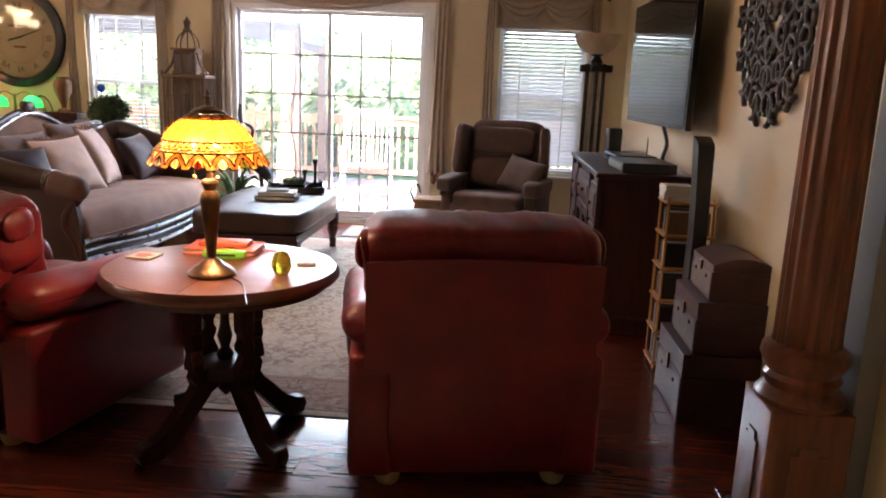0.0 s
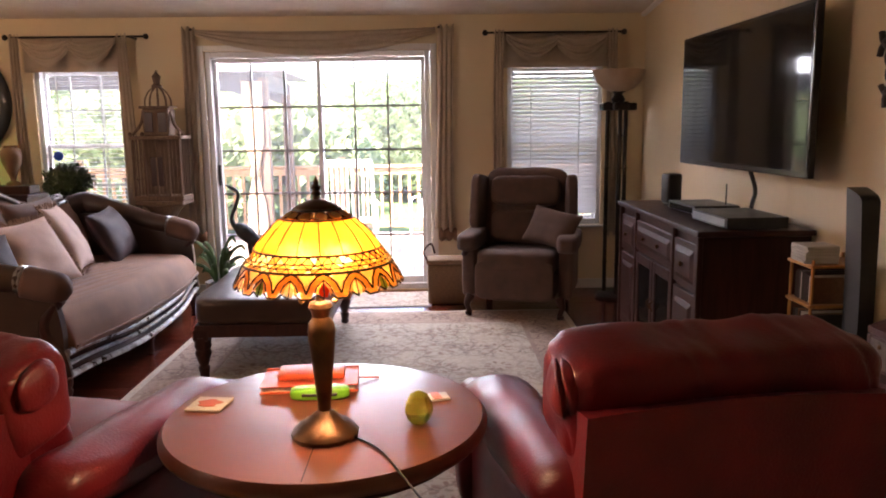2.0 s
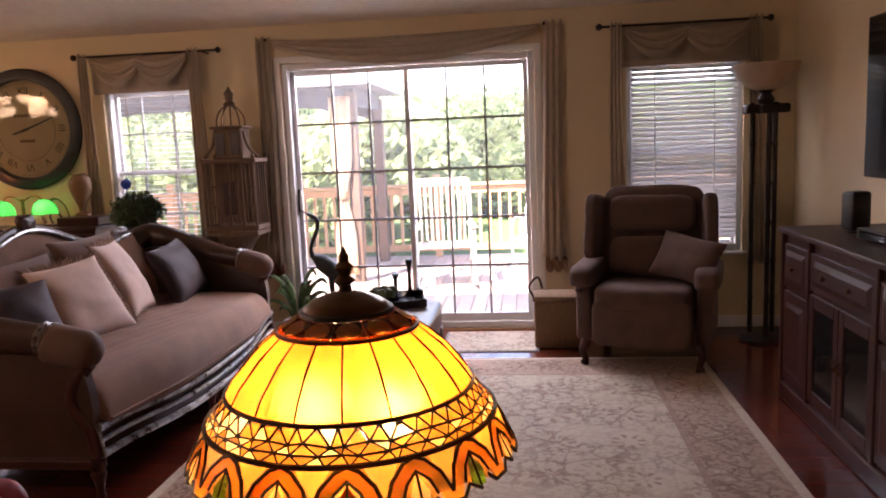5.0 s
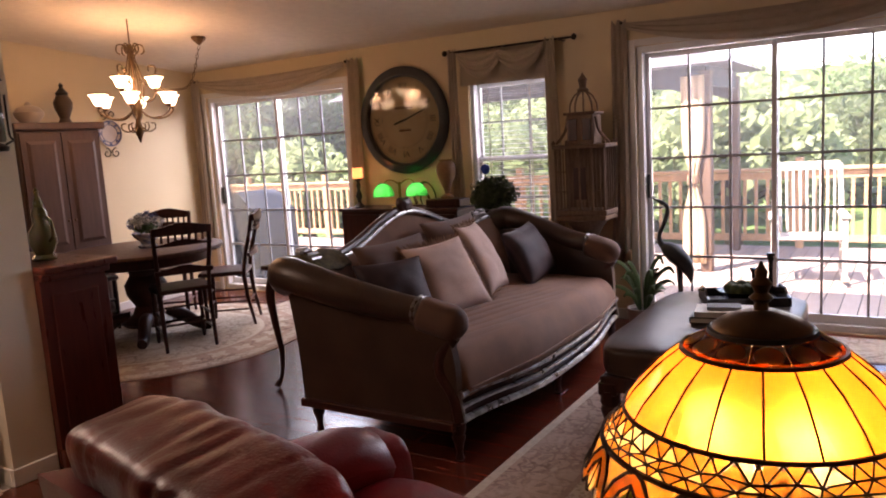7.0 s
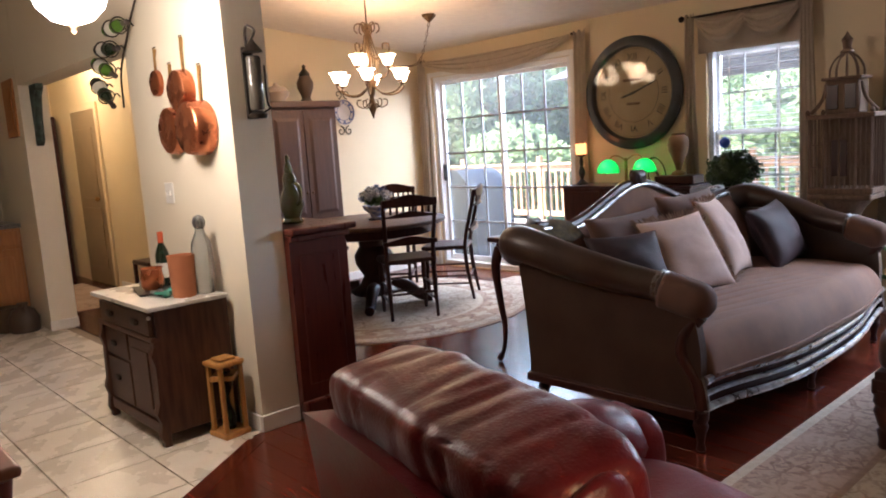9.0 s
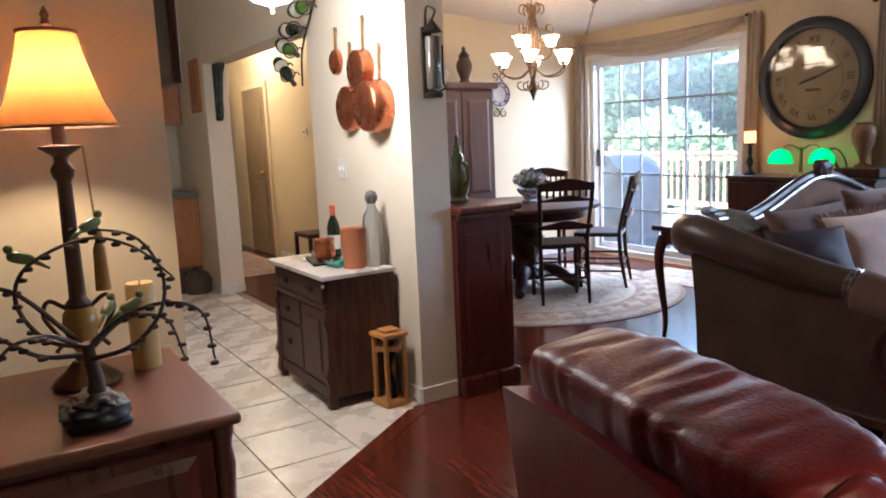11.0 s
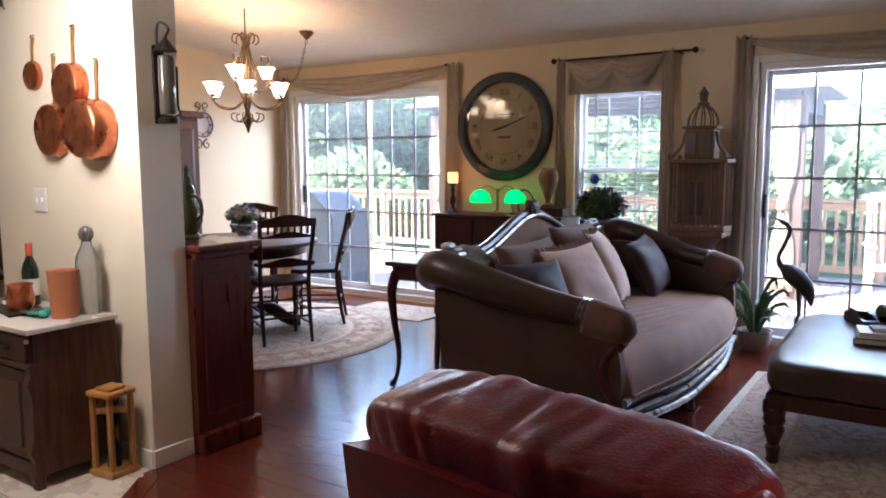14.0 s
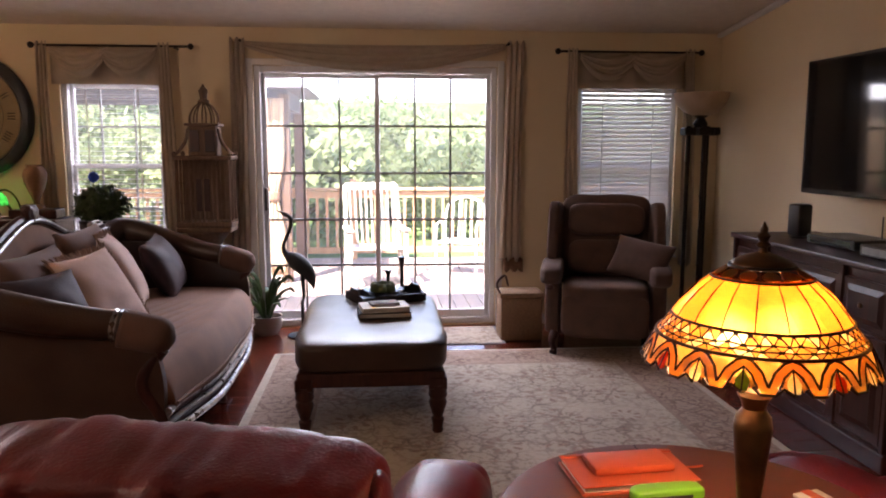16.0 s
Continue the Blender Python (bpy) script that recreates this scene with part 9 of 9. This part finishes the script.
def deck_rocker(at, rz):
    """Slatted wooden rocking chair that faces its own -y."""
    th = thing("rocking_chair", at, rz, "weathered slatted wooden rocking chair on the deck", "chair")
    for k in range(9):
        x = -0.24 + 0.06 * k
        part("back_slat", tube(curve([(x, 0.22, 0.46), (x * 1.03, 0.30, 0.75), (x * 1.05, 0.40, 1.10)]), 0.018, 6, flat=0.5), M_GREYWOOD, th)
    part("head_rail", box(-0.30, 0.30, 0.395, 0.43, 1.06, 1.15, 0.01), M_GREYWOOD, th)
    for k in range(7):
        y = -0.25 + 0.075 * k
        part("seat_slat", box(-0.28, 0.28, y, y + 0.06, 0.42 + 0.004 * abs(k - 4), 0.44 + 0.004 * abs(k - 4), 0.004), M_GREYWOOD, th)
    for s in (-1, 1):
        part("arm", box(s * 0.31 - 0.045, s * 0.31 + 0.045, -0.27, 0.28, 0.64, 0.66, 0.006), M_GREYWOOD, th)
        part("front_leg", box(s * 0.31 - 0.022, s * 0.31 + 0.022, -0.25, -0.20, 0.07, 0.64, 0.004), M_GREYWOOD, th)
        part("back_leg", tube([(s * 0.31, 0.22, 0.08), (s * 0.31, 0.24, 0.64), (s * 0.30, 0.42, 1.12)], 0.024, 6), M_GREYWOOD, th)
        part("rocker", tube(curve([(s * 0.31, -0.42, 0.10), (s * 0.31, -0.2, 0.04), (s * 0.31, 0.1, 0.022), (s * 0.31, 0.5, 0.09)]), 0.022, 6), M_GREYWOOD, th)
        part("side_rail", box(s * 0.29 - 0.012, s * 0.29 + 0.012, -0.25, 0.24, 0.37, 0.42, 0.004), M_GREYWOOD, th)


M_GREYWOOD = material("sun_bleached_wood", (0.48, 0.42, 0.36), 0.85, color2=(0.38, 0.33, 0.28), scale=5, stretch=(6, 6, 1), bump=0.3)
deck_rocker((-1.28, 9.4, DZ), 8)


def patio_chair(at):
    th = thing("patio_chair", at, -20, "thin white metal patio chair on the deck", "chair")
    for s in (-1, 1):
        part("side_frame", tube(curve([(s * 0.25, -0.22, 0.0), (s * 0.25, -0.2, 0.4), (s * 0.25, -0.18, 0.62), (s * 0.25, 0.1, 0.62), (s * 0.25, 0.25, 0.4), (s * 0.25, 0.3, 0.0)]), 0.013, 8), M_TRIM, th, smooth=True)
        part("back_frame", tube(curve([(s * 0.25, 0.2, 0.42), (s * 0.24, 0.3, 0.8), (s * 0.1, 0.32, 0.92), (0, 0.32, 0.94)]), 0.013, 8), M_TRIM, th, smooth=True)
    part("seat", box(-0.25, 0.25, -0.2, 0.24, 0.40, 0.42, 0.008), M_TRIM, th)
    for k in range(5):
        x = -0.16 + 0.08 * k
        part("back_rod", tube([(x, 0.24, 0.42), (x, 0.32, 0.9)], 0.006, 6), M_TRIM, th)


patio_chair((-0.25, 10.1, DZ))


def grill(at):
    th = thing("covered_grill", at, -8, "barbecue grill under a fitted black cover", "grill")
    b = slab(lambda u, v: (-0.42 - 0.06 * (1 - v) + (0.84 + 0.12 * (1 - v)) * u, -0.30, 1.13 * v * (1 - 0.18 * max(0, u - 0.55) / 0.45)), lambda u, v: (-0.40 - 0.06 * (1 - v) + (0.80 + 0.12 * (1 - v)) * u, 0.30, 1.11 * v * (1 - 0.18 * max(0, u - 0.55) / 0.45)), 12, 12)
    for v in b.verts:
        if v.co.z > 0.02:
            v.co += Vector((noise.noise(v.co * 3.1), noise.noise(v.co * 3.3 + Vector((4, 0, 0))), 0.5 * noise.noise(v.co * 2.7))) * 0.035
            v.co.z -= 0.16 * max(0, abs(v.co.x) - 0.18) if v.co.z > 0.9 else 0
    part("cover", b, M_CANVAS, th, smooth=True)
    part("hem", box(-0.47, 0.47, -0.31, 0.31, 0, 0.03, 0.01), M_CANVAS, th)


grill((-7.35, 8.0, DZ))


def tree(at, h, r, seed, mat):
    th = thing("tree", at, 0, "leafy green deciduous tree beyond the deck", "tree", "trees beyond the deck")
    rr = random.Random(seed)
    tr = tube(curve([(0, 0, 0), (rr.uniform(-0.2, 0.2), rr.uniform(-0.2, 0.2), h * 0.3), (rr.uniform(-0.3, 0.3), 0, h * 0.62), (0, 0, h * 0.85)], 4), [0.17 - 0.012 * i for i in range(13)], 8)
    limbs = []
    for k in range(7):
        a = rr.uniform(0, 6.28)
        z = h * rr.uniform(0.28, 0.7)
        e = Vector((math.cos(a) * r * 0.75, math.sin(a) * r * 0.75, z + h * rr.uniform(0.08, 0.25)))
        limbs.append(e)
        tr = tube([(0, 0, z), e * 0.5 + Vector((0, 0, z * 0.5)), e], [0.07, 0.045, 0.015], 6, bm=tr)
    part("trunk", tr, M_BARK, th, smooth=True)
    vs, fs = [], []
    centres = [(Vector((0, 0, h * 0.78)), r * 0.75)] + [(e, r * rr.uniform(0.38, 0.6)) for e in limbs] + [(Vector((rr.uniform(-r, r) * 0.6, rr.uniform(-r, r) * 0.6, h * rr.uniform(0.25, 0.9))), r * rr.uniform(0.3, 0.5)) for _ in range(6)]
    for c0, q in centres:
        for _ in range(int(420 * (q / 1.0) ** 1.5) + 120):
            d = Vector((rr.gauss(0, 1), rr.gauss(0, 1), rr.gauss(0, 0.8)))
            d = d / max(d.length, 0.01) * q * rr.random() ** 0.42
            p = c0 + d
            a = Vector((rr.gauss(0, 1), rr.gauss(0, 1), rr.gauss(0, 1))).normalized()
            o = a.orthogonal().normalized()
            s = rr.uniform(0.07, 0.17)
            k = len(vs)
            vs += [tuple(p - a * s), tuple(p + o * s * 0.5), tuple(p + a * s), tuple(p - o * s * 0.5)]
            fs.append((k, k + 1, k + 2, k + 3))
    me = bpy.data.meshes.new("crown")
    me.from_pydata(vs, [], fs)
    me.materials.append(mat)
    cr = new("crown", me)
    cr.parent = th
    return th


def leaf_mat(name, c1, c2):
    def build(n, l, out):
        tr, df, mix = n.new("ShaderNodeBsdfTranslucent"), n.new("ShaderNodeBsdfDiffuse"), n.new("ShaderNodeMixShader")
        geo, ramp = n.new("ShaderNodeNewGeometry"), n.new("ShaderNodeValToRGB")
        l.new(geo.outputs["Random Per Island"], ramp.inputs[0])
        ramp.color_ramp.elements[0].color, ramp.color_ramp.elements[1].color = (*c1, 1), (*c2, 1)
        l.new(ramp.outputs[0], tr.inputs[0])
        l.new(ramp.outputs[0], df.inputs[0])
        mix.inputs[0].default_value = 0.5
        l.new(tr.outputs[0], mix.inputs[1])
        l.new(df.outputs[0], mix.inputs[2])
        l.new(mix.outputs[0], out.inputs[0])
    return simple(name, build)


LEAVES = [leaf_mat("sunlit_leaves", (0.15, 0.20, 0.085), (0.32, 0.37, 0.20)), leaf_mat("dark_leaves", (0.09, 0.14, 0.055), (0.22, 0.28, 0.13))]
rt = random.Random(21)
masters = [tree((-60, 60 + 8 * k, -0.7), h, r, 30 + k, LEAVES[k % 2]) for k, (h, r) in enumerate(((2.7, 1.6), (3.2, 1.9), (2.0, 1.3), (5.6, 2.4)))]
spots = []
for k in range(46):
    row = k % 3
    x = -26 + 36 * (k / 45) + rt.uniform(-1.0, 1.0)
    y = (15.5, 19, 24)[row] + rt.uniform(-1.2, 1.5) + (2 if x > -1 else 0)
    spots.append((x, y, row))
for i, (x, y, row) in enumerate(spots):
    src = masters[(2, 0, 1)[row] if i % 5 else 3 if x < -6 else 0]
    copy_thing(src, pose(x, y, -0.7, 0, 0, rt.uniform(0, 360)))
for k, mst in enumerate(masters):
    mst.matrix_world = pose((-9, -4.5, 4.5, -14)[k], (27, 29, 27, 21)[k], -0.7)
setting("backdrop", box(-120, 120, 60, 61, -0.7, 5), M_LEAF, "distant green woods behind the garden", "backdrop")

# ---- floor pieces ----
HARD = [(-3.91, 2.965), (-3.10, 1.85), (1.55, 1.85), (1.55, 7.0), (-7.1, 7.0), (-7.1, 4.24), (-11.0, 4.24), (-11.0, 3.275), (-3.91, 3.165)]


def clip(bm, cut):
    for co, no in cut:
        bmesh.ops.bisect_plane(bm, geom=bm.verts[:] + bm.edges[:] + bm.faces[:], plane_co=co, plane_no=no, clear_outer=True)
        es = [e for e in bm.edges if e.is_boundary]
        if es:
            bmesh.ops.holes_fill(bm, edges=es)
    return bm


def floor_boards():
    th = thing("floor", (0, 0, 0), 0, "red cherry hardwood boards with a satin shine", "floor", "", "structure")
    rr = random.Random(4)
    W, cache = 0.127, {}
    diag = ((-3.91, 2.965, 0), (-(2.965 - 1.85), -(3.91 - 3.10), 0))
    for j in range(int((7.0 - 1.85) / W) + 1):
        y0 = 1.85 + j * W
        y1 = min(y0 + W, 7.0)
        if y1 - y0 < 0.01:
            continue
        xa = -11.0 if 3.165 <= y0 and y1 < 4.36 else (-7.1 if y0 >= 3.165 else -3.95)
        x = xa - rr.uniform(0, 1.2) * 0
        first_len = rr.uniform(0.5, 1.6)
        while x < 1.55 - 0.02:
            ln = round(first_len if x == xa else rr.choice((1.2, 1.5, 1.8, 2.1)), 1)
            x1 = min(x + ln, 1.55)
            cut = y0 < 2.97 and x < -2.9
            if cut:
                b = box(x + 0.0008, x1 - 0.0008, y0 + 0.0008, y1 - 0.0008, -0.011, 0.0, 0.0)
                clip(b, [diag])
                if len(b.verts) >= 6:
                    part("board", b, M_FLOOR, th)
                else:
                    b.free()
            else:
                key = (round(x1 - x, 3), round(y1 - y0, 3))
                if key not in cache:
                    o = part("board", box(0.0008, key[0] - 0.0008, 0.0008, key[1] - 0.0008, -0.011, 0.0, 0.0012), M_FLOOR, th, m=pose(x, y0, 0))
                    cache[key] = o.data
                else:
                    o = new("board", cache[key])
                    o.parent, o.matrix_local = th, pose(x, y0, 0)
            x = x1
    # border strip along the tile edge
    a, b_ = Vector((-3.91, 2.965, 0)), Vector((-3.10, 1.85, 0))
    d = (b_ - a).normalized()
    n = Vector((-d.y, d.x, 0))
    s = bmesh.new()
    lo = [s.verts.new(p + Vector((0, 0, z))) for z in (-0.011, 0.003) for p in (a - n * 0.012, b_ - n * 0.012, b_ + n * 0.075, a + n * 0.075)]
    for f in ((0, 1, 2, 3), (7, 6, 5, 4), (0, 4, 5, 1), (1, 5, 6, 2), (2, 6, 7, 3), (3, 7, 4, 0)):
        s.faces.new([lo[i] for i in f])
    part("border_strip", s, M_FLOOR, th)
    part("border_strip", box(-3.10, 1.55, 1.838, 1.9, -0.011, 0.003), M_FLOOR, th)


def floor_tiles():
    th = thing("tile_floor", (0, 0, 0), 0, "cream ceramic floor tiles with tan grout", "floor", "", "structure")
    P, g = 0.405, 0.0035
    me = None
    diag = ((-3.91, 2.965, 0), ((2.965 - 1.85), (3.91 - 3.10), 0))
    rest = None
    for i in range(-13, 15):
        for j in range(-12, 4):
            x, y = -4.085 + i * P, 2.14 + j * P
            if x > 1.54 or x < -8.8 or y > 3.16 or y < -2.6:
                continue
            x1, y1 = min(x + P, 1.55), min(y + P, 3.165)
            if x + P > -3.10 and y1 > 1.838:
                y1 = min(y1, 1.838) if x >= -3.5 else y1
            if y1 - y < 0.02:
                continue
            full = abs(x1 - x - P) < 1e-6 and abs(y1 - y - P) < 1e-6
            crossing = y1 > 1.8 and x1 > -4.0
            if crossing:
                b = box(x + g, x1 - g, y + g, y1 - g, -0.011, -0.001)
                clip(b, [diag])
                if len(b.verts) >= 6:
                    part("tile", b, M_TILE, th)
                else:
                    b.free()
            elif full and (y > 0.2 or x < -3.3) and y > -0.5:
                if me is None:
                    o = part("tile", box(g, P - g, g, P - g, -0.011, -0.001, 0.0012), M_TILE, th, m=pose(x, y, 0))
                    me = o.data
                else:
                    o = new("tile", me)
                    o.parent, o.matrix_local = th, pose(x, y, 0)
            else:
                rest = box(x + g, x1 - g, y + g, y1 - g, -0.011, -0.001, bm=rest)
    tagged(part("far_tiles", rest, M_TILE, th), "", "", "", "stuff")


def deck_boards():
    th = thing("deck", (0, 0, 0), 0, "weathered wooden deck boards outside the doors", "deck", "", "structure")
    part("joists", box(-13, 6, 7.17, 11.6, -0.3, DZ - 0.03), M_GAP, th)
    me = None
    for k in range(134):
        x = -12.9 + k * 0.141
        if me is None:
            o = part("board", box(0.003, 0.138, 7.17, 11.62, DZ - 0.029, DZ, 0.003), M_DECK, th, m=pose(x, 0, 0))
            me = o.data
        else:
            o = new("board", me)
            o.parent, o.matrix_local = th, pose(x, 0, 0)


deck_boards()
floor_tiles()
floor_boards()
